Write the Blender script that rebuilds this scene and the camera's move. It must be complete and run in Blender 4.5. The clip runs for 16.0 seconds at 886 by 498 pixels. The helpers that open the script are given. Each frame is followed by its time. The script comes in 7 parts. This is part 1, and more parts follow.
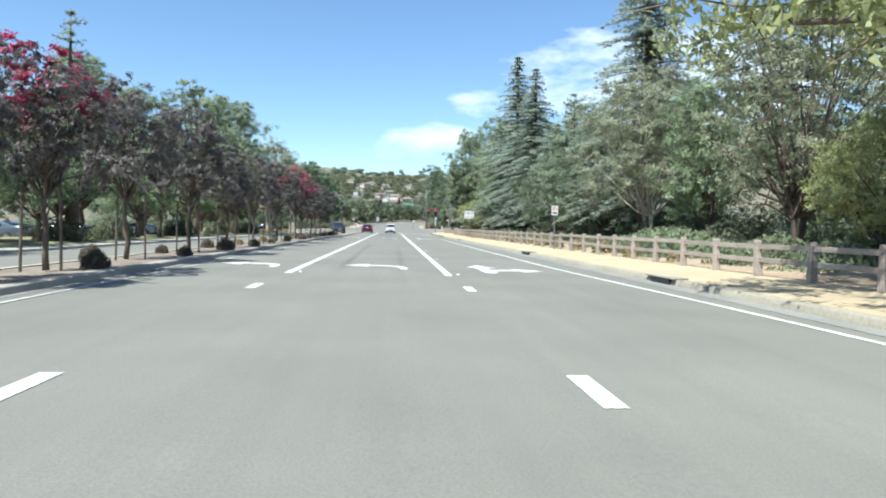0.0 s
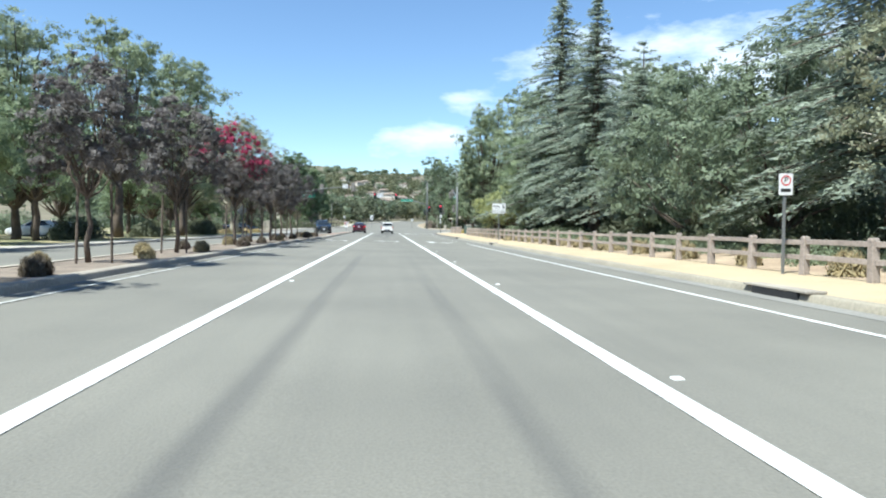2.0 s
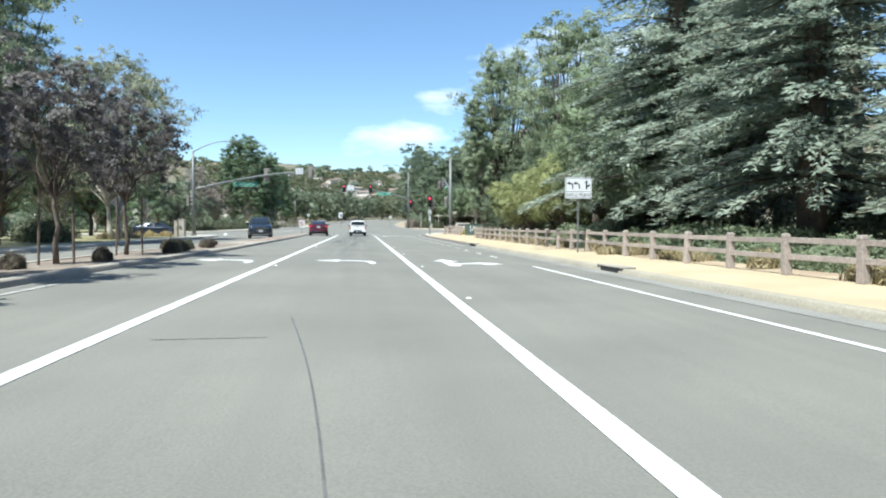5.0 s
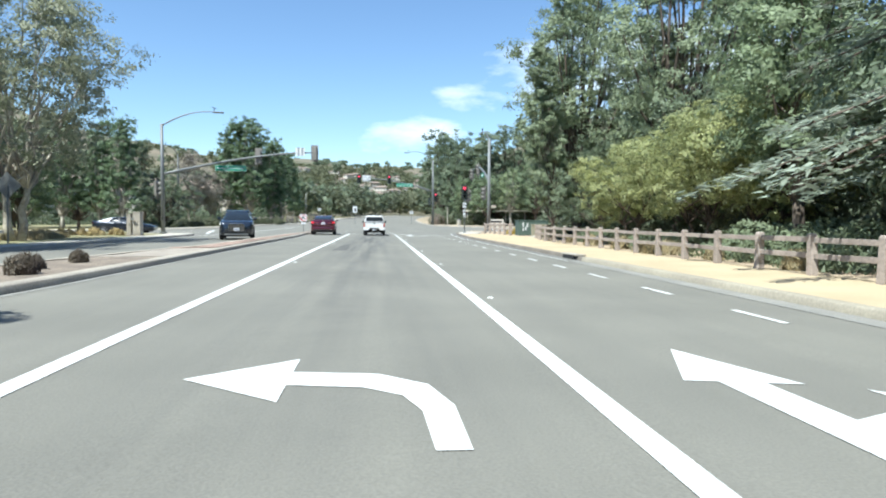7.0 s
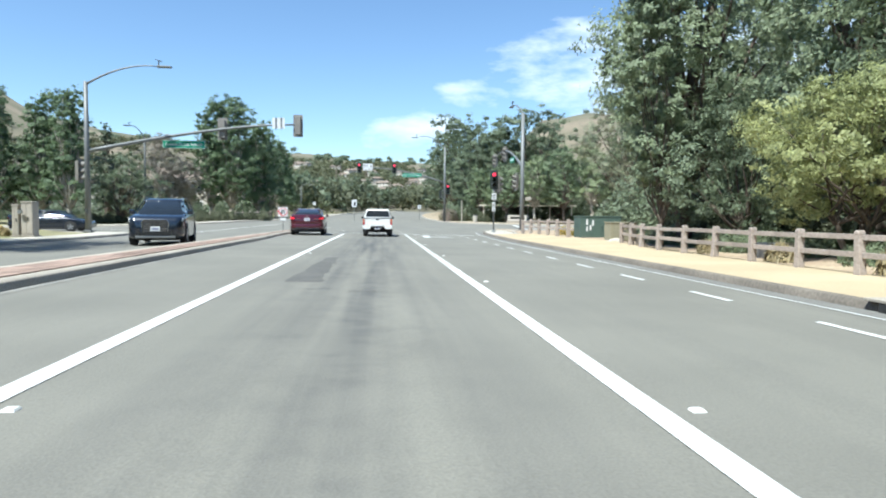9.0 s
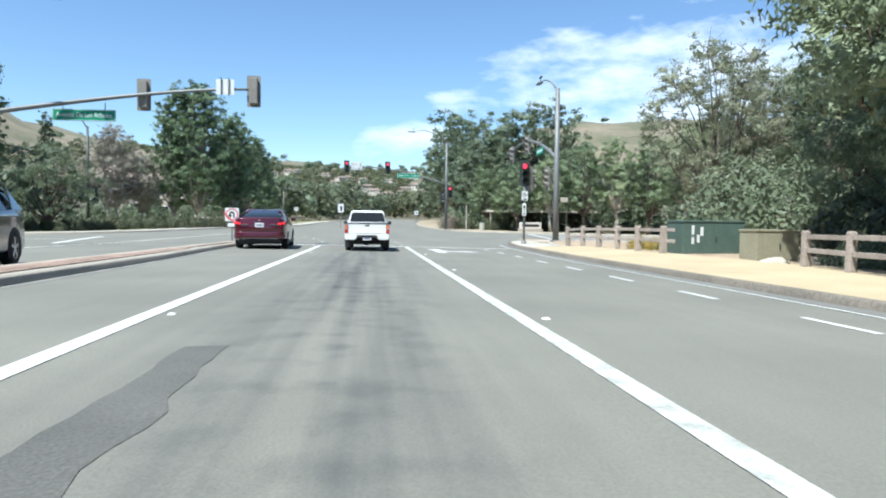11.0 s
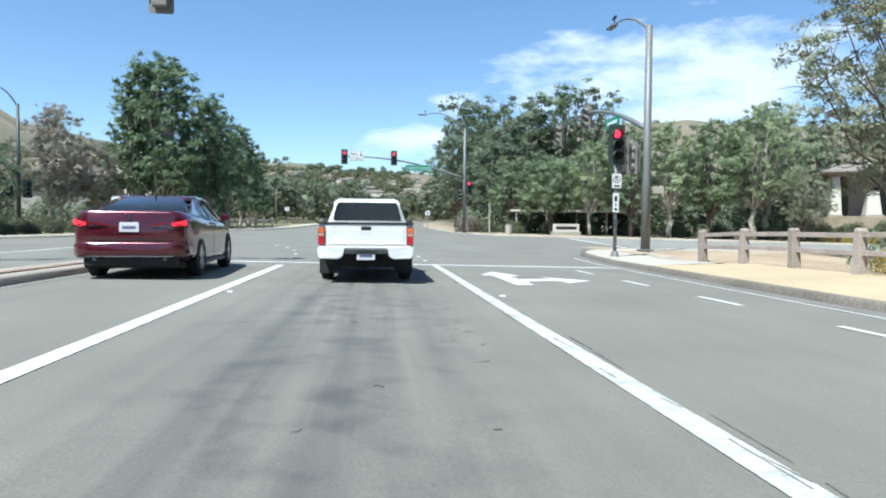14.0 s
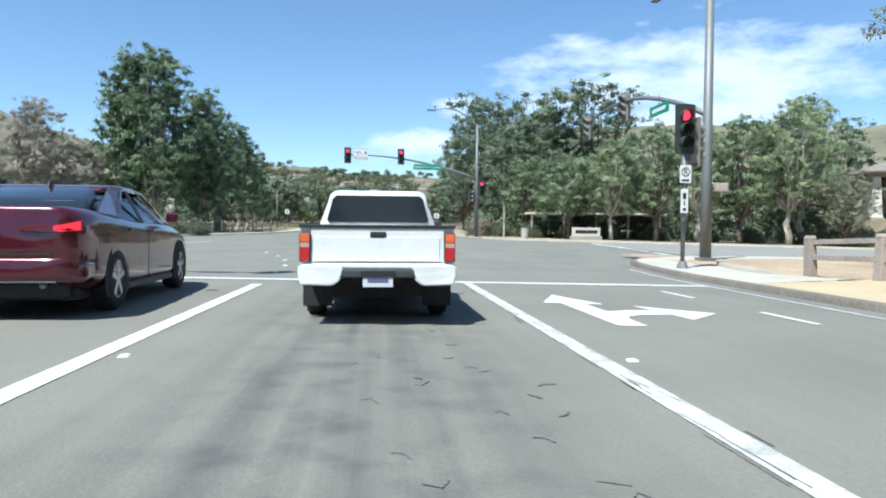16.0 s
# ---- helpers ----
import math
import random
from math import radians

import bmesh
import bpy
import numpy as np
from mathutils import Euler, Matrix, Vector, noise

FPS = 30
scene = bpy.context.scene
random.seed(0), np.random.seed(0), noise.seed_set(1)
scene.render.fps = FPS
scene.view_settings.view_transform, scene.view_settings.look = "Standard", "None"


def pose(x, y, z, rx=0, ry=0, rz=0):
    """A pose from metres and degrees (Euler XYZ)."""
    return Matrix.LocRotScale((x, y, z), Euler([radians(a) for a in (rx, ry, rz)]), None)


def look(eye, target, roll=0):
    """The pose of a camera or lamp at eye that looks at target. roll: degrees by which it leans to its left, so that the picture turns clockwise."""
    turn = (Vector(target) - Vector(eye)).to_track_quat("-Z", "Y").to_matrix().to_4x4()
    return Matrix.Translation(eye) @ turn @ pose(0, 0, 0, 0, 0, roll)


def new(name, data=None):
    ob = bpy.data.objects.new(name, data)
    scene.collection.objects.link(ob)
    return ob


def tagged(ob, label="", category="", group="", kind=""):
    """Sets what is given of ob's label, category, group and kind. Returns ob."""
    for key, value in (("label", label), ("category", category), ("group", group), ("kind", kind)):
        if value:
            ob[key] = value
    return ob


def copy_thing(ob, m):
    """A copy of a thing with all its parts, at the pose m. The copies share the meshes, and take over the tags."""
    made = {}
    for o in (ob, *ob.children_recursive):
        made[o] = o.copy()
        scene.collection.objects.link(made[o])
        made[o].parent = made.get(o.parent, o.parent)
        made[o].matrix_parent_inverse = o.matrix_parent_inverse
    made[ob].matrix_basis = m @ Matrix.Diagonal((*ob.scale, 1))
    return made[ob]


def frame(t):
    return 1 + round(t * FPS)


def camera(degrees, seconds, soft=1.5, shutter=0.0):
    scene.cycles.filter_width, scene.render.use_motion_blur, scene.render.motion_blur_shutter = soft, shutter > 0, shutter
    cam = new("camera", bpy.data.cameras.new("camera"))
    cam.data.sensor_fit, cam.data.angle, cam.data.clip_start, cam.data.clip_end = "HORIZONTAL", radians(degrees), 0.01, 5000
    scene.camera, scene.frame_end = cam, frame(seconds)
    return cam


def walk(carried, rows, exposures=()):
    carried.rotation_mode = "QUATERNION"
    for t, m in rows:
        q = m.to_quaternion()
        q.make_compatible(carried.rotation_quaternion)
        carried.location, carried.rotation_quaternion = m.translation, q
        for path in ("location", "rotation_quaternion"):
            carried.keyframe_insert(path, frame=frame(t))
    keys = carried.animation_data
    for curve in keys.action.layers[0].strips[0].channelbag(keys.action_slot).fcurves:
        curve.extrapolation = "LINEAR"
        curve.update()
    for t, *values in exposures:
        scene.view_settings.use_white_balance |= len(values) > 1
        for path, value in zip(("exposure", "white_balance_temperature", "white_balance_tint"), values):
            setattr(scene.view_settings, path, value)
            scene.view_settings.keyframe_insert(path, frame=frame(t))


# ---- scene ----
cam = camera(68.8, 16.0, 2.0)
PATH = [
    (0, (0.525, 0.149, 1.098), (0.681, 2.142, 1.030), 0.5),
    (0.5, (0.314, 4.863, 1.088), (0.476, 6.855, 1.010), 0.5),
    (1, (0.206, 9.540, 1.052), (0.371, 11.531, 0.973), 0.5),
    (1.5, (0.188, 14.128, 0.996), (0.355, 16.120, 0.922), 0.5),
    (2, (0.055, 18.386, 1.021), (0.230, 20.377, 0.951), 0.4),
    (2.5, (0.084, 22.705, 0.989), (0.267, 24.695, 0.925), 0.6),
    (3, (0.075, 27.063, 1.028), (0.281, 29.051, 0.962), 0.7),
    (3.5, (0.130, 31.130, 1.032), (0.357, 33.116, 0.964), 0.5),
    (4, (0.309, 34.744, 1.031), (0.553, 36.728, 0.964), 0.2),
    (4.5, (0.532, 38.638, 1.034), (0.787, 40.621, 0.964), -0.1),
    (7, (0.469, 57.299, 1.077), (0.668, 59.287, 0.991), 0.2),
    (7.5, (0.520, 60.655, 1.016), (0.720, 62.643, 0.933), 0.4),
    (8, (0.499, 63.993, 0.994), (0.696, 65.981, 0.908), 0.4),
    (8.5, (0.414, 67.285, 1.044), (0.608, 69.274, 0.950), 0.4),
    (9, (0.299, 70.363, 1.049), (0.493, 72.351, 0.951), 0.4),
    (11.5, (0.295, 84.472, 0.896), (0.525, 86.457, 0.828), 0.7),
    (12, (0.268, 86.725, 0.905), (0.500, 88.711, 0.837), 0.9),
    (12.5, (0.301, 88.833, 0.948), (0.527, 90.819, 0.878), 0.7),
    (13, (0.279, 90.798, 0.917), (0.503, 92.785, 0.851), 0.8),
    (13.5, (0.314, 92.605, 0.900), (0.532, 94.592, 0.836), 0.7),
    (14, (0.289, 94.158, 0.907), (0.503, 96.146, 0.843), 0.5),
    (14.5, (0.268, 95.552, 0.900), (0.479, 97.539, 0.834), 0.5),
    (15, (0.214, 96.668, 0.885), (0.422, 98.656, 0.822), 0.6),
    (15.5, (0.162, 97.536, 0.914), (0.367, 99.524, 0.855), 0.5),
    (16, (0.162, 98.317, 0.930), (0.364, 100.306, 0.877), 0.5),
]
walk(cam, [(t, look(e, g, r)) for t, e, g, r in PATH], [(0, 1.27, 5800, 3), (9, 1.24, 5750, 3), (16, 1.11, 5650, 3)])

# ---- light ----
SUN = Vector((-0.40, -0.42, 1.0)).normalized()
world = bpy.data.worlds.new("sky")
scene.world = world
world.use_nodes = True
wn, wl = world.node_tree.nodes, world.node_tree.links
wn.clear()


def wnode(kind, **inputs):
    n = wn.new(kind)
    for k, v in inputs.items():
        n.inputs[k].default_value = v
    return n


sky = wn.new("ShaderNodeTexSky")
sky.sky_type = "NISHITA"
sky.sun_disc = False
sky.sun_elevation = math.asin(SUN.z)
sky.sun_rotation = math.atan2(SUN.x, SUN.y)
sky.air_density, sky.dust_density, sky.ozone_density = 1.0, 0.1, 2.5
coord = wn.new("ShaderNodeTexCoord")
# white summer clouds: a large bank to the right of the road, small puffs low over the hills
stretch = wn.new("ShaderNodeMapping")
stretch.inputs["Scale"].default_value = (4.0, 4.0, 11.0)
stretch.inputs["Location"].default_value = (0.9, 0.4, 0.3)
puff = wnode("ShaderNodeTexNoise", Scale=2.1, Detail=9.0, Roughness=0.60)
cover = wnode("ShaderNodeMapRange")
cover.inputs["From Min"].default_value, cover.inputs["From Max"].default_value = 0.78, 1.04


def bank(azimuth, elevation, spread):
    """How near a direction lies to the middle of a cloud bank, 0 to 1."""
    a, e = radians(azimuth), radians(elevation)
    gap = wn.new("ShaderNodeVectorMath")
    gap.operation = "SUBTRACT"
    gap.inputs[1].default_value = (math.sin(a) * math.cos(e), math.cos(a) * math.cos(e), math.sin(e))
    wide = wn.new("ShaderNodeVectorMath")
    wide.operation = "MULTIPLY"
    wide.inputs[1].default_value = (1, 1, 2.6)
    size = wn.new("ShaderNodeVectorMath")
    size.operation = "LENGTH"
    fall = wnode("ShaderNodeMapRange")
    fall.interpolation_type = "SMOOTHSTEP"
    fall.inputs["From Min"].default_value, fall.inputs["From Max"].default_value = spread, spread * 0.25
    wl.new(coord.outputs["Generated"], gap.inputs[0])
    wl.new(gap.outputs["Vector"], wide.inputs[0])
    wl.new(wide.outputs["Vector"], size.inputs[0])
    wl.new(size.outputs["Value"], fall.inputs["Value"])
    return fall.outputs["Result"]


big_bank, small_bank, low_bank = bank(25, 11.8, 0.42), bank(8.4, 10.4, 0.105), bank(3.2, 7.4, 0.15)
east = wn.new("ShaderNodeMath")
east.operation = "MAXIMUM"
wl.new(small_bank, east.inputs[0])
wl.new(low_bank, east.inputs[1])
banks = wn.new("ShaderNodeMath")
banks.operation = "MAXIMUM"
dense = wn.new("ShaderNodeMath")
dense.operation = "MULTIPLY"
dense.inputs[1].default_value = 1.2
wl.new(big_bank, dense.inputs[0])
wl.new(dense.outputs["Value"], banks.inputs[0])
wl.new(east.outputs["Value"], banks.inputs[1])
both = wn.new("ShaderNodeMath")
both.operation = "MULTIPLY_ADD"
both.inputs[1].default_value = 0.42
cover.inputs["To Max"].default_value = 0.80
blend = wn.new("ShaderNodeMix")
blend.data_type = "RGBA"
blend.inputs["B"].default_value = (7.0, 7.3, 7.7, 1)
bg = wnode("ShaderNodeBackground", Strength=0.076)
out = wn.new("ShaderNodeOutputWorld")
wl.new(coord.outputs["Generated"], stretch.inputs["Vector"])
wl.new(stretch.outputs["Vector"], puff.inputs["Vector"])
wl.new(banks.outputs["Value"], both.inputs[0])
wl.new(puff.outputs["Fac"], both.inputs[2])
wl.new(both.outputs["Value"], cover.inputs["Value"])
wl.new(cover.outputs["Result"], blend.inputs["Factor"])
wl.new(sky.outputs["Color"], blend.inputs["A"])
wl.new(blend.outputs["Result"], bg.inputs["Color"])
wl.new(bg.outputs["Background"], out.inputs["Surface"])

sun = new("sun", bpy.data.lights.new("sun", "SUN"))
sun.data.energy, sun.data.angle, sun.data.color = 4.3, radians(0.6), (1.0, 0.95, 0.87)
sun.matrix_world = look(SUN * 50, (0, 0, 0))

# ---- materials ----
def mat(name, base, rough=0.8, metal=0.0, vary=0.25, scale=2.0, fine=40.0, bump=0.15, tint=None, island=0.0, object_random=0.0, clear=0.0):
    """A procedural surface: two scales of noise shift the base colour, the fine one also gives relief."""
    m = bpy.data.materials.new(name)
    m.use_nodes = True
    n, l = m.node_tree.nodes, m.node_tree.links
    p = n["Principled BSDF"]
    p.inputs["Roughness"].default_value, p.inputs["Metallic"].default_value = rough, metal
    p.inputs["Coat Weight"].default_value = clear
    p.inputs["Coat Roughness"].default_value = 0.05
    tc = n.new("ShaderNodeTexCoord")
    big, small = n.new("ShaderNodeTexNoise"), n.new("ShaderNodeTexNoise")
    big.inputs["Scale"].default_value, small.inputs["Scale"].default_value = scale, fine
    big.inputs["Detail"].default_value, small.inputs["Detail"].default_value = 4, 3
    l.new(tc.outputs["Object"], big.inputs["Vector"])
    l.new(tc.outputs["Object"], small.inputs["Vector"])
    tint = tint or [c * (1 - vary) for c in base]
    mix = n.new("ShaderNodeMix")
    mix.data_type = "RGBA"
    mix.inputs["A"].default_value, mix.inputs["B"].default_value = (*base, 1), (*tint, 1)
    ramp = n.new("ShaderNodeMapRange")
    ramp.inputs["From Min"].default_value, ramp.inputs["From Max"].default_value = 0.35, 0.68
    l.new(big.outputs["Fac"], ramp.inputs["Value"])
    l.new(ramp.outputs["Result"], mix.inputs["Factor"])
    hsv = n.new("ShaderNodeHueSaturation")
    val = n.new("ShaderNodeMapRange")
    val.inputs["To Min"].default_value, val.inputs["To Max"].default_value = 1 - vary * 0.7, 1 + vary * 0.7
    val.inputs["From Min"].default_value, val.inputs["From Max"].default_value = 0.3, 0.7
    l.new(small.outputs["Fac"], val.inputs["Value"])
    last = val.outputs["Result"]
    for amount, source in ((island, "geo"), (object_random, "ob")):
        if amount:
            src = n.new("ShaderNodeNewGeometry") if source == "geo" else n.new("ShaderNodeObjectInfo")
            rnd = n.new("ShaderNodeMapRange")
            rnd.inputs["To Min"].default_value, rnd.inputs["To Max"].default_value = 1 - amount, 1 + amount
            l.new(src.outputs["Random Per Island" if source == "geo" else "Random"], rnd.inputs["Value"])
            mul = n.new("ShaderNodeMath")
            mul.operation = "MULTIPLY"
            l.new(last, mul.inputs[0])
            l.new(rnd.outputs["Result"], mul.inputs[1])
            last = mul.outputs["Value"]
    l.new(last, hsv.inputs["Value"])
    l.new(mix.outputs["Result"], hsv.inputs["Color"])
    l.new(hsv.outputs["Color"], p.inputs["Base Color"])
    if bump:
        b = n.new("ShaderNodeBump")
        b.inputs["Strength"].default_value, b.inputs["Distance"].default_value = bump, 0.02
        l.new(small.outputs["Fac"], b.inputs["Height"])
        l.new(b.outputs["Normal"], p.inputs["Normal"])
    return m


def leaf_mat(name, base, tint, island=0.22):
    m = mat(name, base, 0.55, vary=0.3, scale=0.7, fine=6.0, bump=0, tint=tint, island=island)
    n, l = m.node_tree.nodes, m.node_tree.links
    p = n["Principled BSDF"]
    p.inputs["Specular IOR Level"].default_value = 0.35
    tr, add, o = n.new("ShaderNodeBsdfTranslucent"), n.new("ShaderNodeMixShader"), n["Material Output"]
    add.inputs["Fac"].default_value = 0.42
    l.new(p.inputs["Base Color"].links[0].from_socket, tr.inputs["Color"])
    l.new(p.outputs["BSDF"], add.inputs[1])
    l.new(tr.outputs["BSDF"], add.inputs[2])
    l.new(add.outputs["Shader"], o.inputs["Surface"])
    return m


def glow_mat(name, colour, strength):
    m = bpy.data.materials.new(name)
    m.use_nodes = True
    p = m.node_tree.nodes["Principled BSDF"]
    p.inputs["Base Color"].default_value = (*colour, 1)
    p.inputs["Emission Color"].default_value = (*colour, 1)
    p.inputs["Emission Strength"].default_value = strength
    p.inputs["Roughness"].default_value = 0.3
    return m


def road_mat():
    """Sun-bleached asphalt: aggregate, pale patches, darker wheel paths and oil near the stop line."""
    m = mat("asphalt", (0.178, 0.170, 0.140), 0.88, vary=0.16, scale=0.35, fine=55, bump=0.25, tint=(0.146, 0.140, 0.116))
    n, l = m.node_tree.nodes, m.node_tree.links
    p = n["Principled BSDF"]
    tc, sep = n.new("ShaderNodeTexCoord"), n.new("ShaderNodeSeparateXYZ")
    l.new(tc.outputs["Object"], sep.inputs["Vector"])

    def math_node(op, a, b=None):
        x = n.new("ShaderNodeMath")
        x.operation = op
        for i, v in enumerate((a, b)):
            if v is None:
                continue
            if isinstance(v, (int, float)):
                x.inputs[i].default_value = v
            else:
                l.new(v, x.inputs[i])
        return x.outputs["Value"]

    smear = n.new("ShaderNodeMapping")
    smear.inputs["Scale"].default_value = (3.0, 0.10, 1)
    l.new(tc.outputs["Object"], smear.inputs["Vector"])
    worn = n.new("ShaderNodeTexNoise")
    worn.inputs["Scale"].default_value, worn.inputs["Detail"].default_value = 1.0, 5
    l.new(smear.outputs["Vector"], worn.inputs["Vector"])
    blot = n.new("ShaderNodeTexNoise")
    blot.inputs["Scale"].default_value, blot.inputs["Detail"].default_value = 2.4, 9
    l.new(tc.outputs["Object"], blot.inputs["Vector"])
    inlane = n.new("ShaderNodeMapRange")
    inlane.interpolation_type = "SMOOTHSTEP"
    inlane.inputs["From Min"].default_value, inlane.inputs["From Max"].default_value = 1.65, 1.25
    l.new(math_node("ABSOLUTE", sep.outputs["X"]), inlane.inputs["Value"])
    nearer = n.new("ShaderNodeMapRange")
    nearer.inputs["From Min"].default_value, nearer.inputs["From Max"].default_value = 55, 92
    l.new(sep.outputs["Y"], nearer.inputs["Value"])
    before = math_node("LESS_THAN", sep.outputs["Y"], 118)
    middle = math_node("SUBTRACT", 1.15, math_node("MULTIPLY", math_node("ABSOLUTE", sep.outputs["X"]), 0.70))
    oil = math_node("MULTIPLY", math_node("MULTIPLY", math_node("MULTIPLY", inlane.outputs["Result"], middle), nearer.outputs["Result"]), before)
    streak = n.new("ShaderNodeMapRange")
    streak.inputs["From Min"].default_value, streak.inputs["From Max"].default_value = 0.36, 0.66
    l.new(worn.outputs["Fac"], streak.inputs["Value"])
    patch = n.new("ShaderNodeMapRange")
    patch.inputs["From Min"].default_value, patch.inputs["From Max"].default_value = 0.48, 0.66
    l.new(blot.outputs["Fac"], patch.inputs["Value"])
    dark = math_node("MULTIPLY", oil, math_node("ADD", math_node("MULTIPLY", streak.outputs["Result"], 0.60), math_node("MULTIPLY", patch.outputs["Result"], 0.34)))
    dark = math_node("ADD", dark, math_node("MULTIPLY", streak.outputs["Result"], 0.10))
    # soft rubber tracks left by braking wheels
    def smooth(value, a, b):
        k = n.new("ShaderNodeMapRange")
        k.interpolation_type = "SMOOTHSTEP"
        k.inputs["From Min"].default_value, k.inputs["From Max"].default_value = a, b
        l.new(value, k.inputs["Value"])
        return k.outputs["Result"]

    off = math_node("ABSOLUTE", math_node("SUBTRACT", math_node("ABSOLUTE", sep.outputs["X"]), 0.81))
    tracks = math_node("MULTIPLY", smooth(off, 0.17, 0.03), math_node("MULTIPLY", smooth(sep.outputs["Y"], 14, 22), smooth(sep.outputs["Y"], 44, 36)))
    dark = math_node("ADD", dark, math_node("MULTIPLY", tracks, math_node("ADD", 0.16, math_node("MULTIPLY", streak.outputs["Result"], 0.34))))
    mix = n.new("ShaderNodeMix")
    mix.data_type = "RGBA"
    mix.inputs["B"].default_value = (0.055, 0.055, 0.055, 1)
    l.new(p.inputs["Base Color"].links[0].from_socket, mix.inputs["A"])
    l.new(dark, mix.inputs["Factor"])
    l.new(mix.outputs["Result"], p.inputs["Base Color"])
    return m


ASPHALT = road_mat()
RUBBER_MARK = mat("rubber_mark", (0.140, 0.135, 0.118), 0.8, vary=0.4, scale=3, fine=30, bump=0.1)
DARK_ASPHALT = mat("dark_asphalt", (0.105, 0.100, 0.088), 0.9, vary=0.3, scale=1.2, fine=50, bump=0.25, tint=(0.078, 0.075, 0.067))
TAR = mat("tar", (0.115, 0.111, 0.098), 0.6, vary=0.3, scale=3, fine=30, bump=0.1)
PAINT = mat("road_paint", (0.607, 0.607, 0.574), 0.7, vary=0.22, scale=1.2, fine=25, bump=0.1)
PAINT_WORN = mat("worn_road_paint", (0.52, 0.52, 0.48), 0.75, vary=0.25, scale=5.5, fine=40, bump=0.1, tint=(0.30, 0.30, 0.27))
CONCRETE = mat("kerb_concrete", (0.36, 0.32, 0.26), 0.9, vary=0.25, scale=0.8, fine=30, bump=0.2)
GUTTER = mat("gutter_concrete", (0.225, 0.217, 0.190), 0.9, vary=0.18, scale=0.7, fine=30, bump=0.2)
GUTTER_DIRTY = mat("stained_gutter", (0.17, 0.165, 0.145), 0.9, vary=0.25, scale=0.5, fine=25, bump=0.2, tint=(0.13, 0.125, 0.11))
KERB_DUSTY = mat("dusty_kerb", (0.30, 0.27, 0.20), 0.9, vary=0.2, scale=0.6, fine=20, bump=0.25, tint=(0.235, 0.21, 0.16))
KERB_DIRTY = mat("kerb_face", (0.165, 0.142, 0.113), 0.9, vary=0.35, scale=0.7, fine=18, bump=0.3)
GRANITE_PATH = mat("decomposed_granite", (0.42, 0.340, 0.215), 0.95, vary=0.16, scale=0.5, fine=45, bump=0.3, tint=(0.36, 0.285, 0.175))
DIRT = mat("dry_soil", (0.36, 0.29, 0.20), 0.95, vary=0.3, scale=0.6, fine=12, bump=0.5, tint=(0.22, 0.18, 0.11))
MULCH = mat("mulch", (0.23, 0.185, 0.14), 0.95, vary=0.4, scale=1.5, fine=20, bump=0.6)
LAWN = mat("dry_lawn", (0.164, 0.164, 0.074), 0.95, vary=0.35, scale=0.3, fine=14, bump=0.6, tint=(0.246, 0.205, 0.107))
SOIL_BROWN = mat("brown_dry_soil", (0.27, 0.195, 0.13), 0.95, vary=0.4, scale=0.5, fine=14, bump=0.6, tint=(0.38, 0.30, 0.20))
TAN_STUCCO = mat("tan_stucco", (0.36, 0.31, 0.245), 0.9, vary=0.15, scale=0.6, fine=15, bump=0.2)
SHINGLE = mat("grey_roof_shingle", (0.22, 0.19, 0.16), 0.9, vary=0.25, scale=1.2, fine=10, bump=0.3, object_random=0.2)
SIDEWALK = mat("sidewalk_concrete", (0.410, 0.377, 0.312), 0.9, vary=0.15, scale=0.7, fine=30, bump=0.15)
BRICK = mat("brick_paver", (0.303, 0.213, 0.164), 0.9, vary=0.2, scale=2, fine=30, bump=0.3, object_random=0.2)
BRICK_JOINT = mat("paver_joint", (0.312, 0.271, 0.221), 0.95, vary=0.2, scale=2, fine=30, bump=0.3)
HILL = mat("dry_grass_hill", (0.190, 0.155, 0.105), 0.95, vary=0.22, scale=0.014, fine=0.12, bump=0, tint=(0.094, 0.094, 0.051))
WOOD = mat("weathered_wood", (0.345, 0.290, 0.245), 0.9, vary=0.25, scale=1.5, fine=22, bump=0.4, object_random=0.12)
BARK = mat("bark", (0.13, 0.10, 0.075), 0.95, vary=0.35, scale=2, fine=14, bump=0.8)
PALE_BARK = mat("sycamore_bark", (0.46, 0.42, 0.34), 0.9, vary=0.3, scale=1.6, fine=8, bump=0.4, tint=(0.22, 0.19, 0.15))
STEEL = mat("galvanised_steel", (0.175, 0.180, 0.174), 0.55, 0.3, vary=0.12, scale=1.5, fine=12, bump=0.03)
DARK_STEEL = mat("dark_steel", (0.06, 0.065, 0.06), 0.5, 0.2, vary=0.15, scale=2, fine=12, bump=0.03)
SIGNAL_GREEN = mat("signal_housing", (0.035, 0.045, 0.038), 0.5, vary=0.2, scale=3, fine=20, bump=0.05)
SIGNAL_BACK = mat("signal_backplate", (0.21, 0.195, 0.17), 0.7, vary=0.2, scale=3, fine=20, bump=0.05)
LENS_OFF = mat("unlit_lens", (0.02, 0.018, 0.015), 0.25, vary=0.2, scale=5, fine=20, bump=0)
RED_LIGHT = glow_mat("red_signal_light", (1.0, 0.05, 0.10), 0.75)
SIGN_WHITE = mat("sign_white", (0.640, 0.648, 0.640), 0.45, vary=0.05, scale=2, fine=10, bump=0)
SIGN_GREEN = mat("sign_green", (0.01, 0.22, 0.12), 0.45, vary=0.08, scale=2, fine=10, bump=0)
SIGN_BLACK = mat("sign_black", (0.02, 0.02, 0.02), 0.5, vary=0.1, scale=2, fine=10, bump=0)
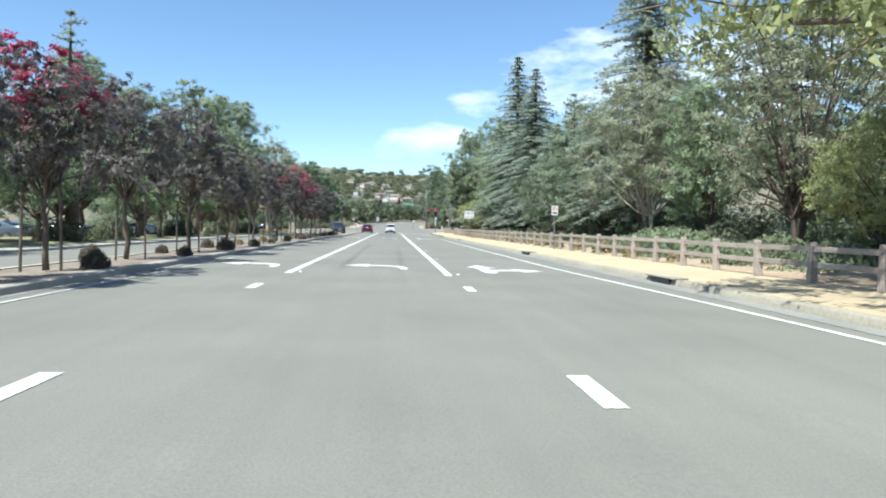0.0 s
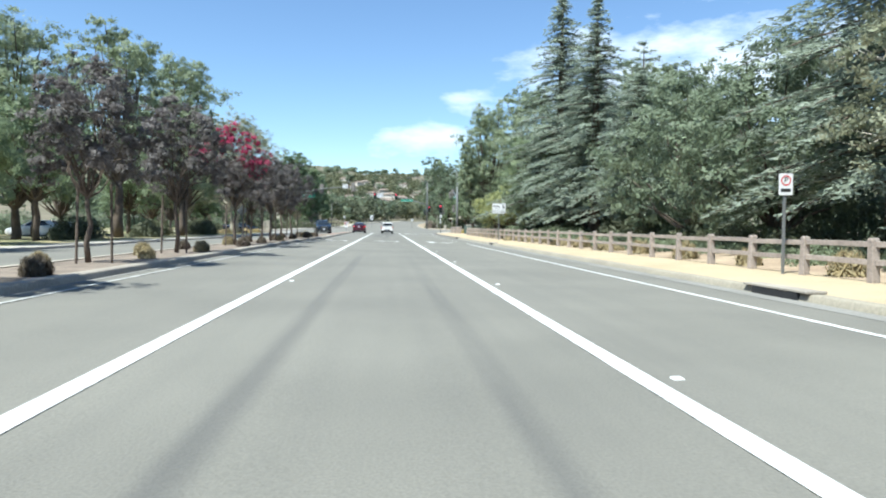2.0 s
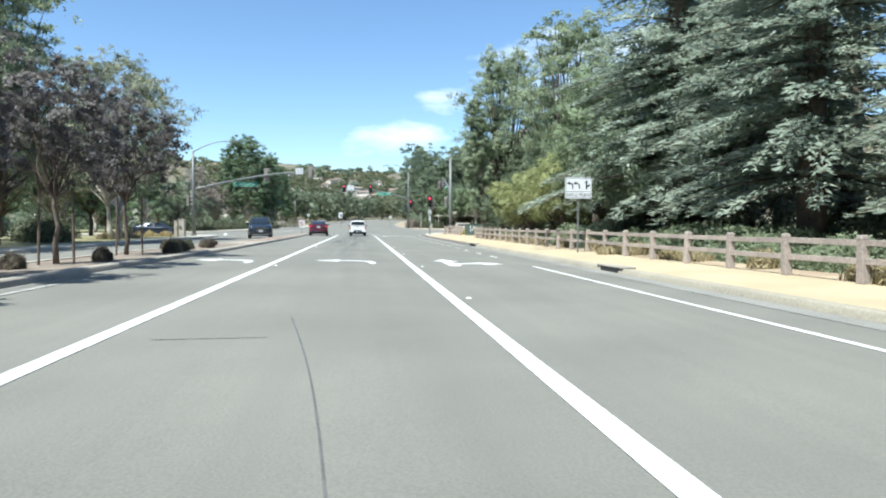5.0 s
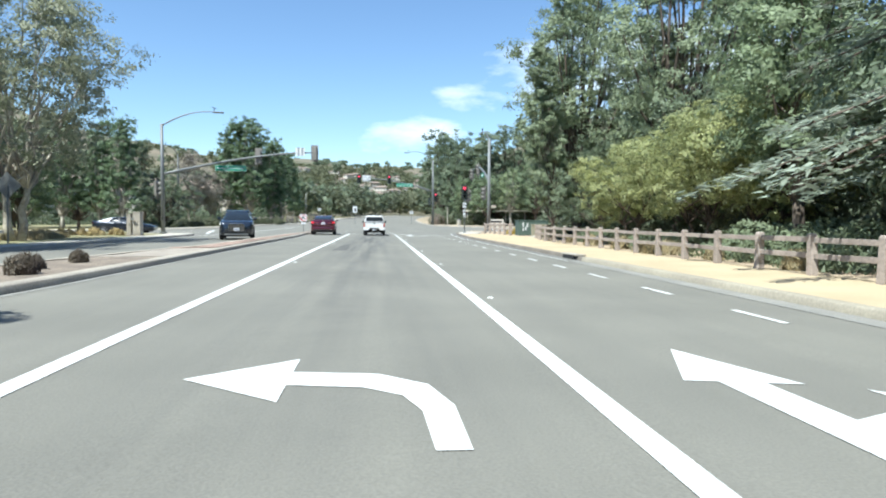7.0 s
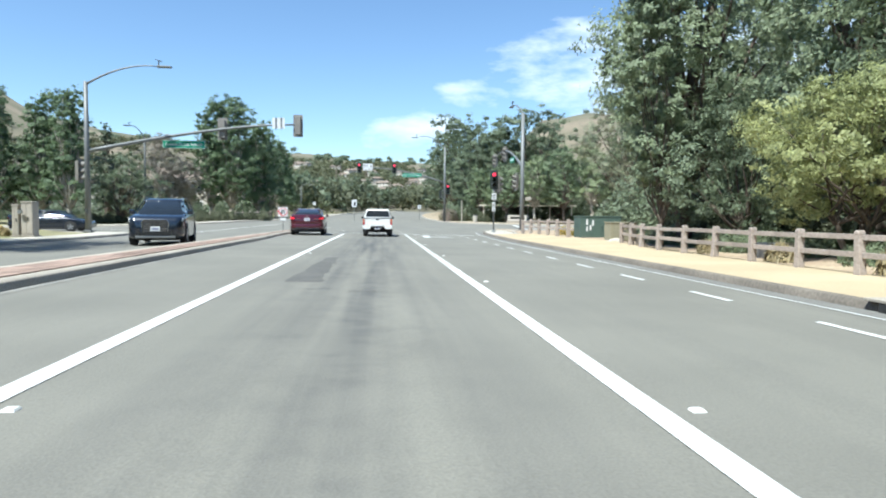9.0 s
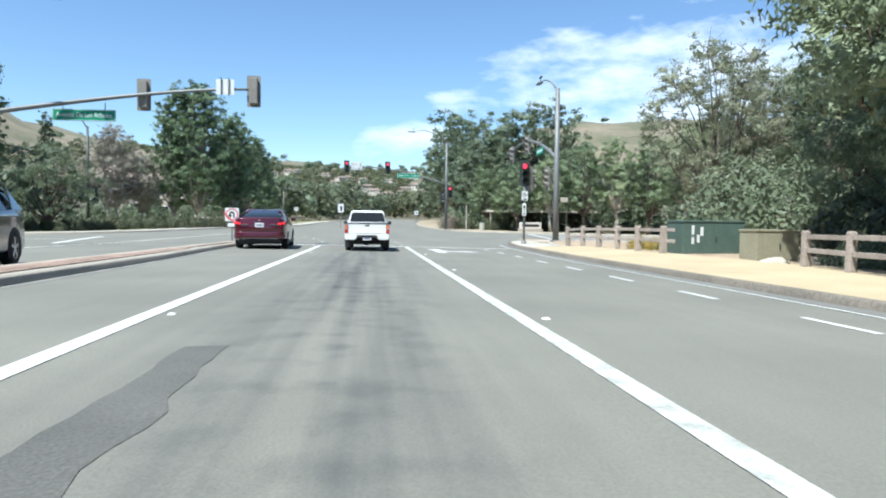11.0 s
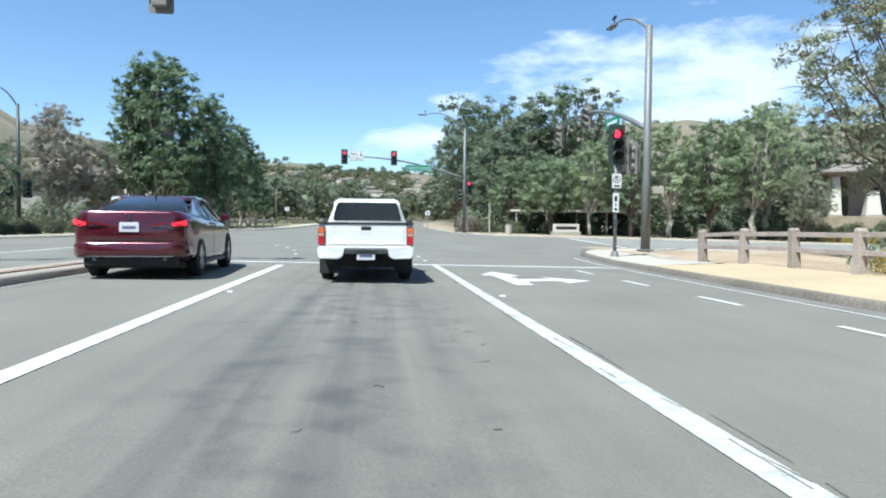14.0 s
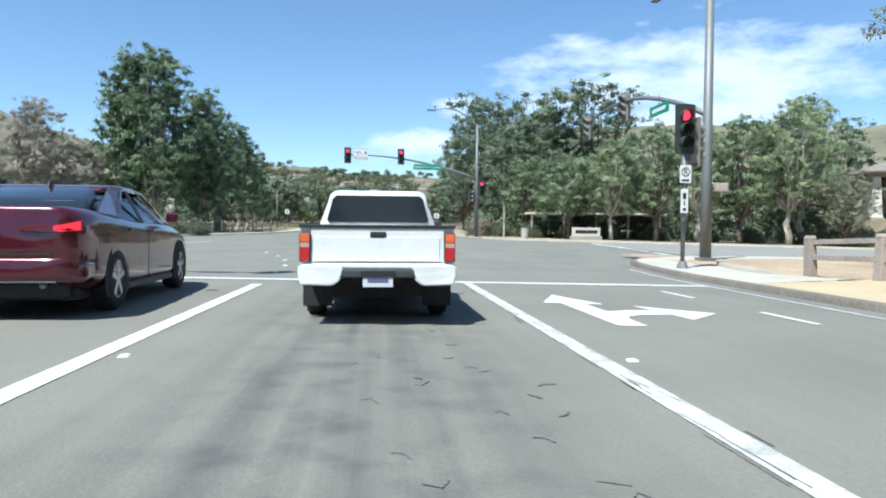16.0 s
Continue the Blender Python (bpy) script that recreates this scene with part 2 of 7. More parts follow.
SIGN_RED = mat("sign_red", (0.55, 0.03, 0.03), 0.5, vary=0.1, scale=2, fine=10, bump=0)
BOX_GREEN = mat("utility_green", (0.075, 0.115, 0.095), 0.55, vary=0.15, scale=1.5, fine=15, bump=0.05)
BOX_OLIVE = mat("cabinet_olive", (0.27, 0.25, 0.17), 0.6, vary=0.15, scale=1.5, fine=15, bump=0.05)
BOX_BEIGE = mat("cabinet_beige", (0.38, 0.34, 0.28), 0.6, vary=0.15, scale=1.5, fine=15, bump=0.05)
STUCCO = mat("stucco", (0.58, 0.53, 0.45), 0.9, vary=0.12, scale=0.6, fine=15, bump=0.2, object_random=0.12)
ROOF_TILE = mat("roof_tile", (0.24, 0.185, 0.145), 0.9, vary=0.25, scale=0.8, fine=6, bump=0.4)
WINDOW_DARK = mat("window_glass", (0.03, 0.035, 0.04), 0.08, vary=0.1, scale=1, fine=5, bump=0)
TYRE = mat("tyre_rubber", (0.022, 0.022, 0.022), 0.85, vary=0.2, scale=5, fine=40, bump=0.2)
ALLOY = mat("alloy_rim", (0.55, 0.55, 0.56), 0.3, 0.8, vary=0.1, scale=4, fine=20, bump=0)
UNDER = mat("underbody", (0.02, 0.02, 0.02), 0.8, vary=0.3, scale=4, fine=20, bump=0.2)
CAR_GLASS = mat("tinted_glass", (0.018, 0.024, 0.032), 0.06, vary=0.1, scale=1, fine=6, bump=0)
CHROME = mat("chrome", (0.62, 0.62, 0.62), 0.12, 1.0, vary=0.05, scale=3, fine=10, bump=0)
WHITE_PAINT = mat("white_car_paint", (0.656, 0.656, 0.631), 0.35, vary=0.05, scale=1.5, fine=8, bump=0, clear=0.5)
RED_PAINT = mat("dark_red_car_paint", (0.078, 0.005, 0.014), 0.25, 0.35, vary=0.08, scale=1.5, fine=60, bump=0, clear=1.0)
BLUE_PAINT = mat("dark_blue_car_paint", (0.012, 0.018, 0.03), 0.25, 0.3, vary=0.1, scale=1.5, fine=60, bump=0, clear=1.0)
GREY_PAINT = mat("grey_car_paint", (0.10, 0.12, 0.15), 0.28, 0.4, vary=0.1, scale=1.5, fine=60, bump=0, clear=1.0)
BLACK_TRIM = mat("black_trim", (0.02, 0.02, 0.02), 0.5, vary=0.2, scale=4, fine=20, bump=0.05)
TAIL_RED = mat("tail_lamp_red", (0.40, 0.015, 0.02), 0.15, vary=0.1, scale=8, fine=30, bump=0)
TAIL_DARK = mat("tail_lamp_smoked", (0.20, 0.01, 0.015), 0.12, vary=0.1, scale=8, fine=30, bump=0)
TAIL_LIT = glow_mat("lit_brake_lamp", (0.9, 0.03, 0.05), 0.45)
TAIL_AMBER = mat("tail_lamp_amber", (0.62, 0.13, 0.04), 0.15, vary=0.1, scale=8, fine=30, bump=0)
TAIL_CLEAR = mat("tail_lamp_clear", (0.50, 0.26, 0.22), 0.15, vary=0.1, scale=8, fine=30, bump=0)
HEADLAMP = mat("headlamp", (0.36, 0.38, 0.40), 0.3, vary=0.1, scale=8, fine=30, bump=0)
PLATE = mat("plate_white", (0.590, 0.599, 0.607), 0.5, vary=0.05, scale=5, fine=20, bump=0)
PLATE_BAR = mat("plate_dark_bars", (0.10, 0.11, 0.20), 0.5, vary=0.05, scale=5, fine=20, bump=0)

LEAF_OAK = leaf_mat("oak_leaves", (0.199, 0.239, 0.148), (0.141, 0.177, 0.109))
LEAF_MID = leaf_mat("street_tree_leaves", (0.26, 0.312, 0.179), (0.18, 0.233, 0.125))
LEAF_LIGHT = leaf_mat("light_leaves", (0.342, 0.391, 0.221), (0.236, 0.285, 0.155))
LEAF_SYC = leaf_mat("sycamore_leaves", (0.323, 0.328, 0.218), (0.212, 0.237, 0.15))
LEAF_POPLAR = leaf_mat("poplar_leaves", (0.198, 0.26, 0.14), (0.131, 0.184, 0.098))
LEAF_CEDAR = leaf_mat("cedar_needles", (0.327, 0.371, 0.288), (0.241, 0.284, 0.221))
LEAF_PINE = leaf_mat("pine_needles", (0.305, 0.35, 0.215), (0.215, 0.26, 0.155))
LEAF_YELLOW = leaf_mat("yellow_green_leaves", (0.40, 0.415, 0.185), (0.26, 0.29, 0.13))
LEAF_DUSK = leaf_mat("myrtle_leaves", (0.175, 0.155, 0.144), (0.131, 0.121, 0.107))
LEAF_RED = leaf_mat("myrtle_blossom", (0.46, 0.05, 0.12), (0.30, 0.03, 0.085))
STRAW = leaf_mat("straw_grass", (0.50, 0.40, 0.20), (0.36, 0.29, 0.14))
LEAF_DRY = leaf_mat("pale_dry_leaves", (0.40, 0.36, 0.30), (0.26, 0.235, 0.185))
LEAF_SHRUB = leaf_mat("shrub_leaves", (0.144, 0.157, 0.09), (0.093, 0.103, 0.059))
LEAF_LAV = leaf_mat("lavender_stems", (0.150, 0.125, 0.085), (0.10, 0.075, 0.060))
LEAF_OLIVE = leaf_mat("olive_leaves", (0.165, 0.170, 0.090), (0.105, 0.118, 0.065))
LEAF_STRAW = leaf_mat("straw_grass", (0.36, 0.30, 0.17), (0.28, 0.23, 0.12))
LEAF_IVY = leaf_mat("ground_cover", (0.216, 0.255, 0.146), (0.139, 0.169, 0.095))
LEAF_FLOWER = leaf_mat("yellow_flowers", (0.45, 0.33, 0.06), (0.16, 0.17, 0.06))
LEAF_PINK = leaf_mat("pale_oleander", (0.35, 0.27, 0.24), (0.14, 0.15, 0.08))

# ---- building helpers ----
def rise(y):
    """The road climbs gently past the stop line."""
    return 0.0 if y < 112 else 0.013 * (y - 112) if y < 170 else 0.754 + 0.016 * (y - 170)


def gz(x, y):
    """Height of the road surface: crowned at the median, climbing past the crossing."""
    return rise(y) + (-0.015 * x if x > -5 else 0.075 - 0.010 * (-5 - max(x, -40)))


def thing(name, label, category, group="", x=0, y=0, z=None, turn=0, kind=""):
    ob = new(name)
    ob.empty_display_size = 0.2
    ob.matrix_world = pose(x, y, gz(x, y) if z is None else z, 0, 0, turn)
    return tagged(ob, label, category, group, kind)


def finish(name, bm, material, smooth=False):
    me = bpy.data.meshes.new(name)
    bmesh.ops.recalc_face_normals(bm, faces=bm.faces)
    bm.to_mesh(me)
    bm.free()
    for f in me.polygons:
        f.use_smooth = smooth
    me.materials.append(material)
    return new(name, me)


def part(name, bm, material, parent, label="", smooth=False):
    ob = finish(name, bm, material, smooth)
    ob.parent = parent
    return tagged(ob, label)


def structure(name, bm, material, label, category, smooth=False):
    return tagged(finish(name, bm, material, smooth), label, category, kind="structure")


def box(x, y, z, sx, sy, sz, bev=0.0, bm=None, turn=None, taper=1.0):
    """A block centred at x, y with its foot at z."""
    made = bmesh.new()
    bmesh.ops.create_cube(made, size=1)
    for v in made.verts:
        k = taper if v.co.z > 0 else 1.0
        v.co = Vector((v.co.x * sx * k, v.co.y * sy * k, (v.co.z + 0.5) * sz))
    if bev:
        bmesh.ops.bevel(made, geom=made.edges[:], offset=bev, segments=2, profile=0.6, affect="EDGES")
    if turn is not None:
        bmesh.ops.transform(made, matrix=turn, verts=made.verts)
    bmesh.ops.translate(made, vec=(x, y, z), verts=made.verts)
    if bm is None:
        return made
    me = bpy.data.meshes.new("joined")
    made.to_mesh(me)
    made.free()
    bm.from_mesh(me)
    bpy.data.meshes.remove(me)
    return bm


def tube(points, radii, sides=8, bm=None, cap=True):
    """A round tapered bar along points."""
    bm = bm or bmesh.new()
    rings = []
    pts = [Vector(p) for p in points]
    up = Vector((0.13, 0.21, 1)).normalized()
    for i, p in enumerate(pts):
        d = (pts[min(i + 1, len(pts) - 1)] - pts[max(i - 1, 0)]).normalized()
        a = d.cross(up if abs(d.dot(up)) < 0.95 else Vector((1, 0, 0))).normalized()
        b = d.cross(a)
        r = radii[i] if isinstance(radii, (list, tuple)) else radii
        rings.append([bm.verts.new(p + (a * math.cos(k * math.tau / sides) + b * math.sin(k * math.tau / sides)) * r) for k in range(sides)])
    for r0, r1 in zip(rings, rings[1:]):
        for k in range(sides):
            bm.faces.new((r0[k], r0[(k + 1) % sides], r1[(k + 1) % sides], r1[k]))
    if cap:
        bm.faces.new(rings[0])
        bm.faces.new(rings[-1])
    return bm


def plate(outline, axis_y, thick, bm=None):
    """A slab standing in the x-z plane at y = axis_y, its front towards -y."""
    bm = bm or bmesh.new()
    a = [bm.verts.new((x, axis_y, z)) for x, z in outline]
    b = [bm.verts.new((x, axis_y + thick, z)) for x, z in outline]
    n = len(outline)
    for i in range(n):
        bm.faces.new((a[i], b[i], b[(i + 1) % n], a[(i + 1) % n]))
    bm.faces.new(a)
    bm.faces.new(b[::-1])
    return bm


def rounded(w, h, r, cx=0.0, cz=0.0, n=4):
    pts = []
    for sx, sz, a0 in ((1, 1, 0), (-1, 1, 90), (-1, -1, 180), (1, -1, 270)):
        for k in range(n + 1):
            a = radians(a0 + 90 * k / n)
            pts.append((cx + sx * (w / 2 - r) + r * math.cos(a), cz + sz * (h / 2 - r) + r * math.sin(a)))
    return pts


def strip(points, width, lift, bm=None):
    """A band of paint or concrete along a plan line, laid on the road."""
    bm = bm or bmesh.new()
    out = []
    for i, (x, y) in enumerate(points):
        a, b = points[max(i - 1, 0)], points[min(i + 1, len(points) - 1)]
        d = Vector((b[0] - a[0], b[1] - a[1])).normalized()
        n = Vector((d.y, -d.x)) * width / 2
        for s in (1, -1):
            px, py = x + n.x * s, y + n.y * s
            out.append((px, py))
    top = [bm.verts.new((x, y, gz(x, y) + lift)) for x, y in out]
    for i in range(0, len(top) - 2, 2):
        bm.faces.new((top[i], top[i + 1], top[i + 3], top[i + 2]))
    return bm


def along(x0, y0, x1, y1, step=4.0):
    n = max(1, int(math.hypot(x1 - x0, y1 - y0) / step))
    return [(x0 + (x1 - x0) * i / n, y0 + (y1 - y0) * i / n) for i in range(n + 1)]


def dense(points, step=5.0):
    out = []
    for a, b in zip(points, points[1:]):
        out += along(*a, *b, step)[:-1]
    return out + [points[-1]]


# ---- foliage ----
def leaf_mesh(name, p, d, n, length, width, material):
    """One mesh of pointed leaves: at p, along d, facing n."""
    count = len(p)
    d = d / np.linalg.norm(d, axis=1, keepdims=True)
    s = np.cross(n, d)
    s /= np.linalg.norm(s, axis=1, keepdims=True) + 1e-9
    length, width = np.broadcast_to(length, count)[:, None], np.broadcast_to(width, count)[:, None]
    v = np.stack([p - d * length / 2 + s * width / 2, p + d * length / 2, p - d * length / 2 - s * width / 2], axis=1).reshape(-1, 3)
    me = bpy.data.meshes.new(name)
    me.vertices.add(count * 3)
    me.loops.add(count * 3)
    me.polygons.add(count)
    me.vertices.foreach_set("co", v.astype(np.float32).ravel())
    me.loops.foreach_set("vertex_index", np.arange(count * 3, dtype=np.int32))
    me.polygons.foreach_set("loop_start", np.arange(0, count * 3, 3, dtype=np.int32))
    me.update()
    me.validate()
    me.materials.append(material)
    return me


def unit(rng, count):
    v = rng.normal(size=(count, 3))
    return v / np.linalg.norm(v, axis=1, keepdims=True)


def lobes_leaves(rng, lobes, count, length, flat=1.0):
    """Leaf places in clumps round the twigs of several lobes (x, y, z, r, squash)."""
    area = np.array([l[3] ** 2 for l in lobes])
    twigs = max(len(lobes) * 7, count // 42)
    pick = rng.choice(len(lobes), twigs, p=area / area.sum())
    c = np.array([l[:3] for l in lobes])[pick]
    r = np.array([l[3] for l in lobes])[pick]
    q = np.array([l[4] for l in lobes])[pick]
    u = unit(rng, twigs)
    rad = r * (1 - 0.5 * rng.random(twigs) ** 1.5 + 0.13 * rng.normal(size=twigs))
    tips = c + u * rad[:, None] * np.stack([np.ones(twigs), np.ones(twigs), q], axis=1)
    own = rng.integers(0, twigs, count)
    size = 0.078 * r[own] + 0.55 * length * rng.random(count)
    p = tips[own] + rng.normal(size=(count, 3)) * size[:, None] * np.array([1, 1, 0.65])
    u = u[own]
    n = u * 1.1 + unit(rng, count) * 0.6 + np.array([0, 0, 0.35])
    n /= np.linalg.norm(n, axis=1, keepdims=True)
    t = unit(rng, count) + np.array([0, 0, -0.35])
    d = t - n * (t * n).sum(1, keepdims=True)
    return p, d, n, length * (0.65 + 0.7 * rng.random(count))


def limb(rng, a, b, sag=0.0, wiggle=0.12, n=4):
    a, b = Vector(a), Vector(b)
    k = (b - a).length * wiggle
    out = []
    for i in range(n + 1):
        f = i / n
        j = Vector(rng.normal(size=3)) * k * math.sin(f * math.pi) * 0.5
        out.append(a.lerp(b, f) + j + Vector((0, 0, -sag * math.sin(f * math.pi))))
    return out


def broadleaf(name, label, seed, height, radius, clear, leaves, length, leaf, bark=BARK, lobes=14, squash=0.8, lean=0.0, stems=1, second=None, share=0.0, column=0.0, thick=None, lump=0.85, split=False, twiggy=0):
    """A leafy tree: tapered trunk, limbs that reach into each lobe, and a crown of single leaves."""
    rng = np.random.default_rng(seed)
    tree = thing(name, label, "tree", z=0)
    mid = (height + clear) / 2
    spots = []
    for i in range(lobes):
        f = (i + 0.5) / lobes
        a = i * 2.4 + rng.random() * 0.8
        hz = clear + (height - clear) * (0.12 + 0.80 * f)
        taper = (1 - column) * math.sin(math.pi * (0.18 + 0.74 * f)) ** 0.75 + column * (1 - 0.55 * f)
        rr = radius * taper * (0.30 + 0.60 * rng.random())
        lr = lump * radius * (0.34 + 0.16 * rng.random()) * (0.75 + 0.45 * taper)
        lr = min(lr, (height - hz) / max(squash, 0.3) + 0.25 * radius)
        spots.append((rr * math.cos(a) + lean * f, rr * math.sin(a), hz - 0.1 * lr, lr, squash))
    r0 = thick or 0.014 * height + 0.05
    for s in range(stems):
        wood = bmesh.new()
        a = s * math.tau / stems + 0.6
        off = 0.0 if stems == 1 else 0.16
        foot = Vector((off * math.cos(a), off * math.sin(a), 0))
        crotch = Vector((off * 3 * math.cos(a), off * 3 * math.sin(a), clear * 0.95))
        pts = limb(rng, foot, crotch, 0, 0.06, 4)
        rr = r0 / math.sqrt(stems)
        tube(pts, [rr * (1.25 - 0.12 * i) for i in range(5)], 8, wood)
        for lobe in spots[s::stems]:
            top = Vector(lobe[:3])
            branch = tube(limb(rng, crotch - Vector((0, 0, clear * 0.12)), top, 0.0, min(0.16, 0.4 / max((top - crotch).length, 0.1))), [rr * 0.55, rr * 0.42, rr * 0.3, rr * 0.2, rr * 0.08], 5, None if split else wood, cap=False)
            if split:
                part("limb", branch, bark, tree, smooth=True)
            for k in range(twiggy):
                a = top - Vector((0, 0, 0.25 * lobe[3]))
                tip = a + Vector(unit(rng, 1)[0] * np.array([1, 1, 0.7])) * lobe[3] * 1.15 + Vector((0, 0, 0.3 * lobe[3]))
                tube(limb(rng, a, tip, 0, 0.2, 2), [0.022, 0.014, 0.005], 3, wood, cap=False)
        part("trunk", wood, bark, tree, smooth=True)
    p, d, n, ln = lobes_leaves(rng, spots, leaves, length)
    if second:
        zmax = p[:, 2]
        score = (zmax - clear) / (height - clear) + 0.6 * (noise_field(p, 1.3) - 0.5) + 0.25 * rng.random(len(p))
        cut = np.quantile(score, 1 - share)
        hot = score > cut
        me = leaf_mesh("blossom", p[hot], d[hot], n[hot], ln[hot], ln[hot] * 0.7, second)
        ob = new("blossom", me)
        ob.parent = tree
        tagged(ob, "clusters of red blossom")
        p, d, n, ln = p[~hot], d[~hot], n[~hot], ln[~hot]
    ob = new("crown", leaf_mesh("crown", p, d, n, ln, ln * 0.55, leaf))
    ob.parent = tree
    return tree


def noise_field(p, k):
    return 0.5 + 0.25 * (np.sin(p[:, 0] * k * 2.1 + p[:, 2] * k) + np.sin(p[:, 1] * k * 1.7 - p[:, 2] * k * 1.3))


def conifer(name, label, seed, height, radius, clear, leaf, tiers=34, per=8, droop=0.25, power=0.8, spray=0.5, step=0.27, fan=8):
    """A cedar: a straight leader with flat, drooping tiers of needle sprays."""
    rng = np.random.default_rng(seed)
    tree = thing(name, label, "tree", z=0)
    wood = tube([(0, 0, 0), (0.05, 0, height * 0.4), (0, 0.04, height * 0.8), (0, 0, height)], [0.028 * height, 0.02 * height, 0.008 * height, 0.01], 8)
    P, D, N = [], [], []
    for i in range(tiers):
        f = i / (tiers - 1)
        h = clear + (height - clear) * f
        reach = radius * ((1 - f) ** power) * (0.75 + 0.5 * rng.random()) + 0.45
        for k in range(max(5, int(per * (1 - 0.35 * f)))):
            a = rng.random() * math.tau
            L = reach * (0.6 + 0.5 * rng.random())
            rise_k = 0.30 - 0.4 * (1 - f)
            m = max(3, int(L / step))
            s = (np.arange(m) + 0.6) / m
            base = np.stack([np.cos(a) * L * s, np.sin(a) * L * s, h + L * (rise_k * s * 0.5 - droop * s * s)], axis=1)
            if L > 1.2 and rng.random() < 0.5:
                tube([base[0], base[m // 2], base[-1]], [0.05, 0.03, 0.01], 4, wood, cap=False)
            out = np.array([math.cos(a), math.sin(a), -droop * 0.8])
            for j in range(fan):
                w = (rng.random(m) - 0.5) * 2
                sway = np.array([-math.sin(a), math.cos(a), 0])
                wide = spray * (0.25 + 0.75 * np.sin(np.pi * np.clip(s * 0.9 + 0.05, 0, 1)))
                P.append(base + sway * (w * wide)[:, None] * min(1, L / 2.2) + rng.normal(size=(m, 3)) * [0.05, 0.05, 0.06])
                D.append(out + sway * (w * 0.9)[:, None] + rng.normal(size=(m, 3)) * 0.25)
                N.append(np.array([math.cos(a) * 0.75, math.sin(a) * 0.75, 1.0]) + rng.normal(size=(m, 3)) * 0.35)
    part("trunk", wood, BARK, tree, smooth=True)
    P, D, N = np.concatenate(P), np.concatenate(D), np.concatenate(N)
    ln = 0.29 * (0.6 + 0.7 * rng.random(len(P)))
    ob = new("crown", leaf_mesh("crown", P, D, N, ln, ln * 0.34, leaf))
    ob.parent = tree
    return tree


def bush_leaves(rng, seed, sx, sy, sz, leaves, length, upright):
    """Leaf places over an uneven mound."""
    u = unit(rng, leaves)
    u[:, 2] = np.abs(u[:, 2])
    lump = 0.78 + 0.30 * noise_field(u * 2.2 + seed, 1.5)
    rad = (1 - 0.5 * rng.random(leaves) ** 1.7) * lump
    p = u * rad[:, None] * np.array([sx / 2, sy / 2, sz]) + np.array([0, 0, 0.02])
    n = u + unit(rng, leaves) * 0.8
    n /= np.linalg.norm(n, axis=1, keepdims=True)
    t = unit(rng, leaves) * (1 - upright) + (np.array([0, 0, 1.0]) + u * 0.5) * (0.2 + upright * 1.6)
    d = t - n * (t * n).sum(1, keepdims=True)
    ln = length * (0.6 + 0.8 * rng.random(leaves))
    p[:, 2] = np.maximum(p[:, 2], ln * 0.35)
    return p, d, n, ln


def bush(name, label, seed, sx, sy, sz, leaves, length, leaf, upright=0.0, category="shrub"):
    """A low plant: leaves or upright stems over an uneven mound."""
    p, d, n, ln = bush_leaves(np.random.default_rng(seed), seed, sx, sy, sz, leaves, length, upright)
    ob = new(name, leaf_mesh(name, p, d, n, ln, ln * (0.5 - 0.38 * upright), leaf))
    return tagged(ob, label, category)


def undergrowth(name, label, seed, spots, size, leaves, length, leaf):
    """Many mounds of leaves grown into one thicket: spots are (x, y, scale)."""
    rng = np.random.default_rng(seed)
    P, D, N, S = [], [], [], []
    for i, (x, y, k) in enumerate(spots):
        p, d, n, ln = bush_leaves(rng, seed + i * 0.7, *size, leaves, length, 0.1)
        P.append(p * k + np.array([x, y, gz(x, y) + 0.1])), D.append(d), N.append(n), S.append(ln * k)
    P, D, N, S = (np.concatenate(q) for q in (P, D, N, S))
    return tagged(new(name, leaf_mesh(name, P, D, N, S, S * 0.46, leaf)), label, "undergrowth", kind="stuff")


def plant(ob, x, y, turn=0.0, k=1.0, z=None):
    """A copy of a grown plant standing at x, y."""
    up = max(0, bank_rise(y)) if 8.6 < x < 60 and y < 112 else 0.0
    c = copy_thing(ob, pose(x, y, (gz(x, y) + 0.13 + up) if z is None else z, 0, 0, turn))
    c.scale = (k, k, k)
    return c

# ---- ground, roads, kerbs ----
RIDGE = [(-180, 4), (-60, 9), (-36, 9.4), (-29, 8.4), (-25, 6.7), (-20, 5.9), (-14, 5.0), (-8, 4.9), (0, 4.35), (6, 4.0), (11, 5.5), (14.5, 7.6), (17.5, 8.5), (21, 8.2), (25, 8.1), (33, 7.3), (45, 7.5), (80, 6), (180, 4)]


def hill(x, y):
    r = math.hypot(x, y - 60)
    a = math.degrees(math.atan2(x, y - 60))
    for (a0, e0), (a1, e1) in zip(RIDGE, RIDGE[1:]):
        if a0 <= a <= a1:
            f = (a - a0) / (a1 - a0)
            e = e0 + (e1 - e0) * f * f * (3 - 2 * f)
            break
    k = min(1, max(0, (r - 260) / 1150))
    k = k * k * (3 - 2 * k)
    n = noise.noise(Vector((x / 160, y / 160, 3))) * 0.10 + noise.noise(Vector((x / 60, y / 60, 9))) * 0.04
    return math.tan(radians(e)) * 1410 * k * (1 + n * min(1, r / 900))


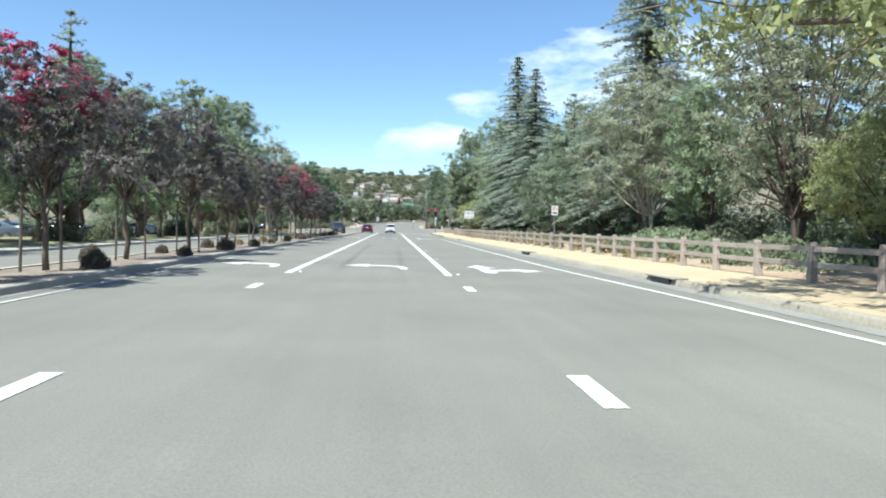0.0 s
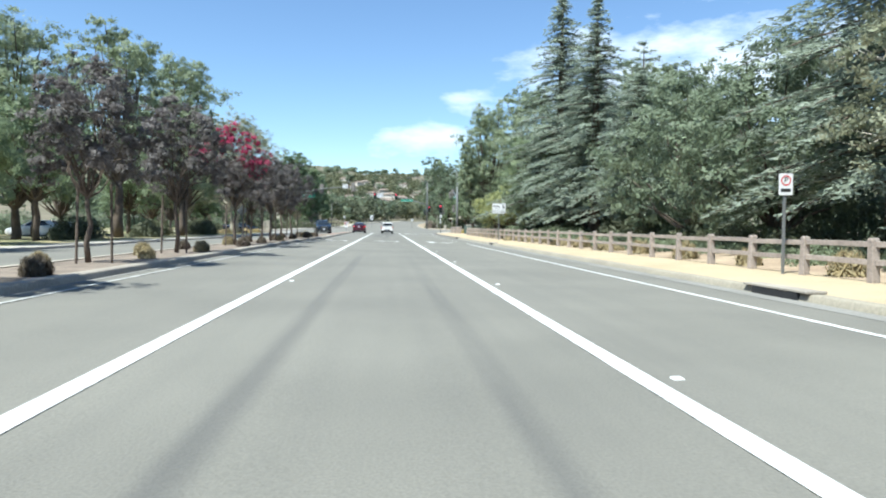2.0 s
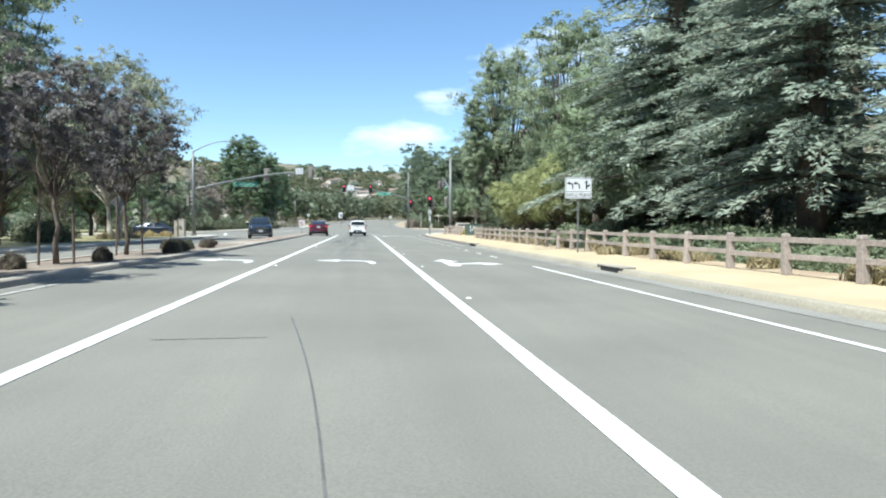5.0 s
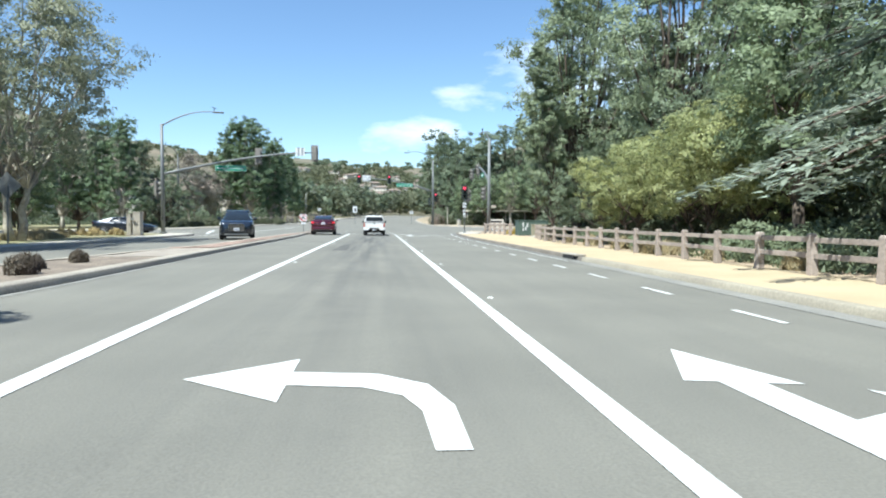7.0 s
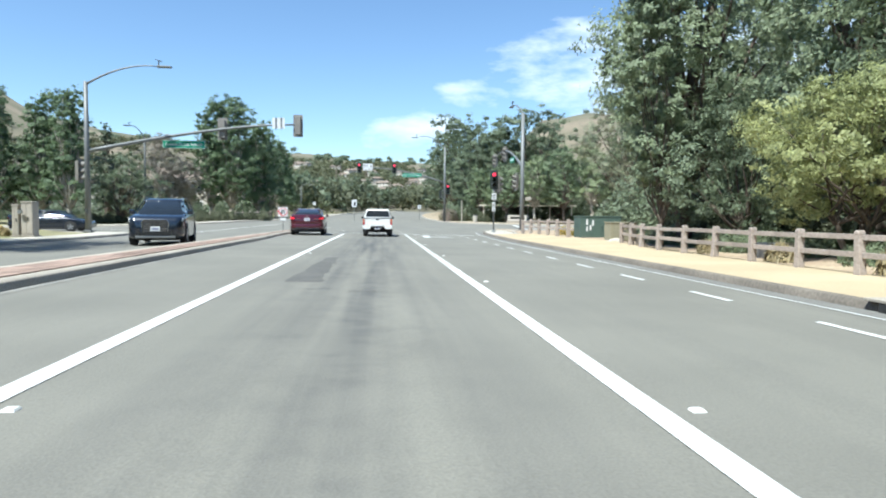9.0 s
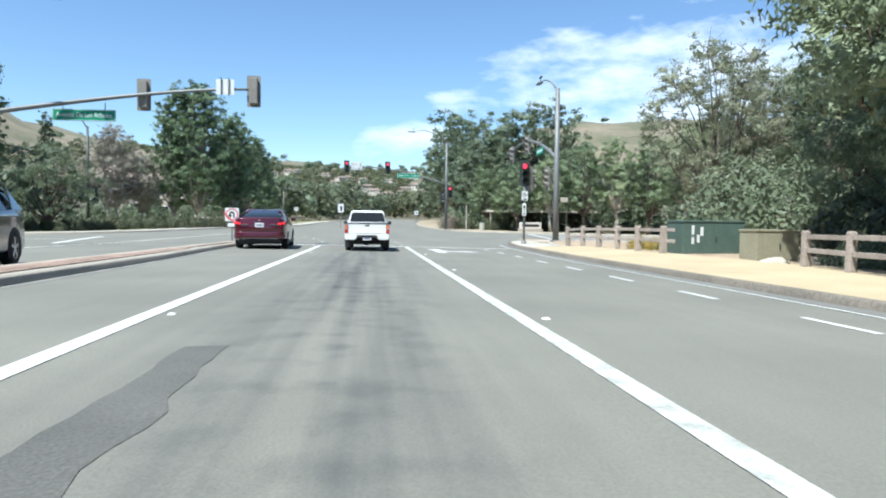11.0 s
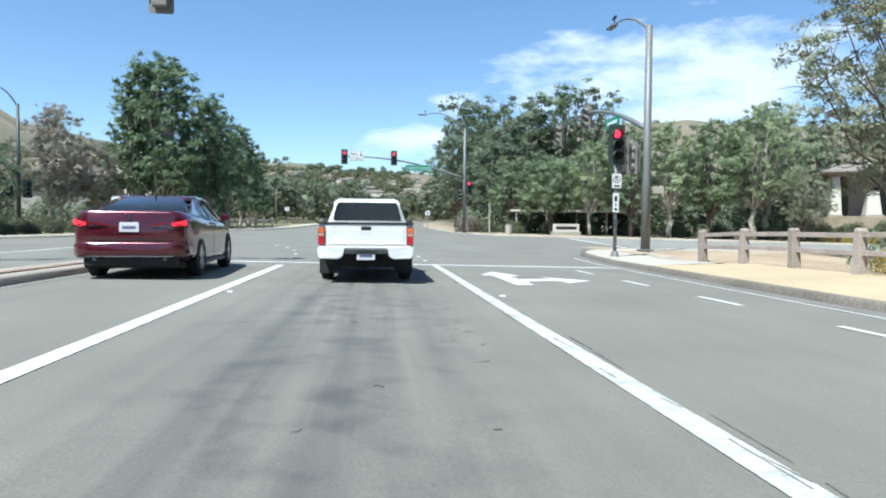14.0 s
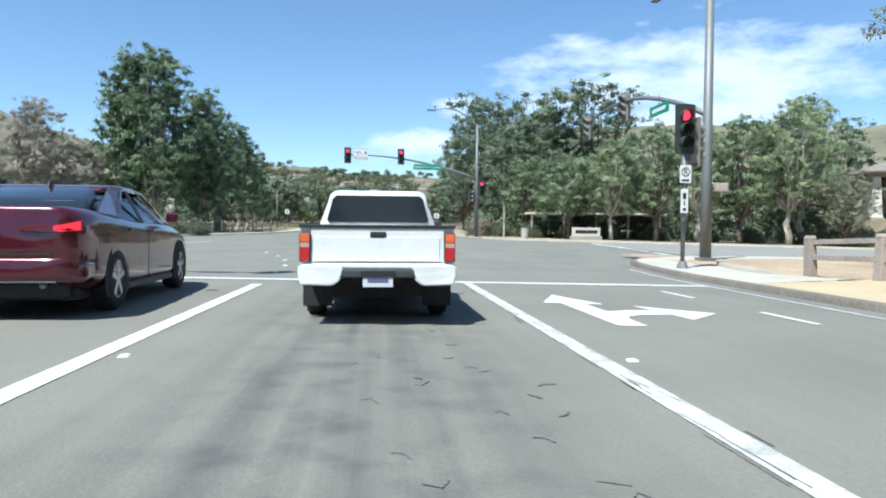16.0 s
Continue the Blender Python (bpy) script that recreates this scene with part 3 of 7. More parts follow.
def make_ground():
    """One sheet of dry land out to the hills and beyond."""
    bm = bmesh.new()
    rings = [0, 60, 120, 180, 240, 300, 360, 430, 510, 600, 700, 800, 900, 1000, 1100, 1200, 1300, 1400, 1500, 1700, 2100, 3000]
    seg = 180
    rows = []
    for r in rings[1:]:
        row = []
        for s in range(seg):
            a = s * math.tau / seg
            x, y = r * math.sin(a), 60 + r * math.cos(a)
            z = hill(x, y) + (gz(max(-60, min(60, x)), max(-60, min(200, y))) - 0.45 if r < 400 else 0.5)
            row.append(bm.verts.new((x, y, z - (0 if r < 1450 else (r - 1400) * 0.05))))
        rows.append(row)
    c = bm.verts.new((0, 60, -0.5))
    for s in range(seg):
        bm.faces.new((c, rows[0][s], rows[0][(s + 1) % seg]))
    for a, b in zip(rows, rows[1:]):
        for s in range(seg):
            bm.faces.new((a[s], b[s], b[(s + 1) % seg], a[(s + 1) % seg]))
    structure("ground", bm, HILL, "dry brown grass hills with patches of scrub", "ground", True)


make_ground()

bm = bmesh.new()
xs = [-130, -60, -30, -20, -15, -12, -9, -7, -5, -3, -1.8, 0, 1.8, 3, 5, 7, 9, 12, 16, 22, 35, 70, 130]
ys = [-70, -30, 0, 20, 40, 60, 80, 95, 105, 112, 116, 120, 124, 128, 133, 139, 145, 151, 158, 165, 170, 180, 200, 240, 300, 340]
grid = [[bm.verts.new((x, y, gz(x, y))) for x in xs] for y in ys]
for r0, r1 in zip(grid, grid[1:]):
    for i in range(len(xs) - 1):
        bm.faces.new((r0[i], r0[i + 1], r1[i + 1], r1[i]))
structure("road", bm, ASPHALT, "sun-bleached grey asphalt road and crossing with oil streaks", "road", True)

KERB = 0.125


def smooth_line(points, rounds=2):
    for _ in range(rounds):
        out = [points[0]]
        for a, b in zip(points, points[1:]):
            out += [(a[0] * 0.75 + b[0] * 0.25, a[1] * 0.75 + b[1] * 0.25), (a[0] * 0.25 + b[0] * 0.75, a[1] * 0.25 + b[1] * 0.75)]
        points = out + [points[-1]]
    return points


def offset(line, d):
    """The line moved d to its right-hand side."""
    out = []
    for i, (x, y) in enumerate(line):
        a, b = line[max(i - 1, 0)], line[min(i + 1, len(line) - 1)]
        k = Vector((b[0] - a[0], b[1] - a[1])).normalized()
        out.append((x + k.y * d, y - k.x * d))
    return out


def sheet(left, right, lift, bm=None):
    """A surface between two lines with as many points each."""
    bm = bm or bmesh.new()
    a = [bm.verts.new((x, y, gz(x, y) + lift)) for x, y in left]
    b = [bm.verts.new((x, y, gz(x, y) + lift)) for x, y in right]
    for i in range(len(a) - 1):
        bm.faces.new((a[i], b[i], b[i + 1], a[i + 1]))
    return bm


def kerb(name, line, side, label, gutter=0.0, face=None, width=0.16, pan=None):
    """A kerb along the line, its stone on the given side (+1 right); the foot is the line itself."""
    inner, lip = offset(line, side * width), offset(line, side * 0.03)
    bm = bmesh.new()
    foot = [bm.verts.new((x, y, gz(x, y) - 0.02)) for x, y in line]
    edge = [bm.verts.new((x, y, gz(x, y) + KERB - 0.025)) for x, y in lip]
    edge2 = [bm.verts.new((x, y, gz(x, y) + KERB)) for x, y in offset(line, side * 0.055)]
    back = [bm.verts.new((x, y, gz(x, y) + KERB)) for x, y in inner]
    for i in range(len(line) - 1):
        for a, b in ((foot, edge), (edge, edge2), (edge2, back)):
            bm.faces.new((a[i], a[i + 1], b[i + 1], b[i]))
    ob = structure(name, bm, face or CONCRETE, label, "kerb", True)
    if gutter:
        g = sheet(line, offset(line, -side * gutter), 0.006)
        structure(name + "_gutter", g, pan or GUTTER, "concrete gutter along the kerb", "gutter")
    return ob


RIGHT_KERB = dense([(6.45, -70), (6.42, 60), (6.55, 100)], 4) + smooth_line([(6.6, 102), (6.8, 106), (7.15, 112), (7.5, 116), (8.3, 118.8), (10.2, 121.4), (13.5, 123.4), (20, 124.3), (40, 124.5), (130, 124.5)])[1:]
kerb("kerb_right", [p for p in RIGHT_KERB if p[1] < 76.5 and p[0] < 6.5], 1, "pale dusty concrete kerb beside the footpath", 0.42, KERB_DUSTY, 0.26)
kerb("kerb_corner", [p for p in RIGHT_KERB if p[1] > 75.5], 1, "worn concrete kerb with a dark stained face", 0.42, KERB_DIRTY, 0.2, GUTTER_DIRTY)


def fence_x(y):
    pts = [(-30, 8.75), (60, 8.66), (72, 8.74), (84, 8.98), (91, 9.1), (95.6, 9.95), (101.5, 9.66), (108, 9.58), (112, 9.45), (130, 9.4)]
    for (y0, x0), (y1, x1) in zip(pts, pts[1:]):
        if y0 <= y <= y1:
            return x0 + (x1 - x0) * (y - y0) / (y1 - y0)
    return pts[-1][1]


def bank_rise(y):
    """How far the path climbs from the kerb to the fence."""
    return 0.085 + 0.045 * min(1, max(0, (y - 88) / 10)) - 0.11 * min(1, max(0, (y - 109) / 4))


inner = offset(RIGHT_KERB, 0.16)
path_in = [p for p in inner if p[1] <= 110.6 and p[0] < 12]
path_edge = [(fence_x(y) + 0.25 - 0.6 * min(1, max(0, (y - 109) / 2)), y) for x, y in path_in]
bm = bmesh.new()
rows = []
for f in (0, 0.35, 0.7, 1.0):
    rows.append([bm.verts.new((x0 + (x1 - x0) * f, y, gz(x0 + (x1 - x0) * f, y) + KERB - 0.004 + f * bank_rise(y) + (0.012 * noise.noise(Vector((f * 4, y * 0.8, 5))) if 0 < f < 1 else 0))) for (x0, y), (x1, _) in zip(path_in, path_edge)])
for a, b in zip(rows, rows[1:]):
    for i in range(len(a) - 1):
        bm.faces.new((a[i], b[i], b[i + 1], a[i + 1]))
structure("path_right", bm, GRANITE_PATH, "tan decomposed-granite footpath between kerb and fence", "path", True)
corner = [p for p in inner if p[1] >= path_in[-1][1] - 0.01 and p[0] < 30]
corner_in = [(max(x + 0.6, 10.2 + 0.8 * (x - 7)) if y > 113.5 else 9.15, y - 0.35 * max(0, x - 9.5) - (0.0 if x < 9 else 1.2)) for x, y in corner]
bm = bmesh.new()
rows = [[bm.verts.new((x0 + (x1 - x0) * f, y0 + (y1 - y0) * f, gz(x0 + (x1 - x0) * f, y0) + KERB - 0.002 + f * max(0, bank_rise(y0)) * (y0 < 116))) for (x0, y0), (x1, y1) in zip(corner, corner_in)] for f in (0, 0.5, 1.0)]
for a, b in zip(rows, rows[1:]):
    for i in range(len(a) - 1):
        bm.faces.new((a[i], b[i], b[i + 1], a[i + 1]))
structure("corner_walk_right", bm, SIDEWALK, "pale concrete corner landing at the crossing", "pavement", True)
bm = bmesh.new()
ysr = [-70, -30, 0, 20, 40, 60, 72, 84, 97, 102, 108, 112, 118, 122.9]
rows = []
for y in ysr:
    x0 = fence_x(y) + 0.2
    rows.append([bm.verts.new((x, y, gz(x if y > 109 else x0, y) + KERB - 0.02 + max(0, bank_rise(y)) + (0.012 * (x - x0) if y < 109 else 0) + (0.35 * noise.noise(Vector((x * 0.3, y * 0.2, 1))) * min(1, (x - x0) / 3) if y < 100 else 0))) for x in [x0, x0 + 1, x0 + 2.5, x0 + 5, x0 + 9, x0 + 16, x0 + 40, 130]])
for a, b in zip(rows, rows[1:]):
    for i in range(7):
        bm.faces.new((a[i], a[i + 1], b[i + 1], b[i]))
structure("verge_right", bm, SOIL_BROWN, "bare dry soil and leaf litter under the trees", "ground", True)
# the raised soil island at the corner, its low kerb, and the concrete walk behind it
ISLAND = smooth_line([(9.0, 109.6), (9.02, 111.5), (9.35, 114.8), (10.3, 117.0), (12.2, 118.5), (16, 119.3), (30, 119.7), (60, 119.7)])
bm = bmesh.new()
lift = [min(1.0, max(0.0, (y - 109.8) / 3.0)) for x, y in ISLAND]
rows = [[bm.verts.new((x, y, gz(x, y) + KERB - 0.03 + (dz + 0.03) * k)) for (x, y), k in zip(offset(ISLAND, d), lift)] for d, dz in ((0, -0.03), (0.02, 0.10), (0.05, 0.12), (0.15, 0.12), (0.16, 0.07))]
for a, b in zip(rows, rows[1:]):
    for i in range(len(a) - 1):
        bm.faces.new((a[i], a[i + 1], b[i + 1], b[i]))
structure("island_kerb", bm, CONCRETE, "low pale concrete kerb round the soil island", "kerb", True)
bm = bmesh.new()
n = len(ISLAND)
a = [bm.verts.new((x, y, gz(x, y) + KERB - 0.035 + 0.12 * k)) for (x, y), k in zip(offset(ISLAND, 0.155), lift)]
m = [bm.verts.new((x + 1.6, y - 1.2 * min(1, max(0, (y - 109) / 6)), gz(x + 1.6, y) + KERB - 0.035 + (0.135 + 0.05 * noise.noise(Vector((x, y, 2)))) * k)) for (x, y), k in zip(ISLAND, lift)]
b = [bm.verts.new((14 + 52 * i / n, 108 + 3 * i / n, gz(14 + 52 * i / n, 109) + KERB - 0.06)) for i in range(n)]
for p, q in ((a, m), (m, b)):
    for i in range(n - 1):
        bm.faces.new((p[i], p[i + 1], q[i + 1], q[i]))
structure("corner_island", bm, SOIL_BROWN, "bare brown dry soil with straw patches behind the corner kerb", "ground", True)
side_near, side_far = [(x, 124.95) for x in (13.5, 22, 32, 45, 70)], [(15.8, 146.5), (22, 145.9), (32, 143.5), (45, 140.05), (70, 139.7)]
structure("side_street_surface", sheet(side_near, side_far, 0.004), GUTTER, "paler surface of the side street", "road")
walk_in = [p for p in inner if p[1] > 120 and p[0] < 70]
structure("side_walk_right", sheet(walk_in, [(x, min(y - 1.7, 121.4)) for x, y in walk_in], KERB - 0.001), SIDEWALK, "pale concrete sidewalk along the side street", "pavement", True)

MEDIAN_FRONT = dense([(-4.95, -70), (-4.92, 56), (-4.45, 68), (-4.45, 98), (-4.66, 104)], 4) + smooth_line([(-4.66, 105), (-4.68, 110), (-4.75, 111.8), (-5.1, 112.1)])[1:]
MEDIAN_BACK = dense([(-7.7, -70), (-7.6, 60), (-7.2, 72), (-5.95, 82), (-5.7, 104)], 4) + smooth_line([(-5.7, 105), (-5.7, 110), (-5.45, 111.8), (-5.1, 112.1)])[1:]
kerb("kerb_median_front", MEDIAN_FRONT, -1, "pale concrete kerb of the planted median", 0.14, None, 0.3)
kerb("kerb_median_back", MEDIAN_BACK, 1, "pale concrete kerb of the planted median", 0.14, None, 0.3)


def median_x(line, y):
    return min(line, key=lambda p: abs(p[1] - y))[0]


ym = [-70 + 4 * i for i in range(37)]
structure("median_bed", sheet([(median_x(MEDIAN_FRONT, y) - 0.28, y) for y in ym], [(median_x(MEDIAN_BACK, y) + 0.28, y) for y in ym], KERB - 0.02), MULCH, "brown mulch bed of the median", "planting bed", True)
yb = [74 + 0.5 * i for i in range(76)]
structure("median_paving", sheet([(median_x(MEDIAN_FRONT, y) - 0.25, y) for y in yb], [(median_x(MEDIAN_BACK, y) + 0.25, y) for y in yb], KERB - 0.012), BRICK_JOINT, "reddish paving of the narrow median", "pavement", True)

LEFT_KERB = dense([(-13.6, -70), (-13.4, 58), (-12.3, 70), (-12.25, 98)], 4) + smooth_line([(-12.25, 99), (-12.4, 104), (-13.2, 107.5), (-15.5, 109.6), (-20, 110.4), (-40, 110.6), (-130, 110.6)])[1:]
kerb("kerb_left", LEFT_KERB, -1, "pale concrete kerb on the far side of the road", 0.35)
li = offset(LEFT_KERB, -0.16)
lw = [p for p in li if p[0] > -60]
structure("sidewalk_left", sheet(lw, offset(LEFT_KERB, -2.0)[:len(lw)], KERB - 0.002), SIDEWALK, "pale concrete sidewalk", "pavement", True)
bm = bmesh.new()
rows = []
for y in [-70, -30, 0, 20, 40, 58, 70, 84, 96, 104, 107.5]:
    x0 = median_x(LEFT_KERB, y) - 1.9
    rows.append([bm.verts.new((x0 - d, y, gz(x0, y) + KERB - 0.02 + (0.5 * max(0, noise.noise(Vector((x0 - d, y * 0.35, 4)) * 0.22)) if 0 < d < 30 else 0))) for d in (0, 1.5, 3, 5, 8, 14, 30, 110)])
for a, b in zip(rows, rows[1:]):
    for i in range(7):
        bm.faces.new((a[i], a[i + 1], b[i + 1], b[i]))
structure("verge_left", bm, LAWN, "dry mown lawn and bare mounds beside the sidewalk", "lawn", True)

bm = bmesh.new()
for y0, y1 in zip(range(18, 98, 10), range(28, 108, 10)):
    vs = [bm.verts.new((x, y, gz(x, y) + KERB + 0.035)) for x, y in ((-29, y0), (-22.3, y0), (-22.3, y1), (-29, y1))]
    bm.faces.new(vs)
bmesh.ops.remove_doubles(bm, verts=bm.verts, dist=0.001)
structure("parking_lot", bm, GUTTER, "pale grey parking lot beyond the lawn", "parking lot")

FAR_RIGHT = smooth_line([(130, 139.5), (45, 140.5), (32, 144), (22, 146.4), (14, 147.2), (10.3, 148.6), (8.6, 152.5), (8.2, 160), (8.0, 180), (9.5, 220), (18, 300), (24, 338)])
kerb("kerb_far_right", FAR_RIGHT, 1, "concrete kerb across the crossing", 0.3)
fi = offset(FAR_RIGHT, 0.16)
structure("verge_far_right", sheet(fi, offset(FAR_RIGHT, 5.0), KERB - 0.004), DIRT, "bare tan soil strip behind the kerb", "ground", True)
bm = bmesh.new()
loop = offset(FAR_RIGHT, 4.9)
c = [bm.verts.new((x, y, gz(x, y) + KERB - 0.03)) for x, y in loop]
d = [bm.verts.new((max(x, 60) + 90, y + 60 * (1 if x < 60 else 0.6), gz(60, y) + 0.3)) for x, y in loop]
for i in range(len(c) - 1):
    bm.faces.new((c[i], d[i], d[i + 1], c[i + 1]))
structure("lot_far_right", bm, DIRT, "shaded soil under the trees across the crossing", "ground", True)

FAR_LEFT = smooth_line([(-130, 120), (-40, 122), (-26, 124.5), (-20, 127.5), (-16.5, 133), (-15, 141), (-13.8, 148), (-11, 153.5), (-9, 159), (-8.4, 175), (-8.4, 200), (-6, 240), (4, 300), (10, 338)])
kerb("kerb_far_left", FAR_LEFT, -1, "concrete kerb across the crossing", 0.3)
fl = offset(FAR_LEFT, -0.16)
structure("sidewalk_far_left", sheet(fl, offset(FAR_LEFT, -2.4), KERB - 0.004), SIDEWALK, "pale concrete sidewalk across the crossing", "pavement", True)
bm = bmesh.new()
loop = offset(FAR_LEFT, -2.3)
c = [bm.verts.new((x, y, gz(x, y) + KERB - 0.03)) for x, y in loop]
d = [bm.verts.new((min(x, -60) - 90, y + 60 * (1 if x > -60 else 0.6), gz(-60, y) + 0.3)) for x, y in loop]
for i in range(len(c) - 1):
    bm.faces.new((c[i], d[i], d[i + 1], c[i + 1]))
structure("lot_far_left", bm, LAWN, "dry lawn across the crossing", "lawn", True)

# ---- road markings ----
def marking(name, bm, label="worn white road paint"):
    return structure(name, bm, PAINT, label, "road marking")


marking("lane_line_left", strip(dense([(-1.83, 15.0), (-1.83, 109.4)]), 0.17, 0.006), "solid white line between the turn lanes")
marking("lane_line_right", strip(dense([(1.83, 14.9), (1.83, 83.9)]), 0.17, 0.006), "solid white line beside the through lane")
structure("lane_line_worn", strip(dense([(1.83, 83.9), (1.83, 110.3)]), 0.17, 0.006), PAINT_WORN, "solid white lane line worn grey before the stop line", "road marking")
for i in range(9):
    y = 12.25 - 7.3 * i
    marking("lane_dash", strip([(1.93, y), (1.93, y - 0.9)], 0.17, 0.006), "short white lane dash")
    marking("lane_dash", strip([(-1.9, y), (-1.9, y - 0.9)], 0.17, 0.006), "short white lane dash")
marking("bike_line", strip(dense(smooth_line([(5.9, -60), (5.75, 0), (5.62, 8), (5.42, 13), (5.17, 18), (5.1, 25), (5.1, 59.5)])), 0.11, 0.006), "thin solid white bike lane line")
for i in range(16):
    y = 64.2 + 2.92 * i
    marking("bike_dash", strip([(5.1, y), (5.1, y + 1.12)], 0.10, 0.006), "thin white bike lane dash")
marking("gutter_line", strip(offset([p for p in RIGHT_KERB if 75.5 < p[1] < 116 and p[0] < 7.6], -0.44), 0.055, 0.0075), "thin white line along the gutter edge")
structure("edge_line_left", strip(dense([(-4.5, -60), (-4.48, 54)]), 0.07, 0.010), PAINT_WORN, "thin worn edge line beside the median", "road marking")
marking("stop_line", strip(along(-4.3, 110.55, 6.6, 110.45), 0.30, 0.007), "white stop line across the lanes")
marking("limit_line", strip([(12.9, 124.6), (13.6, 129), (14.4, 135), (15.4, 143)], 0.30, 0.007), "white stop line of the side street")
marking("limit_line", strip([(-13.5, 112), (-14.5, 117), (-15.4, 122)], 0.30, 0.007), "white stop line of the side street")
marking("lane_line_side", strip(along(-15.5, 117.4, -40, 116.6), 0.12, 0.007), "white lane line of the side street")
marking("bay_line", strip(along(-12.0, 103.5, -8.7, 134), 0.15, 0.007), "white line across the crossing")
for x0, x1 in ((-2.0, -3.6), (1.75, 1.2)):
    for i in range(5):
        f = i / 4
        marking("guide_dot", strip([(x0 + (x1 - x0) * f * f, 112.3 + 2.1 * i), (x0 + (x1 - x0) * f * f, 112.65 + 2.1 * i)], 0.11, 0.006), "short white guide dash in the crossing")


def shape(points, x, y, lift=0.006):
    bm = bmesh.new()
    vs = [bm.verts.new((x + px, y + py, gz(x + px, y + py) + lift)) for px, py in points]
    bm.faces.new(vs).normal_update()
    bmesh.ops.triangulate(bm, faces=bm.faces)
    return bm


def left_arrow(x, y):
    pts = [(0.62, 0), (0.80, 0), (0.80, 0.75), (0.68, 1.25), (0.35, 1.55), (-0.25, 1.62), (-0.25, 2.05), (-0.95, 1.42), (-0.25, 0.85), (-0.25, 1.25), (0.25, 1.18), (0.5, 0.98), (0.60, 0.65)]
    marking("turn_arrow", shape(pts, x, y), "white left-turn arrow painted on the lane")


def through_right_arrow(x, y):
    pts = [(-0.16, 0), (0.16, 0), (0.17, 0.5), (0.26, 0.78), (0.48, 0.92), (0.88, 0.96), (0.92, 0.5), (1.54, 1.14), (0.76, 1.90), (0.82, 1.42), (0.48, 1.38), (0.17, 1.24), (0.16, 2.08), (0.42, 2.05), (0.03, 3.3), (-0.40, 2.18), (-0.16, 2.14)]
    marking("through_arrow", shape(pts, x, y), "white through-and-right arrow painted on the lane")


for y in (16.9, 60.3):
    left_arrow(-3.25, y)
    left_arrow(0.12, y)
    through_right_arrow(3.0, y - 0.87)
through_right_arrow(2.84, 104.85)

bm = bmesh.new()
for x, y, w in ((-0.85, 48.6, 1.0), (0.1, 79.5, 0.5), (-0.6, 79.7, 0.35)):
    strip(along(x - w / 2, y, x + w / 2, y + 0.08, 0.5), 0.025, 0.0035, bm)
strip(smooth_line([(-0.26, 50.0), (0.11, 47.6), (0.34, 45.6), (0.5, 43.6), (0.57, 42.4)]), 0.014, 0.0035, bm)
structure("tar_seam", bm, TAR, "short dark tar seams in the asphalt", "road marking")
left, right = [], []
for i in range(26):
    y = 80.7 + 0.245 * i
    edge = noise.noise(Vector((y * 1.3, 2, 0))) * 0.10 + noise.noise(Vector((y * 5, 7, 0))) * 0.04
    left.append((-1.20 + 0.028 * i * 0.245 + edge, y))
    right.append((-0.64 - 0.018 * i * 0.245 + noise.noise(Vector((y * 1.7, 5, 3))) * 0.14, y + 0.05))
structure("asphalt_patch", sheet(left, right, 0.0035), DARK_ASPHALT, "long narrow dark patch in the asphalt", "road patch")
# nicks and tread streaks where cars stop and start
rng = random.Random(31)

bm = bmesh.new()
for i in range(60):
    x, y, w = rng.choice((0.25, 0.85, 1.05)) + rng.gauss(0, 0.18), rng.uniform(95, 109.5), rng.uniform(0.04, 0.13)
    strip([(x - w / 2, y), (x + w * rng.uniform(-0.2, 0.2), y + rng.uniform(-0.05, 0.05)), (x + w / 2, y + rng.uniform(-0.1, 0.1))], rng.uniform(0.008, 0.02), 0.0052, bm)
tagged(finish("asphalt_nicks", bm, RUBBER_MARK), "short dark nicks and cracks in the worn lane", "road stain", kind="stuff")
bm = bmesh.new()
for i in range(40):
    y = rng.uniform(94, 109.5)
    x, n = 2.02 - 0.02 * (y - 92) + rng.gauss(0.0, 0.06), rng.uniform(0.15, 0.7)
    strip(along(x, y, x + rng.uniform(-0.03, 0.02), y + n, 0.5), rng.uniform(0.004, 0.011), 0.0078, bm)
tagged(finish("tread_streaks", bm, RUBBER_MARK), "dark broken tread streaks across the worn lane line", "road stain", kind="stuff")


def road_marker(x, y):
    m = thing("road_marker", "small raised white road marker beside the lane line", "road marker", "raised road markers", x, y)
    part("dome", box(0, 0, 0, 0.085, 0.085, 0.016, 0.005, taper=0.7), PAINT, m)


for i in range(13):
    road_marker(2.08, 15.4 + 7.3 * i)
    if i % 2 == 0:
        road_marker(-1.62, 15.5 + 7.3 * i)

# ---- trees ----
cedar_a = conifer("cedar_tree", "tall grey-green deodar cedar with drooping tiers", 11, 18.0, 5.6, 2.6, LEAF_CEDAR, tiers=46, per=11, droop=0.22, power=0.95, fan=10)
cedar_b = conifer("cedar_tree", "broad grey-green deodar cedar with drooping tiers", 12, 13.0, 5.3, 2.9, LEAF_CEDAR, tiers=34, per=12, droop=0.2, power=0.6, fan=10)
thin_pine = conifer("pine_tree", "slender open pine with short sparse boughs", 13, 14.6, 1.5, 5.0, LEAF_CEDAR, tiers=17, per=5, droop=0.0, power=0.35, spray=0.35)
pine_a = broadleaf("pine_tree", "tall pine with dense tufted needle clumps", 21, 16.5, 4.8, 2.6, 42000, 0.18, LEAF_PINE, lobes=44, squash=0.62, lump=0.68)
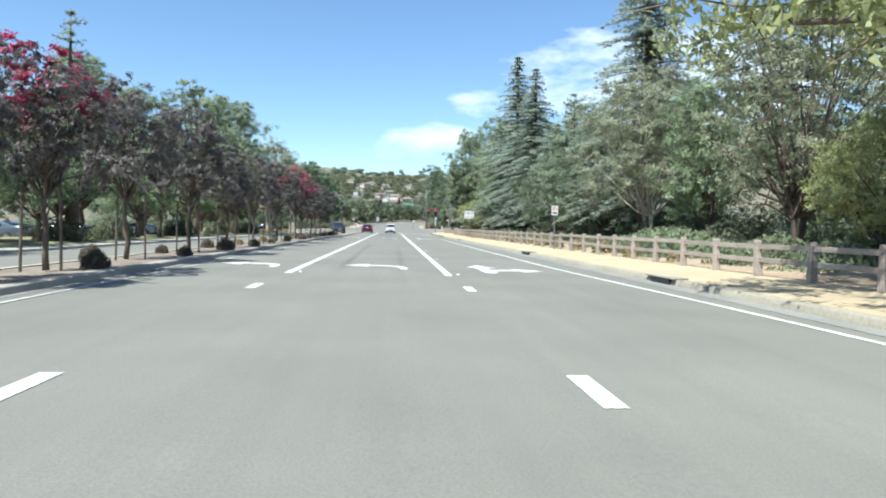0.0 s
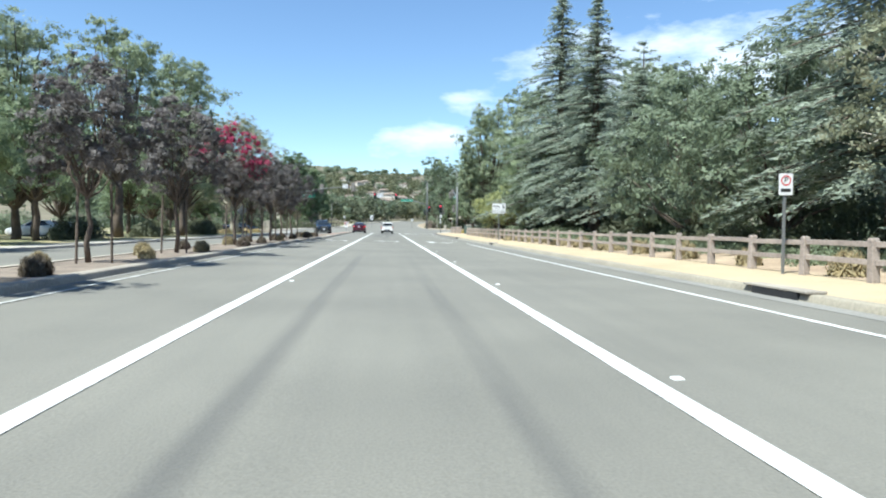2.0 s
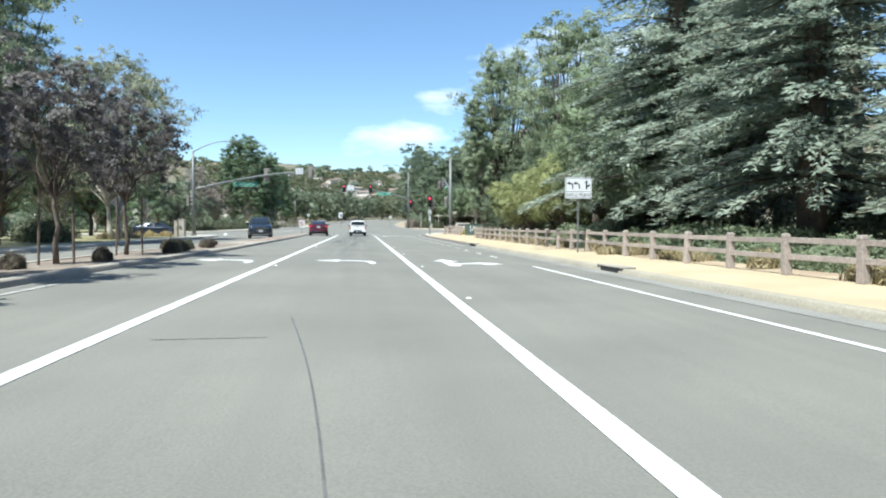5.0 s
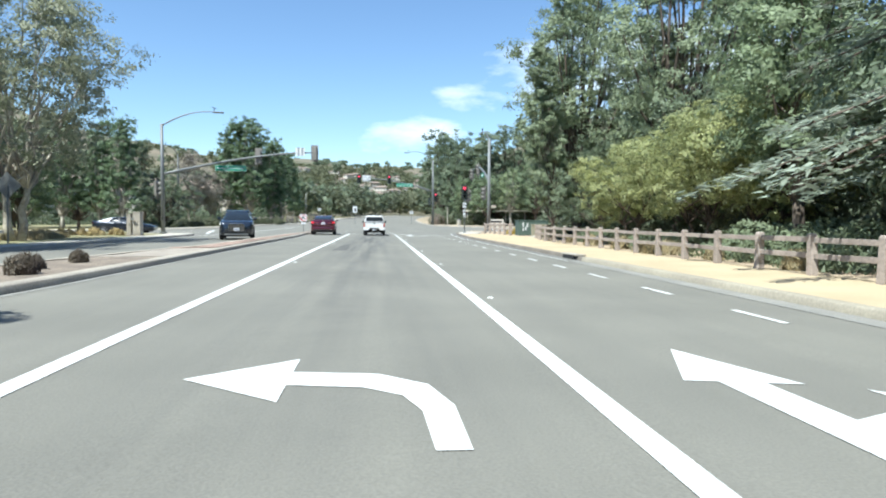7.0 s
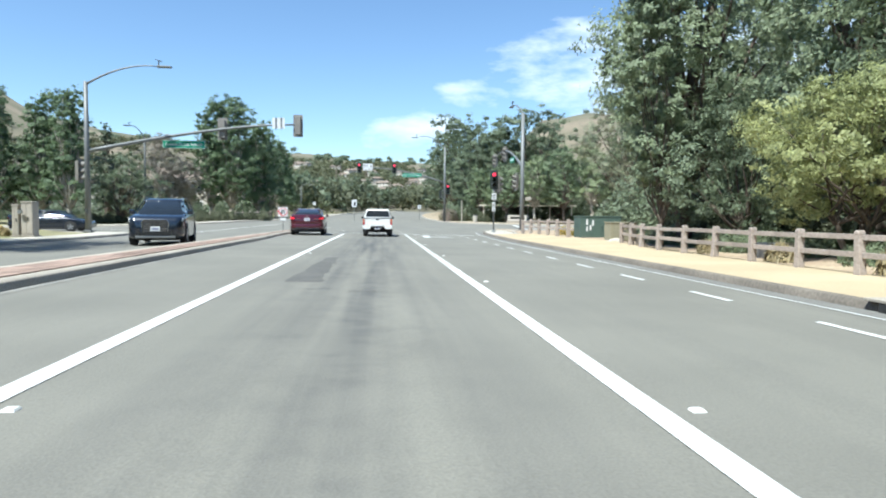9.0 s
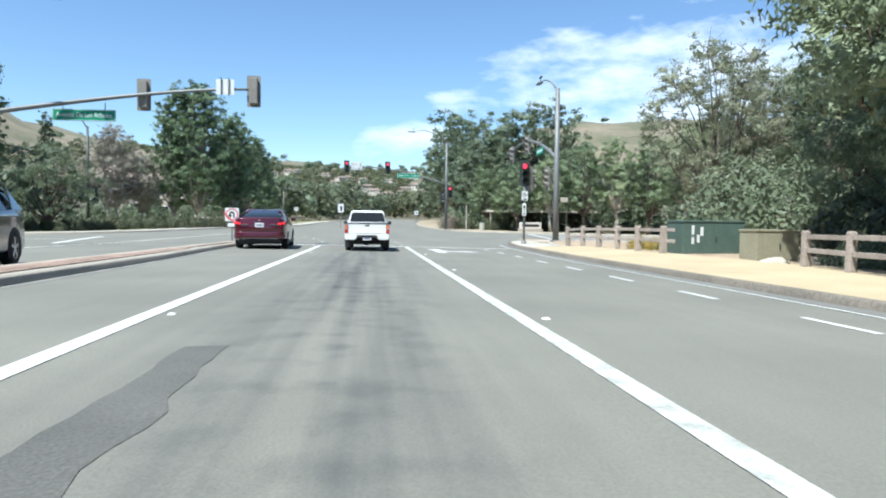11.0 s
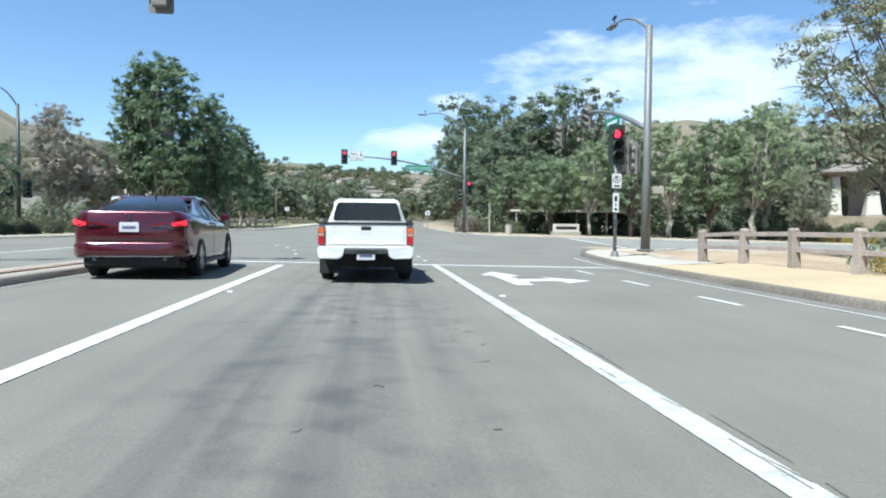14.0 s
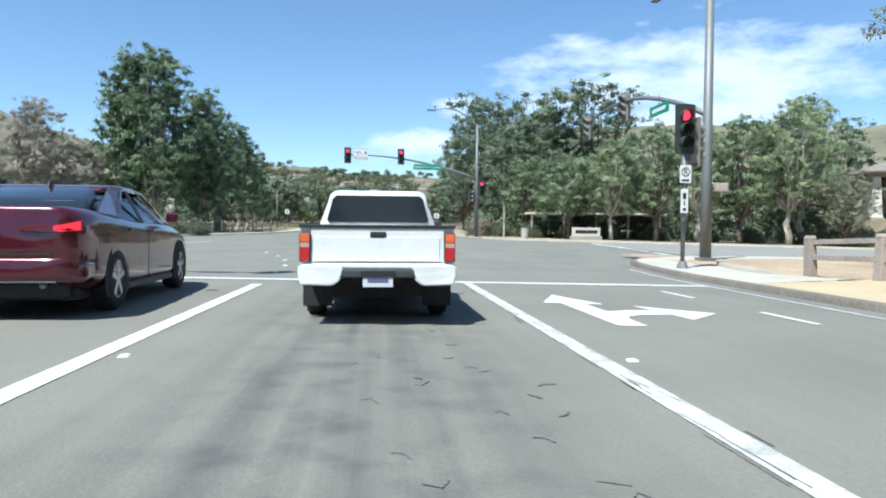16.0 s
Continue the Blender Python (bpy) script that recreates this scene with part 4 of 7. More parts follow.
pine_b = broadleaf("pine_tree", "stone pine with a rounded light green crown", 22, 14.0, 3.7, 4.0, 27000, 0.165, LEAF_PINE, lobes=36, squash=0.62, lump=0.62)
oak_a = broadleaf("oak_tree", "dark green live oak with a rounded crown", 31, 9.0, 5.0, 1.0, 23100, 0.189, LEAF_OAK, lobes=20, squash=0.75, lump=0.75)
oak_b = broadleaf("oak_tree", "tall dark green oak with an uneven crown", 32, 15.0, 5.2, 2.6, 17765, 0.238, LEAF_OAK, lobes=30, squash=0.75, lump=0.75)
street_a = broadleaf("street_tree", "mid-green street tree with an open crown", 41, 8.0, 3.2, 1.8, 19800, 0.147, LEAF_MID, lobes=14, lump=0.75)
street_b = broadleaf("street_tree", "mid-green street tree with a tall crown", 42, 10.0, 3.2, 2.0, 22000, 0.154, LEAF_MID, lobes=16, column=0.2)
sycamore_a = broadleaf("sycamore_tree", "sycamore with pale mottled trunk and airy crown", 51, 13.0, 5.2, 2.8, 37000, 0.15, LEAF_SYC, PALE_BARK, lobes=36, squash=0.75, stems=2, lump=0.64, twiggy=4)
poplar_a = broadleaf("poplar_tree", "tall dark green poplar with an uneven top", 61, 15.8, 3.5, 1.6, 31000, 0.235, LEAF_POPLAR, PALE_BARK, lobes=56, squash=1.0, column=0.62, lump=0.80)
poplar_b = broadleaf("poplar_tree", "slender dark green poplar", 62, 12.6, 2.3, 1.4, 15000, 0.225, LEAF_POPLAR, PALE_BARK, lobes=34, squash=1.1, column=0.6, lump=0.86)
column_a = broadleaf("columnar_tree", "narrow columnar grey-green tree", 63, 11.3, 1.35, 0.9, 19800, 0.147, LEAF_PINE, BARK, lobes=30, squash=1.3, column=0.35, lean=-0.9, thick=0.06)
cypress_a = broadleaf("cypress_tree", "thin dark Italian cypress", 64, 12.0, 0.75, 0.4, 9900, 0.154, LEAF_OAK, BARK, lobes=34, squash=1.5, column=0.4, lump=1.15)
gold_a = broadleaf("shrub_tree", "yellow-green shrubby tree with leaves to the ground", 71, 5.3, 3.1, 1.2, 38000, 0.10, LEAF_YELLOW, BARK, lobes=24, squash=0.8, stems=3, thick=0.15, lump=0.62)
dry_a = broadleaf("sparse_tree", "sparse pale half-bare tree", 81, 10.7, 3.6, 2.2, 23940, 0.140, LEAF_DRY, PALE_BARK, lobes=34, squash=0.9, stems=2, lump=0.55, twiggy=6)
dry_b = broadleaf("sparse_tree", "open grey-green tree with thin branches", 82, 10.5, 4.6, 2.0, 24750, 0.125, LEAF_SYC, BARK, lobes=38, squash=0.85, stems=2, lump=0.52, twiggy=7)
myrtle_d = broadleaf("crape_myrtle", "crape myrtle with dark bronze-green crown", 91, 4.6, 1.35, 1.7, 12300, 0.087, LEAF_DUSK, BARK, lobes=20, squash=0.95, lump=0.68, stems=1, thick=0.052, split=True)
myrtle_r = broadleaf("crape_myrtle", "crape myrtle with red blossom at the top", 92, 4.6, 1.35, 1.7, 12800, 0.087, LEAF_DUSK, BARK, lobes=20, squash=0.95, lump=0.68, stems=1, second=LEAF_RED, share=0.24, thick=0.052, split=True)
myrtle_s = broadleaf("crape_myrtle", "crape myrtle with a few red blossoms", 93, 4.5, 1.35, 1.7, 12300, 0.087, LEAF_DUSK, BARK, lobes=20, squash=0.95, lump=0.68, stems=1, second=LEAF_RED, share=0.07, thick=0.052, split=True)

edge_oak = broadleaf("oak_tree", "light green tree with low limbs reaching over the path", 36, 9.5, 4.8, 2.6, 34000, 0.125, LEAF_YELLOW, lobes=34, squash=0.75, lump=0.6, twiggy=4)
lot_oak = broadleaf("oak_tree", "green lot tree with a clear trunk and rounded crown", 35, 9.0, 4.2, 2.9, 9000, 0.26, LEAF_MID, lobes=24, squash=0.7, lump=0.72)
# the same kinds with coarser crowns, for those that stand far back
far_oak_a = broadleaf("oak_tree", "dark green live oak with a rounded crown", 33, 9.0, 5.0, 1.0, 9500, 0.26, LEAF_OAK, lobes=28, lump=0.75, squash=0.75)
far_oak_b = broadleaf("oak_tree", "tall dark green oak with an uneven crown", 34, 15.0, 5.2, 2.6, 10500, 0.31, LEAF_OAK, lobes=30, lump=0.72, squash=0.75)
far_street_a = broadleaf("street_tree", "mid-green street tree with an open crown", 43, 8.0, 3.2, 1.8, 15000, 0.165, LEAF_MID, lobes=20, lump=0.75)
far_street_b = broadleaf("street_tree", "mid-green street tree with a tall crown", 44, 10.0, 3.2, 2.0, 17000, 0.17, LEAF_MID, lobes=24, column=0.2, lump=0.72)
far_light = broadleaf("street_tree", "light green street tree with a tall airy crown", 45, 9.0, 2.8, 2.4, 17000, 0.145, LEAF_LIGHT, PALE_BARK, lobes=32, column=0.25, lump=0.66)
FAR_KIND = {oak_a: far_oak_a, oak_b: far_oak_b, street_a: far_street_a, street_b: far_street_b}

PROTOTYPES = [thin_pine, lot_oak, edge_oak, far_light, *FAR_KIND.values(), cedar_a, cedar_b, pine_a, pine_b, oak_a, oak_b, street_a, street_b, sycamore_a, poplar_a, poplar_b, column_a, cypress_a, gold_a, dry_a, dry_b, myrtle_d, myrtle_r, myrtle_s]


def grove(group, rows):
    for proto, x, y, k, turn in rows:
        if y > 120 or x < -21 or x > 18.2:
            proto = FAR_KIND.get(proto, proto)
        tagged(plant(proto, x, y, turn, k), group=group)


# behind the wooden fence
grove("trees behind the fence", [
    (edge_oak, 9.4, 8.6, 1.15, 40), (oak_b, 15.5, 4, 0.95, 20), (pine_b, 12.6, 11.5, 0.9, 40), (dry_b, 13.2, 19.5, 0.85, 0), (gold_a, 12.8, 15.2, 0.8, 50), (sycamore_a, 12.6, 30.0, 0.70, 70),
    (cedar_a, 14.7, 35.6, 0.95, 10), (street_b, 13.0, 25.0, 0.75, 90), (oak_b, 20.0, 30, 0.9, 200), (oak_a, 14.2, 40.5, 0.85, 130), (oak_a, 13.6, 46.0, 0.9, 15),
    (cedar_b, 14.2, 53.5, 0.74, 0), (cedar_a, 13.8, 68.8, 1.06, 100), (cedar_a, 13.8, 60.3, 0.88, 220), (cedar_b, 14.6, 64.8, 0.85, 60), (thin_pine, 18.9, 65.0, 1.0, 0), (pine_b, 22.7, 74.6, 1.2, 0),
    (oak_b, 20.5, 48, 0.75, 300), (oak_b, 19.0, 58, 0.8, 80), (cedar_b, 18.0, 72.5, 1.0, 190), (oak_a, 14.5, 68.5, 0.9, 77), (gold_a, 12.4, 80.2, 1.0, 0), (gold_a, 11.7, 84.9, 0.9, 120), (gold_a, 13.4, 77.4, 1.15, 230), (street_b, 12.6, 75.0, 0.95, 60),
    (street_a, 13.4, 70.0, 0.75, 33), (oak_b, 18.5, 79, 0.9, 10), (pine_a, 15.4, 88.5, 1.03, 30), (pine_a, 12.3, 95.0, 0.97, 160), (column_a, 9.95, 91.8, 1.0, 0), (oak_a, 12.6, 91.2, 0.62, 88), (oak_a, 15.8, 84.0, 0.9, 240),
    (oak_b, 22, 89, 0.95, 140), (oak_a, 17.0, 99.5, 0.75, 5), (pine_a, 20.5, 103, 0.85, 280), (dry_b, 18.1, 113.4, 1.06, 45), (oak_b, 21.5, 108.5, 0.7, 30), (sycamore_a, 22.0, 116.0, 0.80, 12), (sycamore_a, 23.5, 112, 0.8, 200), (street_a, 28, 118.5, 0.8, 0), (oak_a, 29, 113, 0.8, 60)])
# across the side street
grove("trees across the crossing", [
    (street_a, 14.0, 157.0, 0.95, 0), (oak_a, 14.5, 163.5, 1.2, 40), (street_a, 16.5, 152.5, 0.95, 70), (far_light, 20.0, 152.0, 1.0, 140), (street_b, 23.5, 150.8, 1.05, 210),
    (far_light, 27.0, 150.5, 1.2, 280), (street_b, 30.8, 150.5, 1.12, 30), (far_light, 34.5, 149.5, 1.4, 90), (oak_b, 14.8, 167, 1.02, 0), (oak_b, 18.6, 169, 1.1, 120),
    (oak_b, 23.4, 167, 1.2, 240), (oak_b, 26.5, 172, 0.85, 60), (oak_a, 31, 168, 1.1, 20), (far_light, 38.4, 153.5, 1.55, 60), (street_b, 56, 160, 1.15, 160), (oak_b, 38, 170, 0.75, 200), (oak_b, 46, 169, 0.95, 20), (oak_b, 53, 168, 1.0, 110), (oak_b, 61, 166, 0.9, 250), (dry_b, 37.4, 146.6, 0.62, 10),
    (oak_b, 12.6, 178, 1.2, 300), (oak_b, 13.5, 192, 1.1, 20), (oak_b, 15, 210, 0.8, 140), (oak_a, 19, 158, 0.9, 0), (oak_a, 25, 158, 0.9, 60), (oak_a, 33, 160, 1.0, 120), (oak_a, 42, 160, 1.0, 200)])
grove("tall trees across the crossing", [
    (poplar_a, -18.4, 154.5, 1.02, 0), (poplar_b, -21.0, 155.0, 1.2, 50), (poplar_a, -16.0, 159.5, 0.86, 120), (poplar_b, -15.6, 166, 1.0, 200), (poplar_b, -15.4, 173, 0.96, 20),
    (poplar_b, -15.9, 181, 0.94, 300), (poplar_b, -16.6, 190, 0.86, 80), (dry_a, -25.0, 149.0, 0.98, 0), (dry_b, -28.5, 147.0, 0.75, 100), (cypress_a, -31.6, 150, 1.02, 0), (dry_a, -22.8, 151.5, 0.72, 130),
    (poplar_b, -33.5, 131, 1.0, 0), (poplar_b, -30.0, 132, 0.96, 90), (poplar_b, -27.0, 130.5, 0.98, 180), (poplar_b, -37, 130, 0.9, 30), (oak_a, -23.5, 133, 0.75, 0), (oak_a, -40, 134, 0.9, 60), (street_b, -44, 128, 0.9, 0), (oak_a, -34, 136, 0.9, 200)])
# far side of the opposing carriageway
grove("trees beside the sidewalk", [
    (sycamore_a, -15.9, 88.5, 1.0, 0), (sycamore_a, -23.8, 98.0, 0.88, 150), (pine_a, -18.0, 78.0, 1.0, 0), (pine_b, -18.8, 66.0, 1.12, 70), (pine_a, -29, 64, 1.1, 20), (pine_b, -16.9, 74.0, 0.80, 200), (thin_pine, -17.6, 38.5, 0.88, 130), (pine_a, -20.6, 56.5, 0.80, 130),
    (cedar_a, -22, 36, 0.85, 30), (lot_oak, -18.2, 54, 0.9, 0), (lot_oak, -18.6, 40, 0.9, 90), (lot_oak, -18.0, 28, 0.9, 40), (street_b, -17.5, 21, 0.9, 0), (oak_b, -24, 25, 0.8, 10), (lot_oak, -24.5, 66, 1.0, 0),
    (lot_oak, -25, 84, 1.0, 30), (oak_b, -30, 112, 0.7, 10), (lot_oak, -38, 118, 1.0, 10), (oak_b, -27, 96, 0.75, 100), (lot_oak, -22.5, 101.5, 0.8, 0), (lot_oak, -18.5, 12, 1.0, 60), (oak_b, -26, 54, 0.75, 0), (oak_b, -27, 75, 0.7, 200), (lot_oak, -30, 40, 1.0, 0), (lot_oak, -32, 104, 0.9, 0), (street_a, -17.2, 47, 0.8, 30), (street_a, -17.4, 34.5, 0.8, 130)])
MYRTLES = [(10.5, myrtle_d), (13.2, myrtle_r), (17.5, myrtle_d), (22.2, myrtle_d), (27.2, myrtle_d), (33.0, myrtle_d), (38.3, myrtle_d), (46.0, myrtle_r), (50.0, myrtle_s), (54.0, myrtle_d), (58.0, myrtle_d), (62.6, myrtle_d)]
for i, (y, proto) in enumerate(MYRTLES):
    tagged(plant(proto, -6.25 + 0.12 * math.sin(i * 2.2), y, i * 77, 0.93 + 0.05 * (i % 4)), group="crape myrtles on the median")

for proto in PROTOTYPES:
    for o in (*proto.children_recursive, proto):
        bpy.data.objects.remove(o)

rng = random.Random(8)
HOUSES = [(rng.uniform(-9.5, 4.5), rng.uniform(610, 880), rng.uniform(-50, 50)) for i in range(17)]
HOUSES += [(-0.66, 790, 10), (1.57, 800, -12), (-6.9, 870, 15), (-1.95, 850, -8), (3.6, 900, 12)]
HOUSES += [(-1.9, 560, 20), (-0.9, 575, -15), (0.2, 555, 10), (-3.4, 590, -25), (1.4, 600, 15), (-5.6, 605, 30)]


def before_house(x, y):
    """Whether a tree here would stand in front of a house as seen from the road."""
    a, r = math.degrees(math.atan2(x, y - 60)), math.hypot(x, y - 60)
    return any(abs(a - ha) < 0.75 and -12 < hr - r < 95 for ha, hr, _ in HOUSES)


# woods below the hills: many far crowns in one piece
def woods(name, label, seed, spots, leaf, length=0.9, per=260):
    rng = np.random.default_rng(seed)
    P, D, N, S = [], [], [], []
    for x, y, r, h in spots:
        lobes = [(x + r * 0.5 * math.cos(i * 2.1), y + r * 0.5 * math.sin(i * 2.1), 0, r * 0.6, 0.8) for i in range(5)]
        base = hill(x, y) + (rise(min(y, 340)) if abs(x) < 300 else 0.5)
        lobes = [(a, b, base + h * (0.45 + 0.1 * i), c, q) for i, (a, b, _, c, q) in enumerate(lobes)]
        p, d, n, ln = lobes_leaves(rng, lobes, per, length * r / 4)
        P.append(p), D.append(d), N.append(n), S.append(ln)
    P, D, N, S = (np.concatenate(k) for k in (P, D, N, S))
    return tagged(new(name, leaf_mesh(name, P, D, N, S, S * 0.7, leaf)), label, "woods", kind="stuff")


rng = random.Random(5)
spots = []
for i in range(330):
    y = rng.uniform(205, 420)
    a = radians(rng.uniform(-24, 22) if i < 230 else rng.uniform(-9, 9))
    x = math.tan(a) * y
    road_x = 0 if y < 220 else (y - 220) * 0.11
    if abs(x - road_x) > 12 and not before_house(x, y):
        spots.append((x, y, rng.uniform(3.5, 6.0), rng.uniform(7, 12)))
woods("woods_near", "mixed green trees filling the valley below the hill", 3, spots, LEAF_OAK, 0.85, 330)
spots = []
for i in range(520):
    a, r = radians(rng.uniform(-11, 7)), rng.uniform(150, 620)
    x, y = math.sin(a) * r, 60 + math.cos(a) * r
    road_x = 0 if y < 220 else (y - 220) * 0.11
    if y > 208 and abs(x - road_x) > 9 and not before_house(x, y):
        spots.append((x, y, rng.uniform(3.0, 5.5), rng.uniform(6, 10)))
woods("woods_valley", "dark green trees crowding the valley before the houses", 8, spots, LEAF_SHRUB, 0.9, 260)
spots = [(rng.uniform(-330, 200), rng.uniform(420, 950), rng.uniform(4, 9), rng.uniform(6, 10)) for i in range(420)]
spots += [(math.sin(a) * r, 60 + math.cos(a) * r, rng.uniform(4, 8), rng.uniform(6, 10)) for a, r in ((radians(rng.uniform(-11, 6)), rng.uniform(330, 760)) for i in range(130))]
spots += [(math.sin(a) * r, 60 + math.cos(a) * r, rng.uniform(3.5, 6.5), rng.uniform(5, 8)) for a, r in ((radians(rng.uniform(-11, 7)), rng.uniform(420, 880)) for i in range(460))]
spots += [(math.sin(a) * r, 60 + math.cos(a) * r, rng.uniform(4.0, 7.5), rng.uniform(3, 5)) for a, r in ((radians(rng.uniform(-13, 2.5)), rng.uniform(640, 960)) for i in range(420))]
spots = [k for k in spots if not before_house(k[0], k[1])]
woods("woods_hill", "scattered green trees among the hillside houses", 4, spots, LEAF_OLIVE, 1.4, 120)
spots = []
for i in range(420):
    a = radians(rng.uniform(-42, 42))
    r = rng.uniform(700, 1430)
    x, y = math.sin(a) * r, 60 + math.cos(a) * r
    if noise.noise(Vector((x / 130, y / 130, 7))) > (-0.25 if abs(math.degrees(a)) < 12 else 0.05):
        spots.append((x, y, rng.uniform(3.5, 8), rng.uniform(3.5, 6.5)))
for i in range(190):
    a, r = radians(rng.uniform(-13, 9)), rng.uniform(1340, 1425)
    spots.append((math.sin(a) * r, 60 + math.cos(a) * r, rng.uniform(3, 6), rng.uniform(2.5, 4.5)))
woods("woods_ridge", "dark scrub oaks along the ridge of the hills", 6, spots, LEAF_OAK, 1.5, 200)


def palm(seed, x, y, height):
    """A tall fan palm: slim trunk and a head of drooping fronds."""
    rng = np.random.default_rng(seed)
    t = thing("palm_tree", "tall slim fan palm among the hillside trees", "tree", "hillside palms", x, y, hill(x, y) + 1.0)
    part("trunk", tube([(0, 0, 0), (0.2, 0, height * 0.5), (0, 0.1, height)], [0.32, 0.24, 0.22], 7), BARK, t, smooth=True)
    k = 150
    u = unit(rng, k)
    u[:, 2] = u[:, 2] * 0.7 + 0.1
    n = unit(rng, k) + np.array([0, 0, 1.0])
    d = u - n * (u * n).sum(1, keepdims=True) / (n * n).sum(1, keepdims=True)
    ob = new("crown", leaf_mesh("crown", u * 1.3 + np.array([0, 0.1, height + 0.3]), d, n, 2.4, 0.7, LEAF_OAK))
    ob.parent = t


for i, (x, y, top) in enumerate(((-23.8, 470, 34.4), (-7.7, 470, 34.0), (-26.5, 474, 33.0), (-9.5, 505, 33.5))):
    palm(40 + i, x, y, top - hill(x, y) - 1.0)

# ---- wooden fence ----
def fence(ys, label, tall=0.80, thick=0.135, spare=0.0):
    f = thing("wooden_fence", label, "fence", z=0)
    rng = random.Random(int(ys[0]))
    shapes = []
    for k in range(4):
        bm = box(0, 0, -0.2, thick * 1.18, thick * 1.18, tall + 0.13, 0.012, taper=0.82)
        box(0, 0, tall - 0.075, thick * 1.1, thick * 1.1, 0.075, 0.02, bm, taper=0.8)
        for v in bm.verts:
            v.co += Vector((noise.noise(v.co * 3 + Vector((k, 0, 0))), noise.noise(v.co * 3 + Vector((0, k, 5))), 0)) * 0.012
        ob = finish("post", bm, WOOD)
        shapes.append(ob.data)
        bpy.data.objects.remove(ob)
    tops = []
    for y in ys:
        x = fence_x(y)
        z = gz(x, y) + KERB + max(0, bank_rise(y)) - 0.01
        ob = new("post", rng.choice(shapes))
        ob.parent = f
        ob.matrix_world = pose(x, y, z, rng.uniform(-1.5, 1.5), rng.uniform(-2, 2), rng.uniform(-6, 6))
        tops.append((x, y, z))
    for a, b in zip(tops, tops[1:]):
        for h, w in ((tall - 0.13, 0.105), (tall * 0.45, 0.105)):
            bm = bmesh.new()
            box(0, 0, -w / 2, 0.05, 1, w, 0.008, bm)
            length = math.hypot(b[0] - a[0], b[1] - a[1]) - 0.08
            for v in bm.verts:
                v.co.y *= length
                v.co.z += 0.01 * noise.noise(Vector((a[1], v.co.y * 2, h)))
            ob = part("rail", bm, WOOD, f)
            mid = ((a[0] + b[0]) / 2, (a[1] + b[1]) / 2, (a[2] + b[2]) / 2 + h + rng.uniform(-0.015, 0.015))
            tilt = math.degrees(math.atan2(b[2] - a[2], length)) + rng.uniform(-0.5, 0.5)
            ob.matrix_world = pose(*mid, tilt, 0, -math.degrees(math.atan2(b[0] - a[0], b[1] - a[1])))
    if spare:
        x, y, z = tops[0]
        for h in (tall - 0.13, tall * 0.45):
            part("rail", box(x + 0.08, y - spare / 2 - 0.06, z + h - 0.05, 0.05, spare, 0.105, 0.008), WOOD, f, "short rail stub past the end post")
    return f


fence([2.83 + 1.87 * i for i in range(11)] + [23.4 + 1.92 * i for i in range(20)] + [61.8 + 1.766 * i for i in range(20)], "weathered two-rail wooden fence along the path")
fence([101.9 + 1.9 * i for i in range(6)], "short weathered two-rail wooden fence at the corner", 0.88, 0.175, 0.55)

# ---- signals, lamps and signs ----
def disc(x, y, z, r, depth, n=16, bm=None):
    """A short round bar along y."""
    return tube([(x, y, z), (x, y + depth, z)], r, n, bm)


def letters(text, size, x, y, z, parent, material, name="lettering", width=None):
    """Real letters standing in the x-z plane and read from -y."""
    cu = bpy.data.curves.new(name, "FONT")
    cu.body, cu.size, cu.extrude, cu.align_x, cu.align_y = text, size, 0.002, "CENTER", "CENTER"
    cu.space_character = 0.95
    tmp = new(name, cu)
    me = bpy.data.meshes.new_from_object(tmp.evaluated_get(bpy.context.evaluated_depsgraph_get()))
    bpy.data.objects.remove(tmp)
    bpy.data.curves.remove(cu)
    me.materials.clear()
    me.materials.append(material)
    wide = max(v.co.x for v in me.vertices) - min(v.co.x for v in me.vertices)
    me.transform(Matrix.Diagonal((min(1, width / wide) if width else 1, 1, 1, 1)))
    me.transform(Matrix.Translation((x, y, z)) @ Matrix.Rotation(radians(90), 4, "X"))
    ob = new(name, me)
    ob.parent = parent
    return ob


